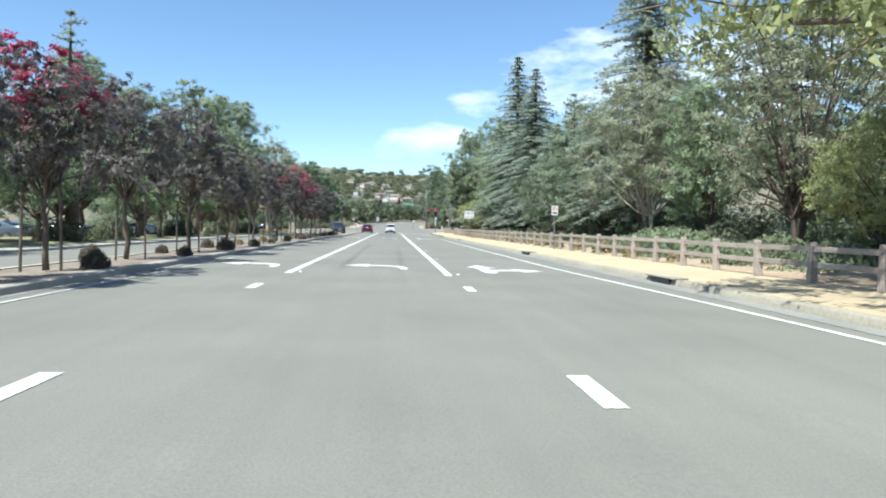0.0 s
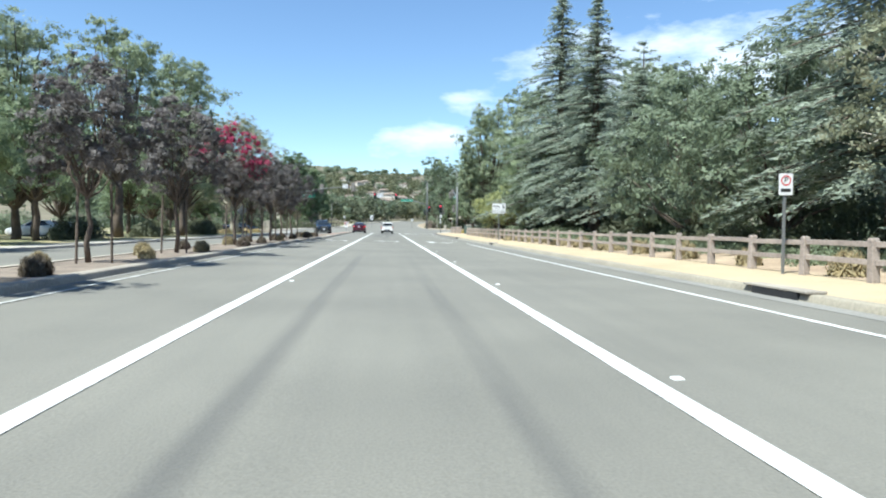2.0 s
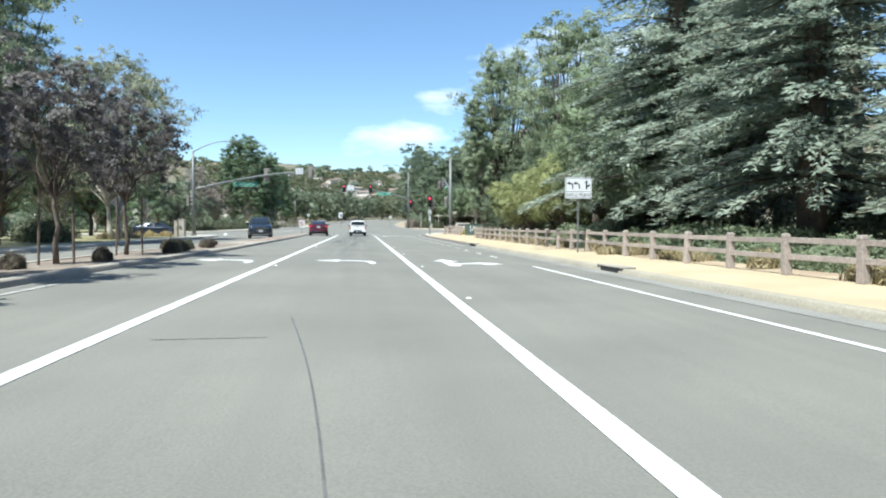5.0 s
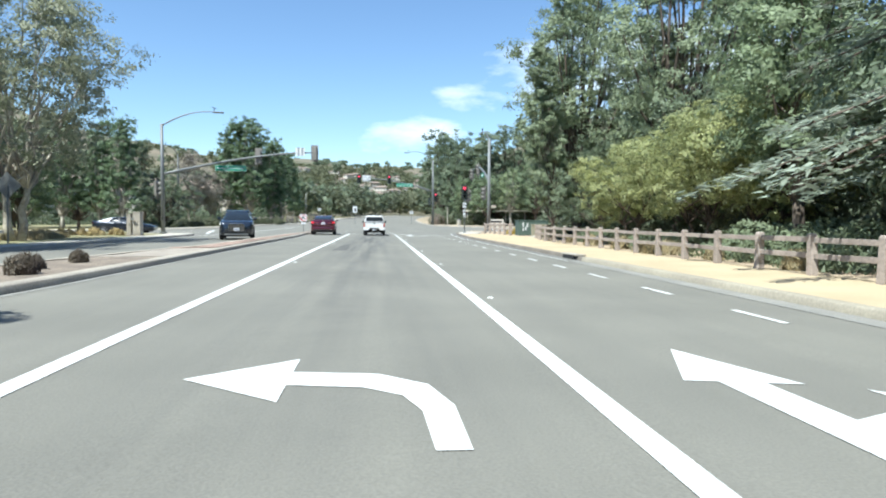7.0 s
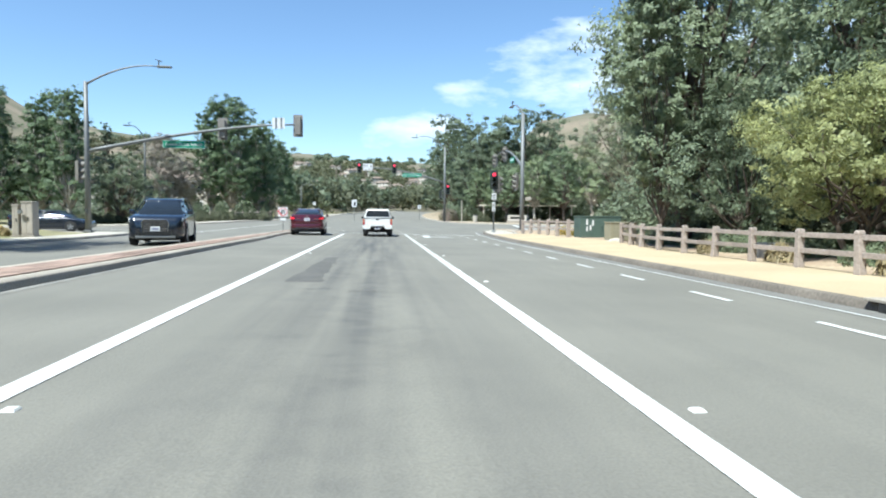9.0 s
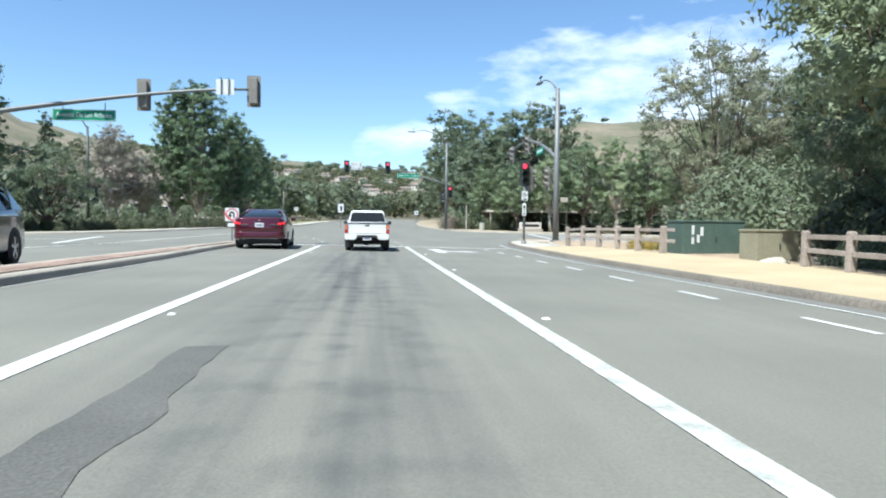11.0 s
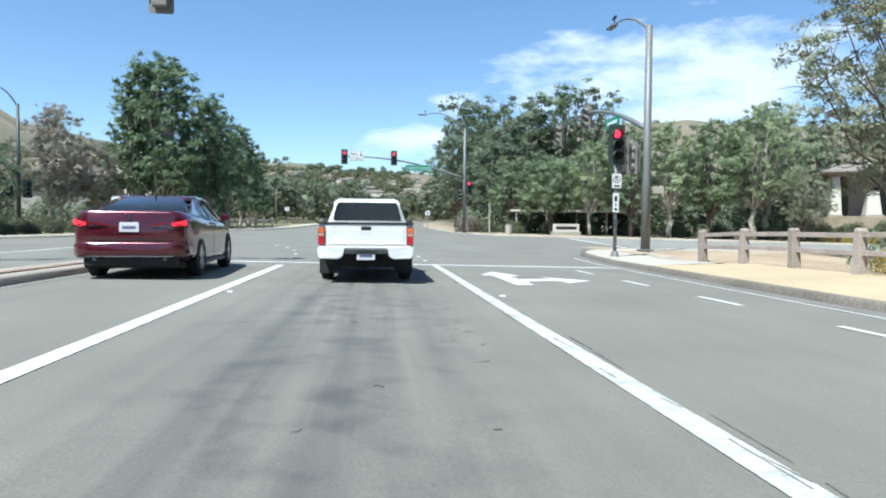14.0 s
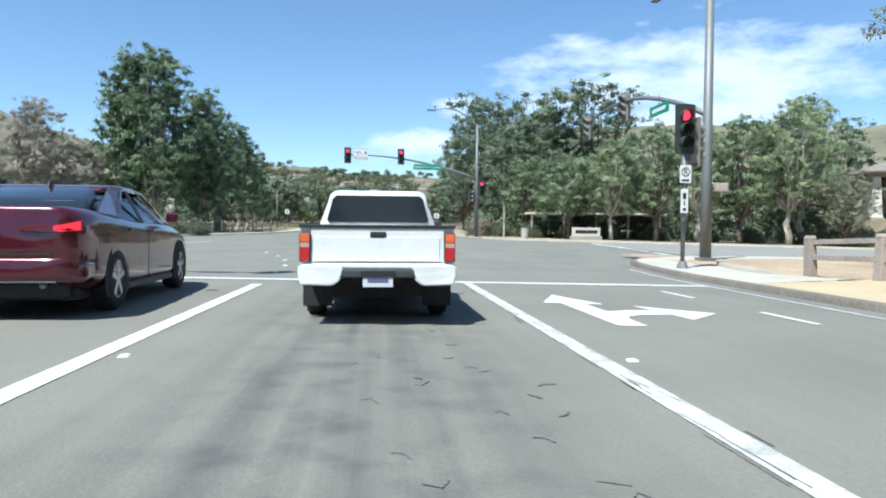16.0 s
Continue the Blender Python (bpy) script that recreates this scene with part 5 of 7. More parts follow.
def signal_head(parent, x, y, z, lit=None, turn=0.0, back=False):
    """A three-light head with backplate and visors, its face towards -y before the turn; z is its middle."""
    m = Matrix.Translation((x, y, z)) @ Matrix.Rotation(radians(turn), 4, "Z")

    def put(name, bm, material, owner, label="", smooth=False):
        bmesh.ops.transform(bm, matrix=m, verts=bm.verts)
        return part(name, bm, material, owner, label, smooth)

    body = put("signal_head", box(0, 0.1, -0.53, 0.34, 0.2, 1.06, 0.03), SIGNAL_BACK if back else SIGNAL_GREEN, parent)
    put("backplate", plate(rounded(0.55, 1.30, 0.06), -0.015, 0.008), SIGNAL_BACK if back else SIGNAL_GREEN, body)
    for i, h in enumerate((0.35, 0.0, -0.35)):
        on = lit == i
        put("lens", disc(0, -0.035, h, 0.130, 0.03), RED_LIGHT if on else LENS_OFF, body, "glowing red light" if on else "")
        v = bmesh.new()
        ring = [(math.cos(radians(a)), math.sin(radians(a))) for a in range(-40, 221, 20)]
        a = [v.verts.new((c * 0.16, -0.03, h + s * 0.16)) for c, s in ring]
        b = [v.verts.new((c * 0.165, -0.27 if s > 0 else -0.2, h + s * 0.165 - 0.02)) for c, s in ring]
        c2 = [v.verts.new((c * 0.152, -0.03, h + s * 0.152)) for c, s in ring]
        d2 = [v.verts.new((c * 0.157, -0.27 if s > 0 else -0.2, h + s * 0.157 - 0.02)) for c, s in ring]
        for k in range(len(ring) - 1):
            v.faces.new((a[k], a[k + 1], b[k + 1], b[k]))
            v.faces.new((c2[k], d2[k], d2[k + 1], c2[k + 1]))
            v.faces.new((b[k], b[k + 1], d2[k + 1], d2[k]))
        put("visor", v, SIGNAL_BACK if back else SIGNAL_GREEN, body)
    return body


def arc(a, b, lift, n=10, power=1.9):
    """A mast arm: climbs fast near the pole, then runs nearly level."""
    a, b = Vector(a), Vector(b)
    out = []
    for i in range(n + 1):
        f = i / n
        p = a.lerp(b, f)
        p.z = a.z + (b.z - a.z) * (1 - (1 - f) ** power) + lift * math.sin(math.pi * f)
        out.append(p)
    return out


def luminaire(parent, a, b, lift=0.3):
    """A curved lamp arm with a flat road lamp and its light sensor."""
    pts = arc(a, b, lift)
    part("lamp_arm", tube(pts, [0.06 - 0.003 * i for i in range(len(pts))], 8), STEEL, parent, smooth=True)
    d = (Vector(b) - Vector(a)).normalized()
    e = Vector(b)
    turn = Matrix.Rotation(math.atan2(d.y, d.x), 4, "Z")
    lamp = part("lamp_head", box(e.x + d.x * 0.3, e.y + d.y * 0.3, e.z - 0.06, 0.75, 0.28, 0.10, 0.03, turn=turn), STEEL, parent)
    part("light_sensor", box(e.x, e.y, e.z + 0.03, 0.05, 0.05, 0.28, 0.01), DARK_STEEL, lamp)
    part("sensor_panel", box(e.x, e.y, e.z + 0.30, 0.34, 0.14, 0.03, 0.005, turn=turn @ Matrix.Rotation(0.3, 4, "Y")), DARK_STEEL, lamp)


def name_sign(parent, x, y, z, w, text, h=0.42):
    s = part("street_name_sign", plate(rounded(w, h, 0.04, x, z), y, 0.02), SIGN_GREEN, parent, "green street name sign with white letters")
    frame = bmesh.new()
    for dz in (-h / 2 + 0.025, h / 2 - 0.025):
        box(x, y - 0.004, z + dz - 0.008, w - 0.08, 0.006, 0.016, 0, frame)
    for dx in (-w / 2 + 0.025, w / 2 - 0.025):
        box(x + dx, y - 0.004, z - h / 2 + 0.03, 0.016, 0.006, h - 0.06, 0, frame)
    part("sign_border", frame, SIGN_WHITE, s)
    if text:
        letters(text, 0.27, x, y - 0.005, z, s, SIGN_WHITE, width=w * 0.88)
    for dx in (-w / 3, w / 3):
        part("hanger", box(x + dx, y + 0.01, z + h / 2, 0.03, 0.02, 0.28), STEEL, s)
    return s


def arrow_sign(parent, x, y, z, w=1.22, h=0.92, facing=True):
    """The white lane-use sign: two left arrows, a through-and-right arrow and three words."""
    s = part("lane_sign", plate(rounded(w, h, 0.05, x, z), y, 0.015), SIGN_WHITE, parent, "white lane-use sign with black arrows")
    if not facing:
        return s
    rim = bmesh.new()
    for dz in (-h / 2 + 0.03, h / 2 - 0.03, -h * 0.17):
        box(x, y - 0.003, z + dz - 0.006, w - 0.07, 0.005, 0.012, 0, rim)
    for dx in (-w / 2 + 0.03, w / 2 - 0.03):
        box(x + dx, y - 0.003, z - h / 2 + 0.03, 0.012, 0.005, h - 0.06, 0, rim)
    part("sign_border", rim, SIGN_BLACK, s)
    for cx in (-0.38, -0.08):
        pts = [(0.09, -0.16), (0.14, -0.16), (0.14, 0.0), (0.08, 0.08), (-0.02, 0.11), (-0.02, 0.17), (-0.15, 0.085), (-0.02, 0.0), (-0.02, 0.06), (0.05, 0.04), (0.09, -0.02)]
        part("turn_arrow", plate([(x + (cx + a) * w / 1.22, z + (0.12 + b) * h / 0.92) for a, b in pts], y - 0.004, 0.004), SIGN_BLACK, s)
    pts = [(-0.03, -0.16), (0.03, -0.16), (0.03, -0.05), (0.09, -0.03), (0.09, -0.08), (0.17, 0.0), (0.09, 0.08), (0.09, 0.03), (0.03, 0.02), (0.03, 0.12), (0.08, 0.12), (0.0, 0.24), (-0.08, 0.12), (-0.03, 0.12)]
    part("through_arrow", plate([(x + (0.36 + a) * w / 1.22, z + (0.1 + b) * h / 0.92) for a, b in pts], y - 0.004, 0.004), SIGN_BLACK, s)
    letters("NO U TURN", 0.2 * w / 1.22, x, y - 0.005, z - h * 0.335, s, SIGN_BLACK)
    return s


# signal pole on the near left corner, seen from behind
p = thing("signal_pole", "grey steel signal pole with mast arm and lamp", "traffic light", "signal poles", -15.35, 106.95, 0)
base = gz(-15.35, 106.95) + KERB
part("pole", tube([(0, 0, base), (0, 0, 4.5), (0, 0, 8.15)], [0.16, 0.13, 0.10], 12), STEEL, p, smooth=True)
part("pole_base", box(0, 0, base, 0.42, 0.42, 0.12, 0.02), STEEL, p)
luminaire(p, (0, 0, 8.0), (3.7, 0.25, 9.1), 0.10)
end = Vector((10.85, 2.6, 6.45))
pts = [q + Vector((0, 0.95 * math.sin(math.pi * i / 10), 0)) for i, q in enumerate(arc((0, 0, 4.45), end, 0.12, 10, 1.55))]
part("mast_arm", tube(pts, [0.11 - 0.006 * i for i in range(len(pts))], 10), STEEL, p, smooth=True)
signal_head(p, 10.8, 2.75, 6.4, None, 180, True)
signal_head(p, 6.45, 2.72, 6.12, None, 180, True)
arrow_sign(p, 9.7, 2.5, 6.5, 0.72, 0.62, False)
part("sign_bracket", box(9.55, 2.46, 6.12, 0.03, 0.03, 0.75), DARK_STEEL, p)
part("sign_bracket", box(9.85, 2.46, 6.12, 0.03, 0.03, 0.75), DARK_STEEL, p)
name_sign(p, 4.5, 1.85, 5.1, 2.35, "Avenida De Los Arboles", 0.45)
signal_head(p, -0.4, 0.1, 3.4, None, 90, True)
part("button_box", box(0.0, -0.16, base + 1.0, 0.12, 0.08, 0.25, 0.01), DARK_STEEL, p)

# signal pole across the crossing, facing the lanes
p = thing("signal_pole", "grey steel signal pole with red lights and street sign", "traffic light", "signal poles", 8.45, 152.3, 0)
base = gz(8.45, 152.3) + KERB
part("pole", tube([(0, 0, base), (0, 0, 5), (0, 0, 9.95)], [0.16, 0.13, 0.10], 12), STEEL, p, smooth=True)
luminaire(p, (0, 0, 9.75), (-3.6, -0.3, 11.0), 0.4)
pts = arc((0, 0, 5.4), (-10.9, 0, 7.2), 0.12)
part("mast_arm", tube(pts, [0.11 - 0.006 * i for i in range(len(pts))], 10), STEEL, p, smooth=True)
signal_head(p, -10.75, -0.12, 7.15, 0)
signal_head(p, -6.38, -0.12, 7.12, 0)
arrow_sign(p, -9.68, -0.1, 7.25, 1.2, 0.88)
name_sign(p, -4.15, -0.15, 6.3, 2.4, "Avenida De Los Arboles", 0.5)
signal_head(p, 0.40, -0.1, 4.62, 0)
signal_head(p, -0.45, 0.0, 3.9, None, 60)

# signal pole on the near right corner, its arm over the side street
p = thing("signal_pole", "tall grey steel signal pole at the corner", "traffic light", "signal poles", 11.05, 118.9, 0)
base = gz(11.05, 118.9) + KERB
part("pole", tube([(0, 0, base), (0, 0, 3), (0, 0, 8.95)], [0.19, 0.16, 0.13], 12), STEEL, p, smooth=True)
part("pole_base", box(0, 0, base, 0.5, 0.5, 0.1, 0.02), STEEL, p)
luminaire(p, (0, 0, 8.8), (-0.1, 3.5, 10.05), 0.05)
pts = arc((0, 0, 4.9), (0.25, 13.2, 6.75), 0.5)
part("mast_arm", tube(pts, [0.11 - 0.006 * i for i in range(len(pts))], 10), STEEL, p, smooth=True)
signal_head(p, 0.2, 13.0, 6.5, None, -75, True)
signal_head(p, 0.1, 7.6, 6.6, None, -75, True)
s = thing("street_sign", "green street name sign hung from a signal arm", "street sign", "", 11.0, 122.6, 5.75, -90)
part("sign_panel", plate(rounded(1.7, 0.42, 0.04), 0, 0.02), SIGN_GREEN, s)
part("lettering_bar", box(0, -0.006, -0.07, 1.2, 0.004, 0.14), SIGN_WHITE, s, "unreadable white lettering")
part("hanger", box(0, 0.01, 0.2, 0.03, 0.02, 0.35), STEEL, s)
signal_head(p, -0.5, 0.1, 3.75, None, -80, True)
part("arm_bracket", tube([(0, 0, 4.4), (-0.45, 0.1, 4.4), (-0.5, 0.1, 4.2)], 0.04, 6), DARK_STEEL, p)
part("camera_box", box(0.45, -0.05, 2.35, 0.42, 0.3, 0.28, 0.03), BOX_BEIGE, p)
part("bracket", box(0.2, 0, 2.42, 0.3, 0.06, 0.06), DARK_STEEL, p)

# short signal post at the kerb
p = thing("signal_post", "dark signal post with a red light and small signs", "traffic light", "signal poles", 8.1, 114.5, gz(8.1, 114.5) + KERB)
part("pole", tube([(0, 0, 0), (0, 0, 3.0)], 0.055, 10), STEEL, p, smooth=True)
part("pole_base", tube([(0, 0, 0), (0, 0, 0.18)], [0.16, 0.09], 10), STEEL, p)
signal_head(p, 0, 0, 3.62, 0)
signal_head(p, 0.34, 0.2, 3.30, None, 100, True)
s = part("no_turn_sign", plate(rounded(0.31, 0.46, 0.03, 0, 2.45), -0.09, 0.01), SIGN_WHITE, p, "white sign with a black ring")
r = bmesh.new()
for i in range(20):
    a, b = i * math.tau / 20, (i + 1) * math.tau / 20
    v = [r.verts.new((k * math.cos(t), -0.094, 2.5 + k * math.sin(t))) for t, k in ((a, 0.12), (b, 0.12), (b, 0.095), (a, 0.095))]
    r.faces.new(v)
part("ring", r, SIGN_BLACK, s)
letters("R", 0.2, 0, -0.096, 2.5, s, SIGN_BLACK)
part("lettering_bar", box(0, -0.093, 2.26, 0.2, 0.003, 0.05), SIGN_BLACK, s)
s = part("push_button_sign", plate(rounded(0.2, 0.62, 0.02, -0.02, 1.75), -0.09, 0.01), SIGN_WHITE, p, "narrow pedestrian button sign")
part("symbol_bar", box(-0.02, -0.094, 1.80, 0.09, 0.003, 0.16), SIGN_BLACK, s)
part("symbol_bar", box(-0.02, -0.094, 1.62, 0.03, 0.003, 0.14), SIGN_BLACK, s)
part("symbol_bar", box(-0.02, -0.094, 1.50, 0.09, 0.003, 0.07), SIGN_BLACK, s)
part("button_box", box(-0.02, -0.1, 0.95, 0.1, 0.1, 0.28, 0.02), DARK_STEEL, p)

# signal pole on the far left corner
p = thing("signal_pole", "dark steel signal pole across the crossing", "traffic light", "signal poles", -25.2, 144.0, 0)
base = gz(-25.2, 144) + KERB
part("pole", tube([(0, 0, base), (0, 0, 5), (0, 0, 9.6)], [0.15, 0.13, 0.10], 10), DARK_STEEL, p, smooth=True)
luminaire(p, (0, 0, 9.4), (-1.2, -1.0, 10.6), 0.15)
pts = arc((0, 0, 4.6), (-3.6, -9.0, 7.0), 0.1)
part("mast_arm", tube(pts, [0.10 - 0.005 * i for i in range(len(pts))], 8), DARK_STEEL, p, smooth=True)
signal_head(p, -3.5, -8.8, 6.9, None, -60)
signal_head(p, -1.7, -4.4, 6.2, None, -60)
signal_head(p, -0.6, -0.1, 3.5, None, 0)
signal_head(p, 0.6, 0.0, 3.5, None, 40)


def street_lamp(x, y, h, reach):
    p = thing("street_lamp", "grey street lamp on a tall pole", "street lamp", "", x, y, 0)
    b = gz(x, y) + 0.1
    part("pole", tube([(0, 0, b), (0, 0, h - 0.3)], [0.11, 0.07], 8), STEEL, p, smooth=True)
    luminaire(p, (0, 0, h - 0.4), (reach, 0, h), 0.2)


street_lamp(-14.9, 198, 7.2, 1.6)


def post_sign(name, label, x, y, h, build, turn=0.0):
    p = thing(name, label, "road sign", "", x, y, gz(x, y) + (KERB if abs(x) > 5 else 0), turn)
    part("post", box(0, 0.03, 0, 0.055, 0.04, h), STEEL, p)
    build(p, h)
    return p


def no_parking(p, h):
    s = part("sign_panel", plate(rounded(0.31, 0.46, 0.03, 0, h - 0.24), -0.01, 0.008), SIGN_WHITE, p)
    r = bmesh.new()
    for i in range(18):
        a, b = i * math.tau / 18, (i + 1) * math.tau / 18
        r.faces.new([r.verts.new((k * math.cos(t), -0.014, h - 0.16 + k * math.sin(t))) for t, k in ((a, 0.11), (b, 0.11), (b, 0.085), (a, 0.085))])
    part("ring", r, SIGN_RED, s)
    letters("P", 0.17, 0, -0.013, h - 0.16, s, SIGN_BLACK)
    part("lettering_bar", box(0, -0.013, h - 0.40, 0.22, 0.003, 0.07), SIGN_BLACK, s)


def no_u_turn(p, h):
    s = part("sign_panel", plate(rounded(0.56, 0.56, 0.04, 0, h - 0.31), -0.01, 0.008), SIGN_WHITE, p)
    r = bmesh.new()
    for i in range(24):
        a, b = i * math.tau / 24, (i + 1) * math.tau / 24
        r.faces.new([r.verts.new((k * math.cos(t), -0.015, h - 0.31 + k * math.sin(t))) for t, k in ((a, 0.25), (b, 0.25), (b, 0.21), (a, 0.21))])
    part("ring", r, SIGN_RED, s)
    pts = [(0.11, -0.15), (0.05, -0.15), (0.05, 0.02), (0.03, 0.06), (-0.03, 0.06), (-0.05, 0.02), (-0.05, -0.02), (0.0, -0.02), (-0.08, -0.14), (-0.16, -0.02), (-0.11, -0.02), (-0.11, 0.04), (-0.06, 0.12), (0.06, 0.12), (0.11, 0.04)]
    part("u_arrow", plate([(a, h - 0.31 + b) for a, b in pts], -0.013, 0.003), SIGN_BLACK, s)
    b = bmesh.new()
    box(0, -0.017, -0.25, 0.04, 0.003, 0.5, 0, b, turn=Matrix.Rotation(radians(-45), 4, "Y"))
    bmesh.ops.translate(b, vec=(0, 0, h - 0.31), verts=b.verts)
    part("slash", b, SIGN_RED, s)
    part("hazard_plate", box(0, -0.01, h - 0.82, 0.36, 0.008, 0.15), SIGN_WHITE, p)


def lane_use(p, h):
    arrow_sign(p, 0, -0.02, h - 0.40, 0.98, 0.76)


def diamond_back(p, h):
    part("sign_panel", plate([(0, h - 0.55), (0.55, h), (0, h + 0.55), (-0.55, h)], 0.06, 0.008), STEEL, p, "grey back of a diamond sign")


def narrow_sign(p, h):
    s = part("sign_panel", plate(rounded(0.61, 0.9, 0.03, 0, h - 0.45), -0.01, 0.008), SIGN_WHITE, p)
    part("symbol_bar", box(0.05, -0.014, h - 0.75, 0.22, 0.003, 0.5), SIGN_BLACK, s)


def fork_sign(p, h):
    s = part("sign_panel", plate(rounded(0.46, 0.46, 0.03, 0, h - 0.23), -0.01, 0.008), SIGN_WHITE, p)
    part("symbol_bar", box(0, -0.014, h - 0.38, 0.1, 0.003, 0.3), SIGN_BLACK, s)


post_sign("parking_sign", "small white no-parking sign on a steel post by the fence", 8.45, 31.4, 2.2, no_parking)
post_sign("lane_sign", "white lane-use sign with arrows on a steel post", 8.2, 64.9, 2.75, lane_use)
post_sign("turn_sign", "white no-U-turn sign on the median nose", -5.5, 110.0, 1.42, no_u_turn)
post_sign("warning_sign", "grey back of a diamond warning sign by the sidewalk", -14.4, 85.0, 2.35, diamond_back)
post_sign("narrow_sign", "white symbol sign on a post across the crossing", -2.9, 152.0, 2.6, narrow_sign)
post_sign("small_sign", "small white sign by the far kerb", 5.6, 158.0, 2.0, fork_sign)
post_sign("small_sign", "small white sign by the far kerb", -9.6, 170.0, 2.3, fork_sign)


def cabinet(x, y, w, d, h, material, label, turn=0.0):
    c = thing("utility_cabinet", label, "utility box", "", x, y, gz(x, y) + KERB, turn)
    part("plinth", box(0, 0, -0.1, w + 0.12, d + 0.12, 0.16, 0.01), CONCRETE, c)
    part("body", box(0, 0, 0.06, w, d, h, 0.02), material, c)
    part("lid", box(0, 0, h + 0.03, w + 0.05, d + 0.05, 0.06, 0.015), material, c)
    for s in (-1, 1):
        part("door", box(s * w / 4, -d / 2 - 0.006, 0.14, w / 2 - 0.05, 0.014, h - 0.16, 0.004), material, c)
    part("handle", box(0.05, -d / 2 - 0.03, h * 0.5, 0.03, 0.03, 0.14, 0.005), DARK_STEEL, c)
    return c


c = cabinet(11.24, 102.2, 2.1, 1.1, 1.12, BOX_GREEN, "dark green transformer box beside the path")
for dx, dz, w, h in ((-0.62, 0.75, 0.09, 0.3), (-0.62, 0.45, 0.09, 0.22), (-0.44, 0.5, 0.09, 0.25), (-0.32, 0.72, 0.1, 0.28)):
    part("sticker", box(dx - 0.1, -0.575, dz, w, 0.004, h), SIGN_WHITE, c, "white warning sticker")
cabinet(11.0, 98.4, 1.2, 0.8, 0.85, BOX_OLIVE, "low olive-beige utility box beside the path")


def boulder(x, y, r):
    bm = bmesh.new()
    bmesh.ops.create_icosphere(bm, subdivisions=3, radius=r)
    for v in bm.verts:
        k = 1 + 0.28 * noise.noise(v.co * 2.2 / r + Vector((x, y, 0))) + 0.08 * noise.noise(v.co * 7 / r)
        v.co = Vector((v.co.x * 1.35 * k, v.co.y * k, max(v.co.z * 0.62 * k, -0.12)))
    ob = finish("boulder", bm, SIDEWALK, True)
    ob.location = (x, y, gz(x, y) + KERB + r * 0.22)
    tagged(ob, "pale rounded boulder lying beside the fence end", "rock")


boulder(10.25, 97.0, 0.28)
c = cabinet(-14.42, 99.3, 0.46, 0.5, 1.40, BOX_BEIGE, "taupe signal control cabinet on the corner")
part("meter", disc(-0.2, -0.42, 1.05, 0.09, 0.07), STEEL, c)
cabinet(-14.86, 99.2, 0.26, 0.4, 1.28, BOX_BEIGE, "narrow taupe meter pedestal on the corner")
c = thing("vent_box", "grey louvred vent box behind the fence", "utility box", "", 10.6, 86.4, gz(10.6, 86.4) + 0.1)
part("body", box(0, 0, 0, 0.75, 0.5, 0.5, 0.02), STEEL, c)
for i in range(5):
    part("slat", box(0, -0.26, 0.07 + i * 0.085, 0.65, 0.02, 0.035, 0, turn=Matrix.Rotation(0.4, 4, "X")), SIGN_WHITE, c)


def drain(x, y, w):
    d = thing("storm_drain", "dark storm drain opening in the kerb", "drain", "storm drains", x, y, gz(x, y))
    # Solid dark block on the kerb face, coloured as the shade in the hollow.
    part("mouth", box(0, 0, 0.0, 0.06, w, 0.13), UNDER, d)
    part("hood", box(0.13, 0, 0.128, 0.34, w + 0.5, 0.04, 0.01), CONCRETE, d)


drain(6.43, 28.5, 1.25)
drain(6.43, 14.0, 1.0)
drain(6.46, 77.2, 1.1)
drain(6.46, 57.5, 1.1)

# ---- vehicles ----
def loft(sections, n=6, cap=True):
    """A body from cross-sections along y: (y, half width, low z, high z, corner radius)."""
    bm = bmesh.new()
    rings = []
    for y, w, z0, z1, r in sections:
        r = min(r, w * 0.95, (z1 - z0) * 0.48)
        ring = rounded(2 * w, z1 - z0, r, 0, (z0 + z1) / 2, n)
        rings.append([bm.verts.new((x, y, z)) for x, z in ring])
    for a, b in zip(rings, rings[1:]):
        for k in range(len(a)):
            bm.faces.new((a[k], a[(k + 1) % len(a)], b[(k + 1) % len(a)], b[k]))
    if cap:
        bm.faces.new(rings[0])
        bm.faces.new(rings[-1])
    return bm


def cabin(stations, wb, wr, n=4):
    """The glasshouse: (y, belt z, roof z) stations, narrower at the roof."""
    bm = bmesh.new()
    rings = []
    for y, zb, zr, *inset in stations:
        k = inset[0] if inset else 0.0
        h = max(zr - zb, 0.004)
        t = wr + (wb - wr) * (1 - min(1, h / 0.42))
        r = min(0.12, h * 0.45)
        ring = [(-(wb - k), zb)]
        for i in range(n + 1):
            a = math.pi - i * math.pi / 2 / n
            ring.append((-(t - k) + r + r * math.cos(a), zr - r + r * math.sin(a)))
        for i in range(n + 1):
            a = math.pi / 2 - i * math.pi / 2 / n
            ring.append(((t - k) - r + r * math.cos(a), zr - r + r * math.sin(a)))
        ring.append(((wb - k), zb))
        rings.append([bm.verts.new((x, y, z)) for x, z in ring])
    for a, b in zip(rings, rings[1:]):
        for i in range(len(a) - 1):
            bm.faces.new((a[i], a[i + 1], b[i + 1], b[i]))
    bm.faces.new(rings[0])
    bm.faces.new(rings[-1])
    return bm


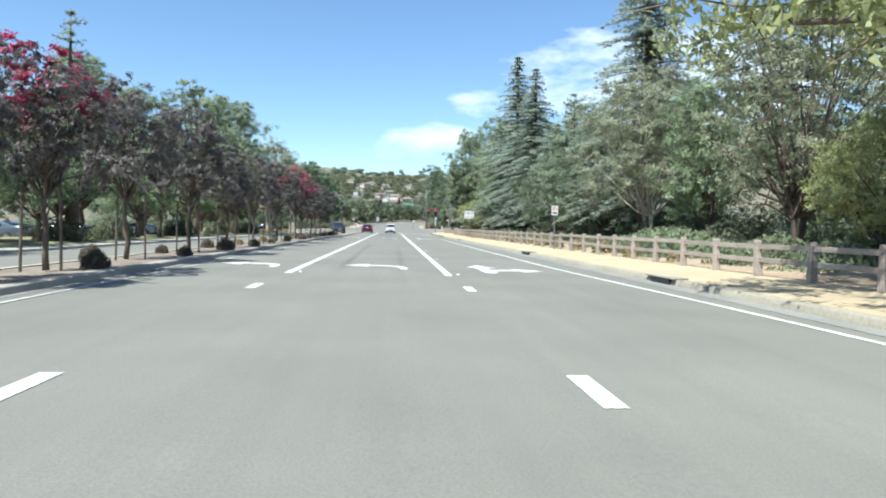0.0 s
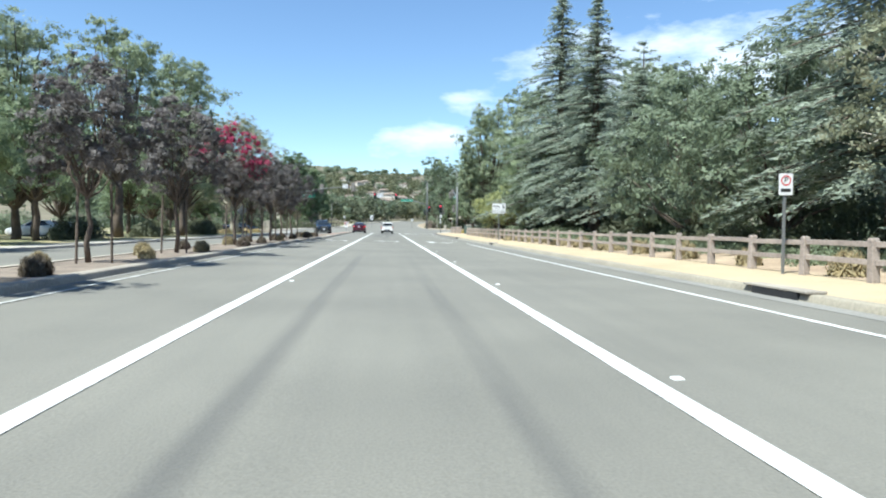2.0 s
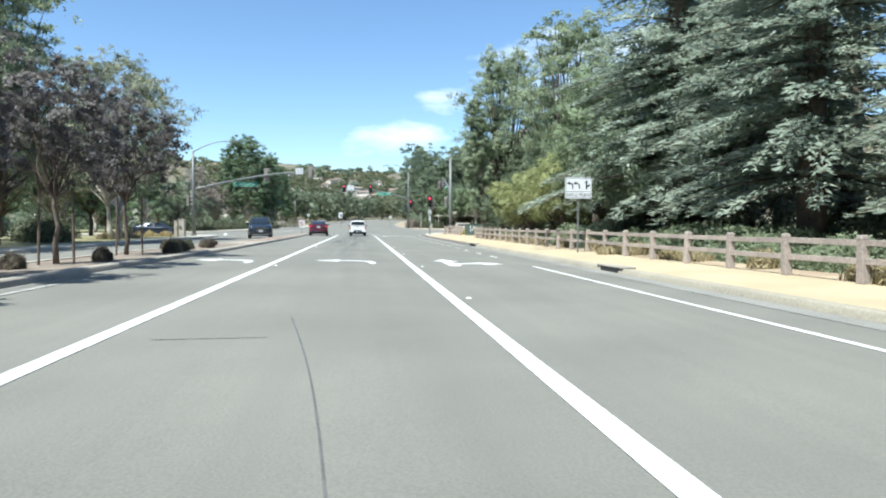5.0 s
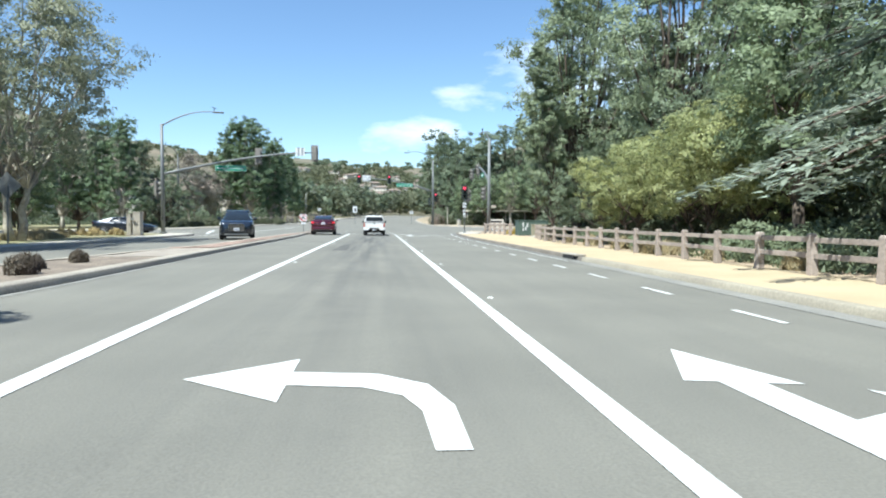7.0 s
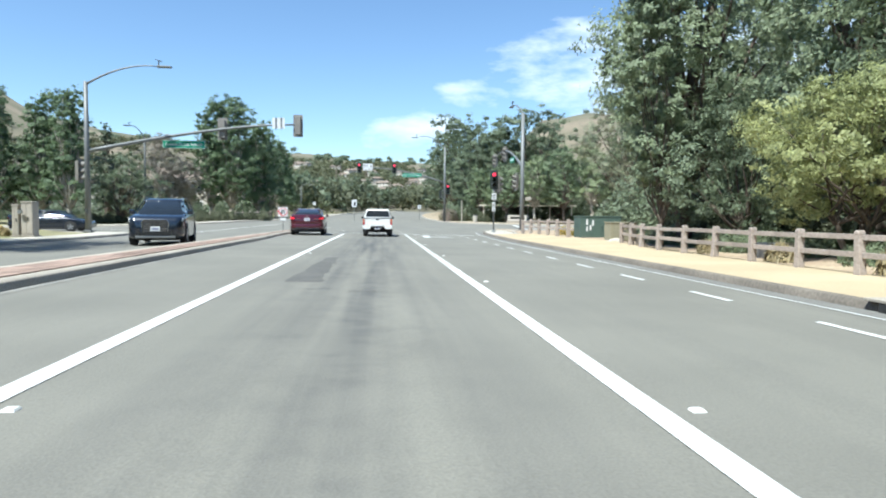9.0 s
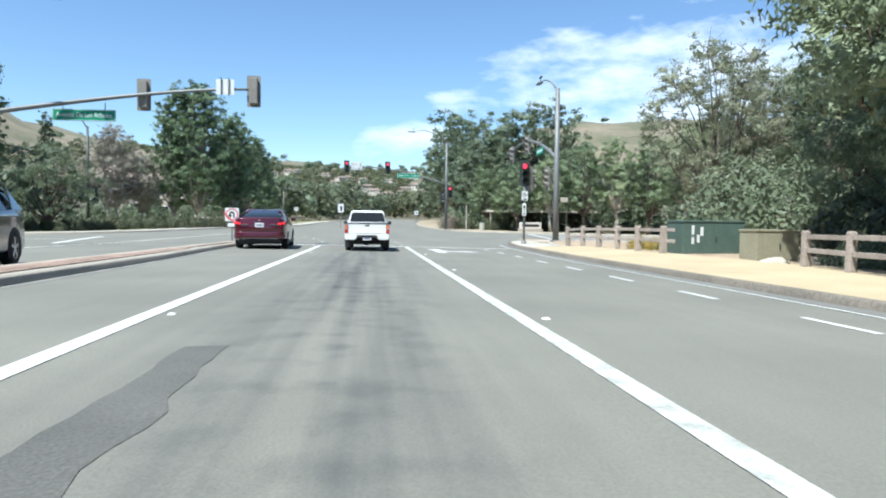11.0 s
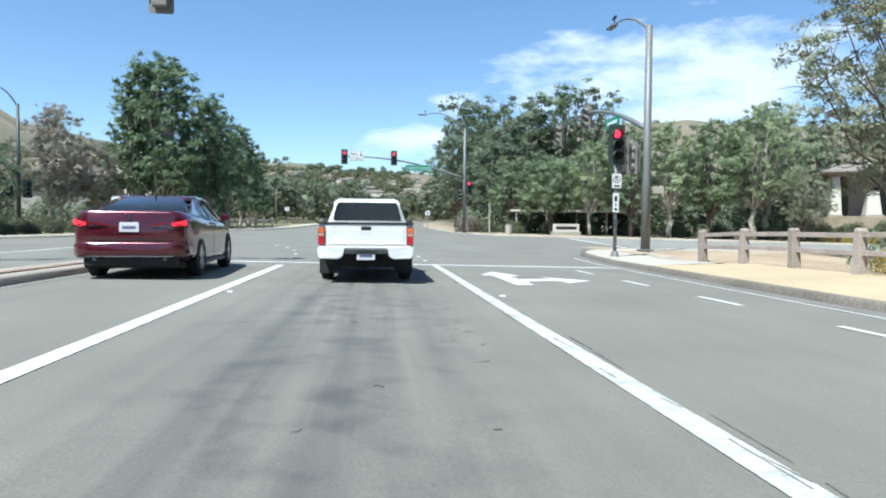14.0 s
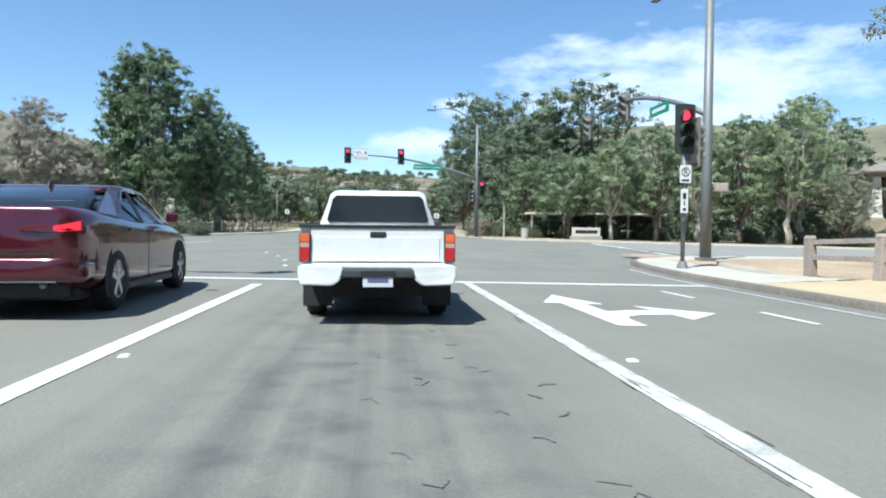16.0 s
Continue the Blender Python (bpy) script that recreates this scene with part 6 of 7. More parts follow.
def wheel(parent, x, y, r=0.33, w=0.21, rim=ALLOY, spokes=5):
    s = 1 if x > 0 else -1
    prof = [(-w / 2, r * 0.62), (-w / 2, r * 0.9), (-w / 2 + 0.03, r * 0.985), (0, r), (w / 2 - 0.03, r * 0.985), (w / 2, r * 0.9), (w / 2, r * 0.62)]
    bm = bmesh.new()
    seg = 28
    rings = [[bm.verts.new((x + a, y + b * math.cos(k * math.tau / seg), r + b * math.sin(k * math.tau / seg))) for k in range(seg)] for a, b in prof]
    for a, b in zip(rings, rings[1:]):
        for k in range(seg):
            bm.faces.new((a[k], a[(k + 1) % seg], b[(k + 1) % seg], b[k]))
    t = part("wheel", bm, TYRE, parent, smooth=True)
    hub = bmesh.new()
    o = x + s * (w / 2 - 0.03)
    tube([(o - s * 0.05, y, r), (o, y, r)], r * 0.63, 24, hub)
    part("wheel_disc", hub, UNDER, t)
    sp = bmesh.new()
    for k in range(spokes):
        m = Matrix.Translation((o, y, r)) @ Matrix.Rotation(k * math.tau / spokes, 4, "X")
        bx = box(s * 0.012, 0, 0, 0.03, r * 0.17, r * 0.62, 0.006)
        bmesh.ops.transform(bx, matrix=m, verts=bx.verts)
        me = bpy.data.meshes.new("spoke")
        bx.to_mesh(me)
        bx.free()
        sp.from_mesh(me)
        bpy.data.meshes.remove(me)
    for k in range(24):
        a, b = k * math.tau / 24, (k + 1) * math.tau / 24
        q = [(o + s * 0.02, y + f * math.cos(t2), r + f * math.sin(t2)) for t2, f in ((a, r * 0.66), (b, r * 0.66), (b, r * 0.57), (a, r * 0.57))]
        sp.faces.new([sp.verts.new(c) for c in q])
    part("rim", sp, rim, t)
    return t


def arch(parent, x, y, r):
    """A flat dark disc on the body, standing in for the shaded wheel opening."""
    bm = tube([(x, y, r), (x + (0.01 if x > 0 else -0.01), y, r)], r * 1.16, 28)
    for v in bm.verts:
        v.co.z = max(v.co.z, 0.16)
    return part("wheel_arch", bm, UNDER, parent)


def panel(points, thick=0.006):
    """A thin flush panel through points, pushed out along its own normal."""
    bm = bmesh.new()
    vs = [bm.verts.new(p) for p in points]
    f = bm.faces.new(vs)
    f.normal_update()
    n = f.normal.copy()
    r = bmesh.ops.extrude_face_region(bm, geom=[f])
    bmesh.ops.translate(bm, vec=n * thick, verts=[v for v in r["geom"] if isinstance(v, bmesh.types.BMVert)])
    return bm


def plate_part(parent, x, y, z, out=-1):
    s = part("licence_plate", box(x, y + out * 0.008, z, 0.305, 0.012, 0.15, 0.004), PLATE, parent, "white plate with dark bars")
    part("plate_bar", box(x, y + out * 0.016, z + 0.048, 0.21, 0.003, 0.045), PLATE_BAR, s)


def sedan(label, paint, x, y, turn=0.0, lit=True, group=""):
    """A four-door saloon; its tail at y = 0, nose towards +y."""
    c = thing("sedan", label, "car", group, x, y, None, turn)
    part("body", loft([(-0.03, 0.70, 0.62, 1.06, 0.10), (0.0, 0.79, 0.46, 1.085, 0.15), (0.03, 0.835, 0.38, 1.088, 0.18), (0.12, 0.89, 0.32, 1.09, 0.20), (0.5, 0.925, 0.24, 1.085, 0.20), (1.0, 0.93, 0.22, 1.04, 0.17), (1.8, 0.925, 0.21, 0.985, 0.14), (2.8, 0.925, 0.21, 0.965, 0.14), (3.5, 0.92, 0.21, 0.95, 0.14), (4.1, 0.90, 0.22, 0.88, 0.16), (4.55, 0.85, 0.24, 0.78, 0.16), (4.78, 0.76, 0.30, 0.68, 0.14), (4.86, 0.64, 0.38, 0.62, 0.10)]), paint, c, smooth=True)
    part("glasshouse", cabin([(0.50, 1.02, 1.07, 0.10), (0.95, 0.99, 1.215, 0.07), (1.40, 0.96, 1.345, 0.05), (1.9, 0.96, 1.395, 0.04), (2.5, 0.95, 1.385, 0.04), (2.95, 0.94, 1.29, 0.05), (3.3, 0.93, 1.12, 0.07), (3.62, 0.92, 0.95, 0.10)], 0.88, 0.62), CAR_GLASS, c, "dark tinted windows", True)
    part("roof", cabin([(1.36, 1.315, 1.32, 0.24), (1.52, 1.335, 1.372, 0.20), (1.9, 1.345, 1.408, 0.20), (2.5, 1.335, 1.398, 0.20), (2.82, 1.31, 1.345, 0.24)], 0.84, 0.80), paint, c, smooth=True)
    for s in (-1, 1):
        part("rear_pillar", panel([(s * 0.845, 0.60, 1.05), (s * 0.855, 1.30, 1.02), (s * 0.70, 1.78, 1.345), (s * 0.672, 1.40, 1.325)][::-s], 0.02), paint, c)
        part("front_pillar", panel([(s * 0.80, 3.50, 0.97), (s * 0.80, 3.58, 0.97), (s * 0.62, 2.88, 1.34), (s * 0.63, 2.76, 1.36)][::-s], 0.02), paint, c)
        part("middle_pillar", panel([(s * 0.858, 2.12, 0.96), (s * 0.858, 2.24, 0.96), (s * 0.655, 2.14, 1.36), (s * 0.655, 2.04, 1.36)][::-s], 0.015), BLACK_TRIM, c)
        part("window_trim", tube([(s * 0.87, 1.28, 1.02), (s * 0.79, 1.48, 1.2), (s * 0.715, 1.74, 1.335), (s * 0.68, 2.1, 1.375), (s * 0.675, 2.7, 1.345), (s * 0.80, 3.4, 0.99)], 0.009, 6), CHROME, c)
        part("door_seam", box(s * 0.924, 1.28, 0.32, 0.004, 0.012, 0.62), UNDER, c)
        part("door_seam", box(s * 0.926, 2.18, 0.30, 0.004, 0.012, 0.64), UNDER, c)
        part("door_handle", box(s * 0.935, 1.48, 0.86, 0.03, 0.17, 0.03, 0.01), paint, c)
        part("door_handle", box(s * 0.937, 2.38, 0.85, 0.03, 0.17, 0.03, 0.01), paint, c)
        part("mirror", box(s * 0.99, 3.12, 0.98, 0.17, 0.10, 0.13, 0.03), paint, c)
        part("sill", box(s * 0.905, 2.35, 0.19, 0.05, 2.0, 0.08, 0.02), BLACK_TRIM, c)
        lamp = part("tail_lamp", panel([(s * 0.885, 0.085, 0.960), (s * 0.885, 0.085, 0.850), (s * 0.72, -0.012, 0.820), (s * 0.34, -0.012, 0.850), (s * 0.36, -0.012, 0.880), (s * 0.72, -0.012, 0.920)][::-s], 0.02), TAIL_DARK, c, "dark red tail lamp")
        part("brake_light", panel([(s * 0.878, 0.062, 0.951), (s * 0.878, 0.062, 0.865), (s * 0.72, -0.034, 0.850), (s * 0.66, -0.034, 0.860), (s * 0.66, -0.034, 0.90), (s * 0.72, -0.034, 0.91)][::-s], 0.012), TAIL_LIT if lit else TAIL_RED, lamp, "lit brake light")
        part("lamp_trim", panel([(s * 0.66, -0.034, 0.841), (s * 0.66, -0.034, 0.827), (s * 0.36, -0.034, 0.849), (s * 0.36, -0.034, 0.861)][::-s], 0.014), CHROME, lamp)
        part("head_lamp", panel([(s * 0.80, 4.56, 0.70), (s * 0.84, 4.46, 0.76), (s * 0.60, 4.72, 0.73), (s * 0.58, 4.78, 0.66)][::s], 0.01), HEADLAMP, c)
        part("exhaust", tube([(s * 0.55, -0.02, 0.34), (s * 0.55, 0.12, 0.34)], 0.035, 10), DARK_STEEL, c)
        for yy in (0.98, 3.82):
            arch(c, s * 0.918, yy, 0.335)
            wheel(c, s * 0.825, yy, 0.335, 0.23)
    part("rear_bumper", loft([(-0.05, 0.64, 0.41, 0.575, 0.06), (-0.02, 0.78, 0.37, 0.60, 0.08), (0.10, 0.90, 0.34, 0.60, 0.08), (0.3, 0.925, 0.34, 0.58, 0.08)]), paint, c, smooth=True)
    part("diffuser", box(0, 0.11, 0.22, 1.45, 0.16, 0.13, 0.01), UNDER, c)
    part("bumper_strip", box(0, -0.012, 0.365, 1.35, 0.03, 0.012, 0.003), CHROME, c)
    part("boot_seam", box(0, -0.036, 0.63, 1.3, 0.02, 0.014), UNDER, c)
    part("badge", disc(0, -0.042, 0.99, 0.04, 0.02), CHROME, c)
    part("antenna_fin", box(0, 1.50, 1.35, 0.03, 0.16, 0.075, 0.01, taper=0.5), BLACK_TRIM, c)
    part("underbody", box(0, 2.4, 0.17, 1.5, 4.2, 0.12), UNDER, c)
    plate_part(c, 0, -0.036, 0.755)
    return c


def suv(label, paint, x, y, turn=0.0, group="", k=1.0):
    """A mid-size estate car seen from the front; nose at y = 0, tail towards +y."""
    c = thing("suv", label, "car", group, x, y, None, turn)
    part("body", loft([(0.0, 0.70, 0.42, 0.78, 0.12), (0.05, 0.82, 0.30, 0.92, 0.14), (0.25, 0.90, 0.24, 1.0, 0.15), (0.8, 0.94, 0.22, 1.06, 0.15), (1.4, 0.945, 0.22, 1.10, 0.15), (2.6, 0.945, 0.22, 1.12, 0.15), (3.8, 0.945, 0.22, 1.14, 0.15), (4.4, 0.92, 0.26, 1.12, 0.15), (4.62, 0.84, 0.36, 1.02, 0.14), (4.66, 0.76, 0.45, 0.94, 0.12)]), paint, c, smooth=True)
    part("glasshouse", cabin([(1.22, 1.06, 1.08, 0.10), (1.6, 1.08, 1.33, 0.07), (2.0, 1.09, 1.56, 0.05), (2.4, 1.1, 1.62, 0.04), (3.4, 1.1, 1.62, 0.04), (4.1, 1.1, 1.54, 0.05), (4.45, 1.1, 1.24, 0.08), (4.55, 1.08, 1.10, 0.10)], 0.92, 0.68), CAR_GLASS, c, "dark tinted windows", True)
    part("roof", cabin([(1.95, 1.52, 1.54, 0.20), (2.1, 1.55, 1.60, 0.20), (2.5, 1.57, 1.64, 0.18), (3.4, 1.57, 1.64, 0.18), (4.1, 1.5, 1.57, 0.22), (4.25, 1.46, 1.48, 0.26)], 0.86, 0.82), paint, c, smooth=True)
    for s in (-1, 1):
        part("front_pillar", panel([(s * 0.84, 1.30, 1.08), (s * 0.85, 1.42, 1.08), (s * 0.68, 2.06, 1.57), (s * 0.67, 1.94, 1.55)][::s], 0.025), paint, c)
        part("middle_pillar", panel([(s * 0.90, 2.65, 1.1), (s * 0.90, 2.80, 1.1), (s * 0.71, 2.78, 1.57), (s * 0.71, 2.66, 1.57)][::s], 0.015), BLACK_TRIM, c)
        part("rear_pillar", panel([(s * 0.89, 3.7, 1.12), (s * 0.86, 4.4, 1.12), (s * 0.68, 4.1, 1.52), (s * 0.70, 3.9, 1.57)][::s], 0.02), paint, c)
        part("roof_rail", tube([(s * 0.66, 2.1, 1.62), (s * 0.66, 2.3, 1.68), (s * 0.66, 3.8, 1.67), (s * 0.66, 4.0, 1.60)], 0.018, 6), STEEL, c)
        part("head_lamp", panel([(s * 0.44, 0.04, 0.78), (s * 0.48, 0.06, 0.88), (s * 0.88, 0.26, 0.93), (s * 0.86, 0.16, 0.80)][::-s], 0.02), HEADLAMP, c)
        part("mirror", box(s * 1.0, 1.5, 1.06, 0.2, 0.12, 0.16, 0.04), paint, c)
        part("air_inlet", panel([(s * 0.52, -0.01, 0.42), (s * 0.52, -0.01, 0.56), (s * 0.80, 0.06, 0.60), (s * 0.78, 0.07, 0.42)][::-s], 0.02), BLACK_TRIM, c)
        for yy in (0.9, 3.7):
            arch(c, s * 0.936, yy, 0.36)
            wheel(c, s * 0.84, yy, 0.36, 0.24)
    g = part("grille", plate(rounded(0.84, 0.44, 0.08, 0, 0.66), -0.03, 0.04), BLACK_TRIM, c)
    for i in range(5):
        part("grille_bar", box(0, -0.038, 0.50 + 0.075 * i, 0.74, 0.012, 0.014), CHROME, g)
    part("grille_frame", tube([(-0.40, -0.03, 0.46), (-0.43, -0.03, 0.80), (-0.36, -0.03, 0.88), (0.36, -0.03, 0.88), (0.43, -0.03, 0.80), (0.40, -0.03, 0.46)], 0.014, 6), CHROME, c)
    part("skid_plate", box(0, 0.08, 0.26, 1.3, 0.14, 0.09, 0.02), STEEL, c)
    part("underbody", box(0, 2.3, 0.18, 1.5, 4.0, 0.14), UNDER, c)
    plate_part(c, 0, -0.035, 0.50)
    return c


def bumper_end(s):
    """One wrapped end of a step bumper, cut away towards the plate."""
    bm = plate([(s * x, z) for x, z in ((0.34, 0.625), (0.80, 0.625), (0.805, 0.53), (0.77, 0.425), (0.46, 0.415), (0.39, 0.46), (0.36, 0.525))], -0.18, 0.17)
    for v in bm.verts:
        if abs(v.co.x) > 0.78 and v.co.y < -0.1:
            v.co.y += 0.02
    bmesh.ops.bevel(bm, geom=bm.edges[:], offset=0.014, segments=2, affect="EDGES")
    return bm


def pickup(label, x, y, turn=0.0, group=""):
    """A small single-cab pickup truck, its tailgate at y = 0, nose towards +y."""
    c = thing("pickup_truck", label, "truck", group, x, y, None, turn)
    W = 0.80
    bed = bmesh.new()
    for s in (-1, 1):
        box(s * (W - 0.055), 1.05, 0.52, 0.11, 2.08, 0.50, 0.025, bm=bed)
    box(0, 1.05, 0.50, 1.5, 2.0, 0.08, 0, bm=bed)
    box(0, 2.06, 0.52, 1.56, 0.06, 0.50, 0.01, bm=bed)
    part("cargo_bed", bed, WHITE_PAINT, c)
    gate = part("tailgate", box(0, 0.02, 0.60, 1.38, 0.05, 0.405, 0.012), WHITE_PAINT, c)
    part("tailgate_panel", box(0, -0.008, 0.66, 1.28, 0.012, 0.255, 0.006), WHITE_PAINT, gate)
    part("tailgate_handle", box(0, -0.012, 0.905, 0.165, 0.02, 0.062, 0.015), BLACK_TRIM, gate)
    part("tailgate_seam", box(0, -0.004, 0.645, 1.34, 0.006, 0.008), UNDER, gate)
    part("rail_cap", box(0, 0.03, 1.005, 1.62, 0.10, 0.035, 0.01), BLACK_TRIM, c, "black rail cap")
    for s in (-1, 1):
        part("rail_cap", box(s * (W - 0.055), 1.05, 1.018, 0.12, 2.1, 0.022, 0.006), BLACK_TRIM, c, "black rail cap")
        lamp = part("tail_lamp", box(s * 0.748, -0.005, 0.655, 0.112, 0.06, 0.30, 0.012), BLACK_TRIM, c)
        part("amber_lens", box(s * 0.748, -0.03, 0.855, 0.096, 0.02, 0.09, 0.006), TAIL_AMBER, lamp, "amber turn lens")
        part("clear_lens", box(s * 0.748, -0.03, 0.80, 0.096, 0.02, 0.05, 0.005), TAIL_CLEAR, lamp)
        part("brake_lens", box(s * 0.748, -0.03, 0.665, 0.096, 0.02, 0.13, 0.006), TAIL_RED, lamp, "red brake lens")
        part("bumper_end", bumper_end(s), WHITE_PAINT, c)
        part("mud_flap", box(s * 0.66, 0.50, 0.14, 0.32, 0.02, 0.36, 0.006), UNDER, c, "black rubber mud flap")
        part("flare", tube([(s * (W - 0.01), 0.92 + 0.36 * math.cos(radians(a)), 0.36 + 0.36 * math.sin(radians(a))) for a in range(0, 181, 20)], 0.035, 6), WHITE_PAINT, c, smooth=True)
        arch(c, s * (W - 0.002), 0.92, 0.30)
        wheel(c, s * 0.70, 0.92, 0.335, 0.21, STEEL)
        arch(c, s * (W - 0.002), 3.62, 0.30)
        wheel(c, s * 0.70, 3.62, 0.335, 0.21, STEEL)
        part("mirror", box(s * 0.90, 3.15, 0.99, 0.14, 0.08, 0.13, 0.03), BLACK_TRIM, c)
        part("door_handle", box(s * 0.80, 2.35, 0.90, 0.02, 0.14, 0.03, 0.005), BLACK_TRIM, c)
    part("bumper_step", box(0, -0.10, 0.50, 0.82, 0.15, 0.085, 0.015), DARK_STEEL, c, "dark grey step of the bumper")
    part("bumper_bar", box(0, -0.06, 0.59, 1.54, 0.12, 0.04, 0.012), WHITE_PAINT, c)
    part("rear_lip", box(0, 0.02, 0.54, 1.56, 0.05, 0.10, 0.01), WHITE_PAINT, c)
    part("body", loft([(2.08, 0.78, 0.36, 1.02, 0.06), (2.14, 0.80, 0.34, 1.04, 0.07), (3.4, 0.80, 0.34, 1.03, 0.08), (3.7, 0.79, 0.36, 0.99, 0.10), (4.4, 0.77, 0.36, 0.93, 0.10), (4.55, 0.74, 0.40, 0.88, 0.08)]), WHITE_PAINT, c, smooth=True)
    part("cab", cabin([(2.10, 1.02, 1.42, 0.0), (2.16, 1.02, 1.515, 0.0), (2.5, 1.02, 1.545, 0.0), (3.0, 1.02, 1.51, 0.0), (3.35, 1.02, 1.24, 0.0), (3.6, 1.01, 1.03, 0.02)], 0.795, 0.665), WHITE_PAINT, c, smooth=True)
    part("window_seal", plate([(-0.66, 1.095), (0.66, 1.095), (0.685, 1.125), (0.61, 1.415), (0.56, 1.455), (-0.56, 1.455), (-0.61, 1.415), (-0.685, 1.125)], 2.088, 0.02), BLACK_TRIM, c)
    part("rear_window", plate([(-0.645, 1.11), (0.645, 1.11), (0.665, 1.135), (0.592, 1.405), (0.548, 1.44), (-0.548, 1.44), (-0.592, 1.405), (-0.665, 1.135)], 2.085, 0.02), CAR_GLASS, c, "dark tinted rear window")
    for s in (-1, 1):
        part("side_window", panel([(s * 0.765, 2.45, 1.08), (s * 0.765, 3.35, 1.07), (s * 0.70, 3.02, 1.42), (s * 0.695, 2.5, 1.43)][::-s], 0.012), CAR_GLASS, c)
    part("windscreen", panel([(-0.70, 3.60, 1.05), (0.70, 3.60, 1.05), (0.60, 3.06, 1.48), (-0.60, 3.06, 1.48)], 0.012), CAR_GLASS, c)
    part("axle", tube([(-0.62, 0.92, 0.33), (0.62, 0.92, 0.33)], 0.06, 8), UNDER, c)
    part("differential", tube([(-0.02, 0.78, 0.33), (-0.02, 1.06, 0.33)], 0.14, 10), UNDER, c)
    # Solid dark block: the chassis, hung low to fill in the shade beneath.
    part("underbody", box(0, 2.4, 0.24, 1.25, 3.8, 0.26), UNDER, c)
    part("spare_wheel", tube([(0, 0.55, 0.40), (0, 0.55, 0.52)], 0.30, 18), TYRE, c)
    for s in (-1, 1):
        part("head_lamp", box(s * 0.56, 4.55, 0.66, 0.26, 0.03, 0.14), HEADLAMP, c)
    part("plate_holder", box(0, -0.175, 0.505, 0.34, 0.03, 0.07, 0.006), BLACK_TRIM, c)
    plate_part(c, 0, -0.165, 0.405)
    return c


pickup("white older pickup truck stopped in the turn lane", 0.17, 104.8, 0.0).scale = (0.96, 0.96, 0.96)
sedan("dark red saloon car with brake lights on", RED_PAINT, -3.50, 104.75, 2.8).scale = (0.95, 0.95, 1.0)
suv("dark blue SUV with a chrome grille on the opposing lanes", BLUE_PAINT, -6.9, 92.0, 10.0).scale = (0.92, 0.92, 0.97)
sedan("black saloon car waiting in the side street", BLUE_PAINT, -23.5, 115.2, -88.0, False)
for x, y, r in ((-24.5, 47, 80), (-25.0, 57.5, 95), (-24.2, 71, 85), (-26.0, 33, 90), (-30, 84, 60)):
    sedan("parked car in the shade of the trees", GREY_PAINT if y < 60 else WHITE_PAINT, x, y, r, False, "parked cars")

# ---- low planting ----
lav = [bush("lavender_clump", "dry grey-mauve lavender clump on the median", s, 1.1, 1.0, 0.62, 1500, 0.25, LEAF_LAV, 0.85) for s in (1, 2)]
tuft = [bush("grass_clump", "dry tan ornamental grass clump", s, 0.9, 0.9, 0.60, 1200, 0.38, LEAF_STRAW, 0.9) for s in (3, 4)]
hedge = [bush("clipped_shrub", "dark clipped round shrub in a bed", s, 1.0, 1.0, 0.62, 2600, 0.075, LEAF_SHRUB, 0.0) for s in (5, 6)]
olive = [bush("shrub", "loose grey-green shrub growing in dry soil", s, 2.4, 2.0, 1.1, 3000, 0.14, LEAF_SHRUB, 0.2) for s in (7, 8)]
flower = bush("flowering_shrub", "low shrub with yellow flowers", 11, 1.4, 1.2, 0.65, 2000, 0.07, LEAF_FLOWER, 0.2)
weed = bush("dry_weeds", "dry straw-coloured weeds in bare soil", 12, 3.2, 2.0, 0.45, 2200, 0.28, LEAF_STRAW, 0.9)
pink = bush("oleander_shrub", "pale flowering oleander shrub by the kerb", 13, 3.4, 2.6, 1.8, 3600, 0.17, LEAF_PINK, 0.2)
LOW = lav + tuft + hedge + olive + [flower, weed, pink]
rng = random.Random(21)


def put(proto, x, y, k=1.0, group=""):
    return tagged(plant(proto, x, y, rng.uniform(0, 360), k * rng.uniform(0.9, 1.1)), group=group)


for i in range(26):
    y = 7 + i * 2.5 + rng.uniform(-0.5, 0.5)
    kind = rng.choice([lav[0], lav[1], tuft[0], tuft[1], hedge[1], lav[0], lav[1]])
    put(kind, rng.uniform(-5.85, -5.55) if i % 2 else rng.uniform(-7.1, -6.4), y, rng.uniform(0.42, 0.66), "median shrubs")
for y, x, k in ((63.8, -5.4, 0.6), (65.2, -5.5, 0.65), (66.4, -5.6, 0.6), (67.5, -6.3, 0.6), (68.6, -5.4, 0.5), (71.8, -5.9, 0.4)):
    put(rng.choice(lav + [hedge[0]]), x, y, k, "median shrubs")
spots = [(fence_x(6 + i * 3.1) + 3.0 + rng.uniform(-0.3, 0.8), 6 + i * 3.1, rng.uniform(0.6, 1.0)) for i in range(30)]
spots += [(fence_x(y) + 3.3, y, 1.2) for y in (70.5, 72.8, 75.2, 25.4, 23.2, 27.8, 60.5, 64.0)]
undergrowth("ground_cover", "sprawling green ground cover behind the fence", 9, spots, (4.4, 3.2, 1.0), 5500, 0.13, LEAF_IVY)
for i in range(20):
    y = 20 + i * 3.6
    put(rng.choice([weed, tuft[0], tuft[1]]), fence_x(y) + 0.75, y, rng.uniform(0.5, 0.9), "weeds along the fence")
for i in range(26):
    y = 8 + i * 3.7
    put(rng.choice(olive), fence_x(y) + rng.uniform(4.2, 6.5), y, rng.uniform(1.0, 1.9), "understorey shrubs")
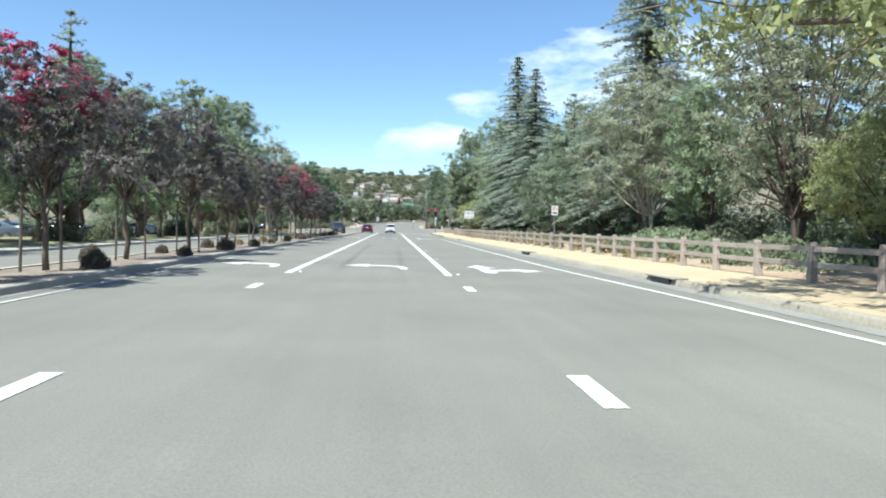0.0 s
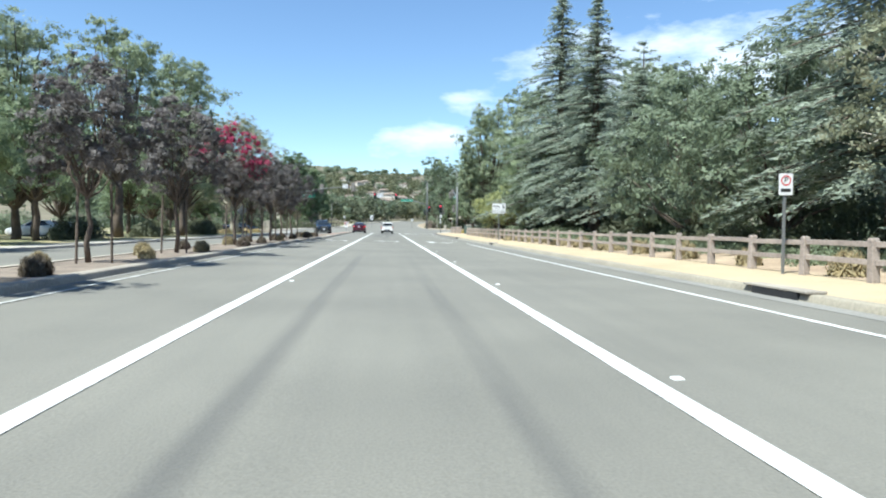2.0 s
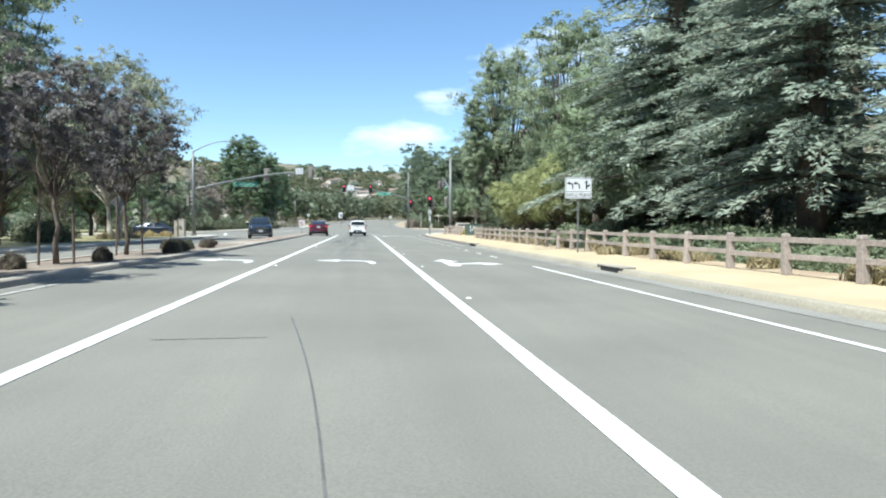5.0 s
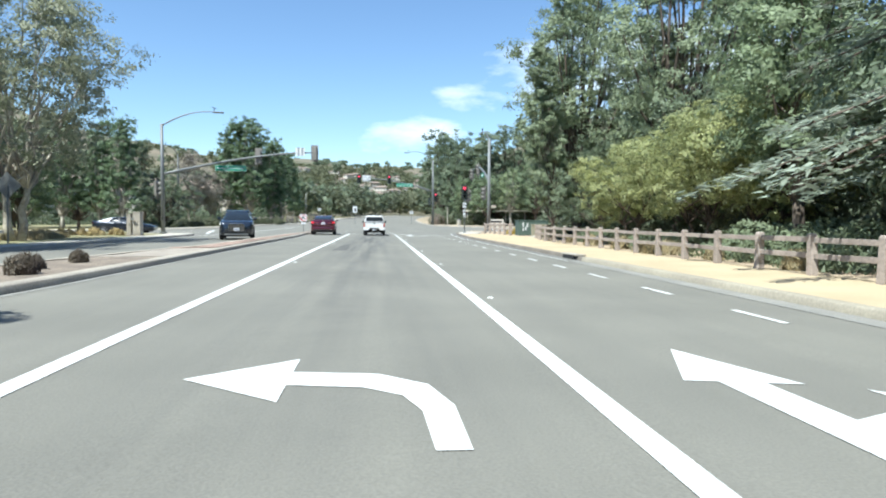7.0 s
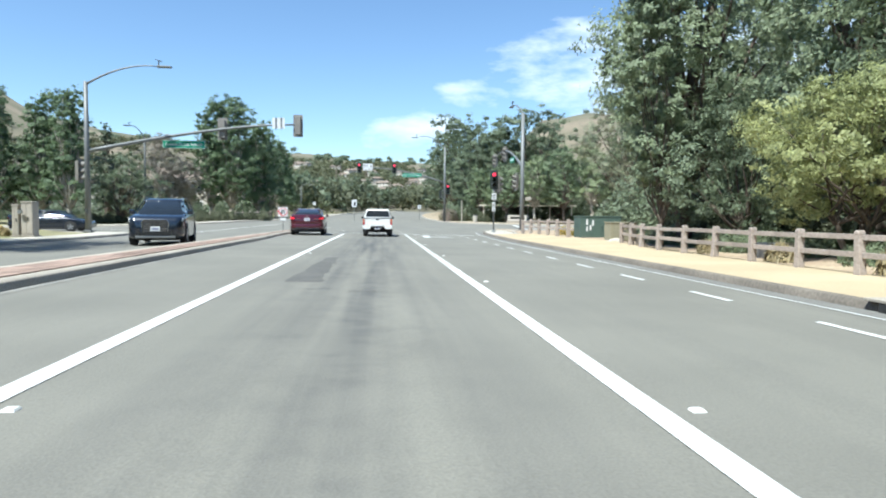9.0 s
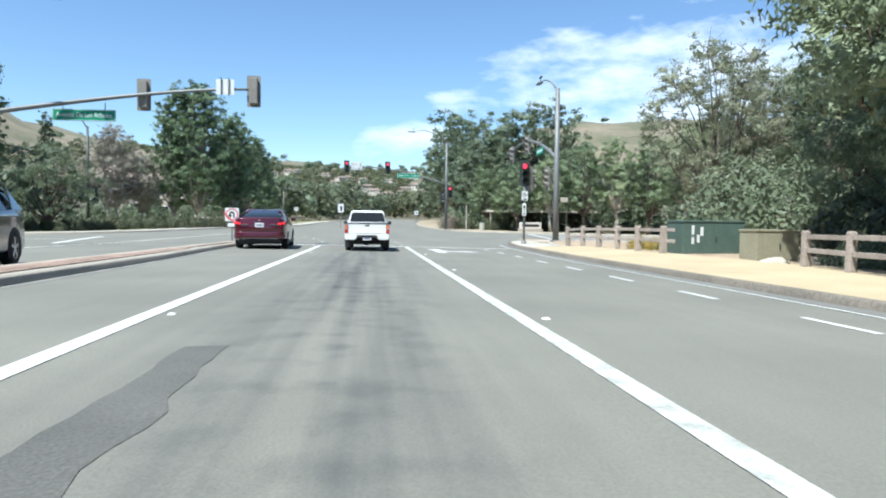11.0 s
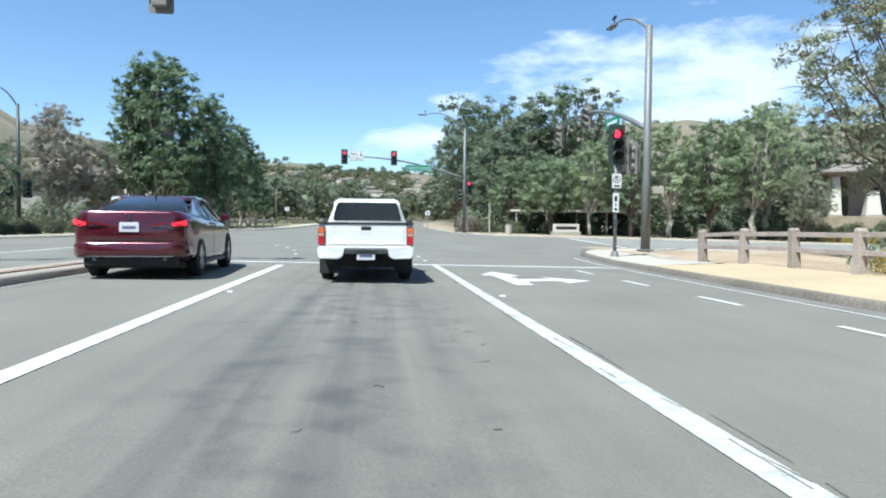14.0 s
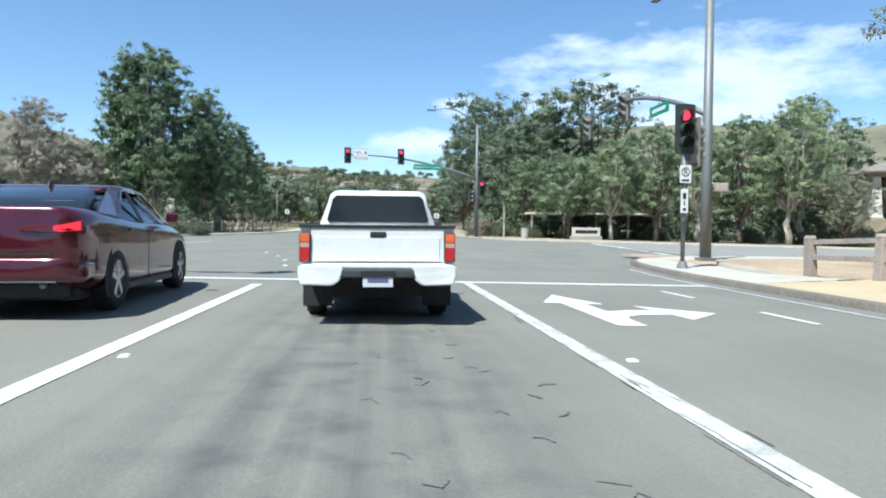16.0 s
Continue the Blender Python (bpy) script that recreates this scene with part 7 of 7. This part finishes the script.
for x, y in ((10.7, 104.6), (11.4, 105.3), (12.1, 104.2), (10.6, 105.9), (11.3, 103.9)):
    put(flower, x, y, 0.75, "yellow flowers behind the corner fence")
for x, y in ((39.5, 146.4), (41.0, 146.0), (42.8, 145.4), (44.6, 144.8)):
    put(flower, x, y, 1.0, "yellow flowers below the pavilion")
for x, y in ((-16.9, 92.6), (-18.0, 94.6), (-16.8, 90.8)):
    put(weed, x, y, 1.0, "dry grass at the corner")
for x, y, k in ((-18.5, 84, 1.4), (-17.2, 82, 1.2), (-20.5, 90, 1.5), (-17, 66, 1.2), (-18, 58, 1.3), (-17, 36, 1.2), (-17.5, 24, 1.3), (-18.5, 46, 1.4), (-17.2, 14, 1.3), (-19, 74, 1.4)):
    put(rng.choice(olive), x, y, k, "shrubs on the lawn")
for i in range(15):
    f = i / 14
    x, y = -27 + 8.5 * f + 3.0 * max(0, f - 0.6), 127.5 + 14 * f * f
    put(hedge[i % 2], x - 1.6, y + 1.2, 1.35, "clipped shrubs across the crossing")
for i in range(13):
    f = i / 12
    put(hedge[i % 2], -21.8 + 6.6 * f, 131.2 + 17.5 * f, 1.15, "clipped shrubs across the crossing")
for i in range(12):
    put(olive[i % 2], -30 + i * 1.5, 137 + i * 1.1, 1.0, "hedge across the crossing")
put(pink, 8.6 + 0.9, 152.2 + 5, 1.0)
for x, y in ((11.5, 158), (14, 156), (17.5, 155), (21, 155), (25, 154.5), (29, 153), (33, 152.5), (37, 150)):
    put(olive[0], x, y, 1.3, "shrubs across the crossing")
for x, y, k in ((40.2, 148.0, 1.5), (42.6, 147.4, 1.6), (45.0, 146.6, 1.5), (47.4, 145.6, 1.6), (50, 144.6, 1.6), (38.5, 149.5, 1.4), (43.4, 148.9, 1.7), (46.2, 147.8, 1.7), (49.0, 146.8, 1.7)):
    put(olive[1], x, y, k, "shrubs on the bank below the pavilion")
SIZE = (7.5, 6.0, 3.6)
# Thickets are added dark backdrops; the right one stands in for deep shade.
undergrowth("thicket_right", "dense undergrowth added to stand in for deep shade behind the fence", 14, [(19.5 + 2.0 * math.sin(i * 1.7), 6 + i * 4.9, rng.uniform(0.9, 1.25)) for i in range(22)], SIZE, 6500, 0.20, LEAF_OAK)
undergrowth("dry_grass", "tufts of yellow straw-dry grass on the corner verge", 23, [(-15.6 - 0.5 * i, 99.4 + 0.12 * i + 0.5 * math.sin(i * 1.9), 0.9 + 0.25 * math.sin(i * 2.7)) for i in range(9)], (0.75, 0.6, 0.5), 520, 0.20, STRAW)
undergrowth("thicket_left", "dark undergrowth beneath the trees behind the lawn", 15, [(-34 + 2.0 * math.sin(i * 2.1), 6 + i * 9.8, rng.uniform(0.5, 0.75)) for i in range(11)], SIZE, 2600, 0.36, LEAF_OAK)
undergrowth("thicket_far", "dark undergrowth beneath the trees across the crossing", 16, [(12.5 + i * 4.2, 163 - i * 0.7, 1.0) for i in range(11)] + [(-17.5 - i * 4.2, 165 - i * 1.9, 0.9) for i in range(11)], SIZE, 2600, 0.36, LEAF_OAK)
for o in LOW:
    bpy.data.objects.remove(o)


# ---- buildings ----
def house(name, label, w, d, h, pitch, group=""):
    """A tiled-roof house: walls with windows and a door, hipped roof, chimney."""
    b = thing(name, label, "house", group, 0, 0, 0)
    part("wall", box(0, 0, -1.5, w, d, h + 1.5, 0.02), STUCCO, b)
    r = bmesh.new()
    e = 0.6
    lo = [r.verts.new((sx * (w / 2 + e), sy * (d / 2 + e), h)) for sx, sy in ((-1, -1), (1, -1), (1, 1), (-1, 1))]
    lo2 = [r.verts.new((v.co.x, v.co.y, h - 0.18)) for v in lo]
    a, c = r.verts.new((-(w / 2 - d * 0.35), 0, h + pitch)), r.verts.new((w / 2 - d * 0.35, 0, h + pitch))
    for f in ((lo[0], lo[1], c, a), (lo[2], lo[3], a, c), (lo[1], lo[2], c), (lo[3], lo[0], a)):
        r.faces.new(f)
    for i in range(4):
        r.faces.new((lo2[i], lo2[(i + 1) % 4], lo[(i + 1) % 4], lo[i]))
    r.faces.new(lo2[::-1])
    roof = part("roof", r, ROOF_TILE, b)
    part("chimney", box(w * 0.2, 0.5, h, 0.7, 0.6, pitch + 0.5), STUCCO, roof)
    n = max(2, int(w / 3.2))
    for lvl in range(max(1, int(h / 2.7))):
        for i in range(n):
            x = -w / 2 + w * (i + 0.5) / n
            win = part("window", box(x, -d / 2 - 0.02, 0.9 + lvl * 2.7, 1.5, 0.08, 1.2, 0.01), SIGN_WHITE, b)
            part("pane", box(x, -d / 2 - 0.05, 0.98 + lvl * 2.7, 1.34, 0.05, 1.04), WINDOW_DARK, win)
    part("door", box(w * 0.32, -d / 2 - 0.03, 0, 1.0, 0.08, 2.05, 0.01), WOOD, b)
    return b


h1 = house("house", "cream stucco house with a brown tiled roof", 11, 8, 5.4, 1.8)
h2 = house("house", "pale stucco house with a brown tiled roof", 13, 9, 5.6, 1.9)
rng = random.Random(9)
for a, r, turn in HOUSES:
    x, y = math.sin(radians(a)) * r, 60 + math.cos(radians(a)) * r
    tagged(copy_thing(rng.choice((h1, h2)), pose(x, y, hill(x, y) + 1.4, 0, 0, turn)), group="hillside houses")
for x, y, k in ((-34, 168, 20), (-26.5, 176, -10), (-48, 160, 30), (-44, 190, 0), (26, 186, 10), (44, 178, -20)):
    tagged(copy_thing(h1, pose(x, y, gz(x, y) + 0.4, 0, 0, k)), group="houses behind the trees")
for o in (h1, h2):
    for k in (*o.children_recursive, o):
        bpy.data.objects.remove(k)



def pavilion(x, y, z, turn):
    """A low building on a terrace: battered pillars at the corner, set-back wall, stepped shingle roof."""
    b = thing("pavilion", "tan stucco pavilion with battered pillars and a shingle roof", "building", "", x, y, z, turn)
    part("terrace", box(8.5, 5, -3.2, 18.5, 12, 3.2, 0.05), DIRT, b)
    part("wall", box(9.6, 6.4, 0, 15.2, 8, 3.75, 0.02), TAN_STUCCO, b)
    for px, py, w, h in ((0.35, 0.2, 0.95, 3.7), (0.35, 2.2, 0.95, 3.7), (3.4, 0.3, 1.35, 2.35), (7.6, 0.3, 0.95, 3.7), (12.0, 0.3, 0.95, 3.7), (16.6, 0.3, 0.95, 3.7)):
        p = part("pillar", box(px, py, 0, w, w, h, 0.02, taper=0.62), STUCCO, b)
        part("pillar_foot", box(px, py, 0, w + 0.16, w + 0.16, 0.16, 0.02), CONCRETE, p)
    for px in (5.4, 9.8, 14.2):
        win = part("window", box(px, 2.36, 0.25, 2.7, 0.1, 2.6, 0.01), BLACK_TRIM, b)
        part("pane", box(px, 2.30, 0.33, 2.5, 0.05, 2.44), WINDOW_DARK, win)
    part("beam", box(8.5, 0.3, 3.7, 17.6, 0.4, 0.3, 0.02), TAN_STUCCO, b)
    roof = part("roof", box(8.5, 5.2, 3.98, 19.2, 12.2, 0.16, 0.02), TAN_STUCCO, b, "pale fascia board")
    courses = 11
    for i in range(courses):
        e = 0.52 * i
        bm = bmesh.new()
        lo = [bm.verts.new((8.5 + sx * (9.7 - e), 5.2 + sy * (6.2 - e), 4.12 + 0.20 * i)) for sx, sy in ((-1, -1), (1, -1), (1, 1), (-1, 1))]
        up = [bm.verts.new((8.5 + sx * (9.64 - e), 5.2 + sy * (6.14 - e), 4.17 + 0.20 * i)) for sx, sy in ((-1, -1), (1, -1), (1, 1), (-1, 1))]
        top = [bm.verts.new((8.5 + sx * (9.1 - e), 5.2 + sy * max(0.05, 5.6 - e), 4.35 + 0.20 * i)) for sx, sy in ((-1, -1), (1, -1), (1, 1), (-1, 1))]
        for p, q in ((lo, up), (up, top)):
            for k in range(4):
                bm.faces.new((p[k], p[(k + 1) % 4], q[(k + 1) % 4], q[k]))
        bm.faces.new(top)
        bm.faces.new(lo[::-1])
        part("shingle_course", bm, SHINGLE, roof)
    return b


pavilion(43.2, 151.0, 2.35, -24)
c = thing("carport", "long open carport with a thin pale roof", "carport", "", 20, 157.5, gz(20, 157.5) + 0.15)
part("roof", box(0, 0, 2.15, 13, 4.5, 0.18, 0.02), STUCCO, c)
for i in range(5):
    part("post", box(-6 + 3 * i, -1.9, 0, 0.14, 0.14, 2.2), STUCCO, c)
c = thing("monument_sign", "low pale monument sign with dark lettering", "sign", "", 17.6, 151.2, gz(17.6, 151) + 0.15)
part("panel", box(0, 0, 0.25, 2.4, 0.25, 0.75, 0.03), STUCCO, c)
part("lettering_bar", box(0, -0.13, 0.5, 1.9, 0.01, 0.28), SIGN_BLACK, c, "unreadable dark lettering")
part("plinth", box(0, 0, -0.1, 2.7, 0.4, 0.4, 0.03), CONCRETE, c)
c = thing("litter_bin", "pale concrete litter bin by the far kerb", "litter bin", "", 12.0, 149.6, gz(12, 149.6) + KERB)
part("body", tube([(0, 0, 0), (0, 0, 0.85)], [0.27, 0.3], 14), SIDEWALK, c)
part("lid", tube([(0, 0, 0.85), (0, 0, 0.95)], [0.31, 0.2], 14), DARK_STEEL, c)
c = thing("utility_post", "bare pale timber post by the far kerb", "post", "", 10.4, 150.2, gz(10.4, 150.2) + 0.1)
part("post", tube([(0, 0, 0), (0, 0, 2.7)], 0.07, 8), PALE_BARK, c)


def rail_fence(a, b, n, label):
    f = thing("rail_fence", label, "fence", "far fences", 0, 0, 0)
    pts = [(a[0] + (b[0] - a[0]) * i / n, a[1] + (b[1] - a[1]) * i / n) for i in range(n + 1)]
    for x, y in pts:
        part("post", box(x, y, gz(x, y) + 0.05, 0.14, 0.14, 1.15, 0.01), WOOD, f)
    for (x0, y0), (x1, y1) in zip(pts, pts[1:]):
        for h in (0.35, 0.68, 1.0):
            part("rail", tube([(x0, y0, gz(x0, y0) + h), (x1, y1, gz(x1, y1) + h)], 0.05, 6), WOOD, f)


rail_fence((-16.2, 146.5), (-13.4, 153.5), 5, "brown three-rail fence behind the far kerb")
rail_fence((-13.0, 155.0), (-10.2, 163.0), 5, "brown three-rail fence behind the far kerb")

# stakes that hold the young median trees
def stakes():
    bm = tube([(0, 0, 0), (0, 0, 1.75)], 0.028, 6)
    ob = finish("tree_stake", bm, BARK)
    me = ob.data
    bpy.data.objects.remove(ob)
    for i, (y, _) in enumerate(MYRTLES):
        for s in (-1, 1):
            o = new("tree_stake", me)
            x = -6.25 + 0.33 * s
            o.matrix_world = pose(x, y + 0.1 * s, gz(x, y) + KERB - 0.05, 2.0 * s, 1.0)
            tagged(o, "thin round timber stake beside a young tree", "stake", "tree stakes on the median")


stakes()

# brick pavers on the narrow median
def pavers():
    owner = bpy.data.objects["median_paving"]
    bm = box(0, 0, 0, 0.19, 0.60, 0.03, 0.006)
    ob = finish("brick", bm, BRICK)
    me = ob.data
    bpy.data.objects.remove(ob)
    n = 0
    y = 79.2
    while y < 110.6 and n < 300:
        x0, x1 = median_x(MEDIAN_BACK, y) + 0.33, median_x(MEDIAN_FRONT, y) - 0.33
        k = max(1, int((x1 - x0) / 0.2))
        for i in range(k):
            x = x0 + (x1 - x0) * (i + 0.5) / k
            o = new("brick", me)
            o.parent = owner
            o.matrix_world = pose(x, y, gz(x, y) + KERB - 0.018)
            n += 1
        y += 0.615


pavers()
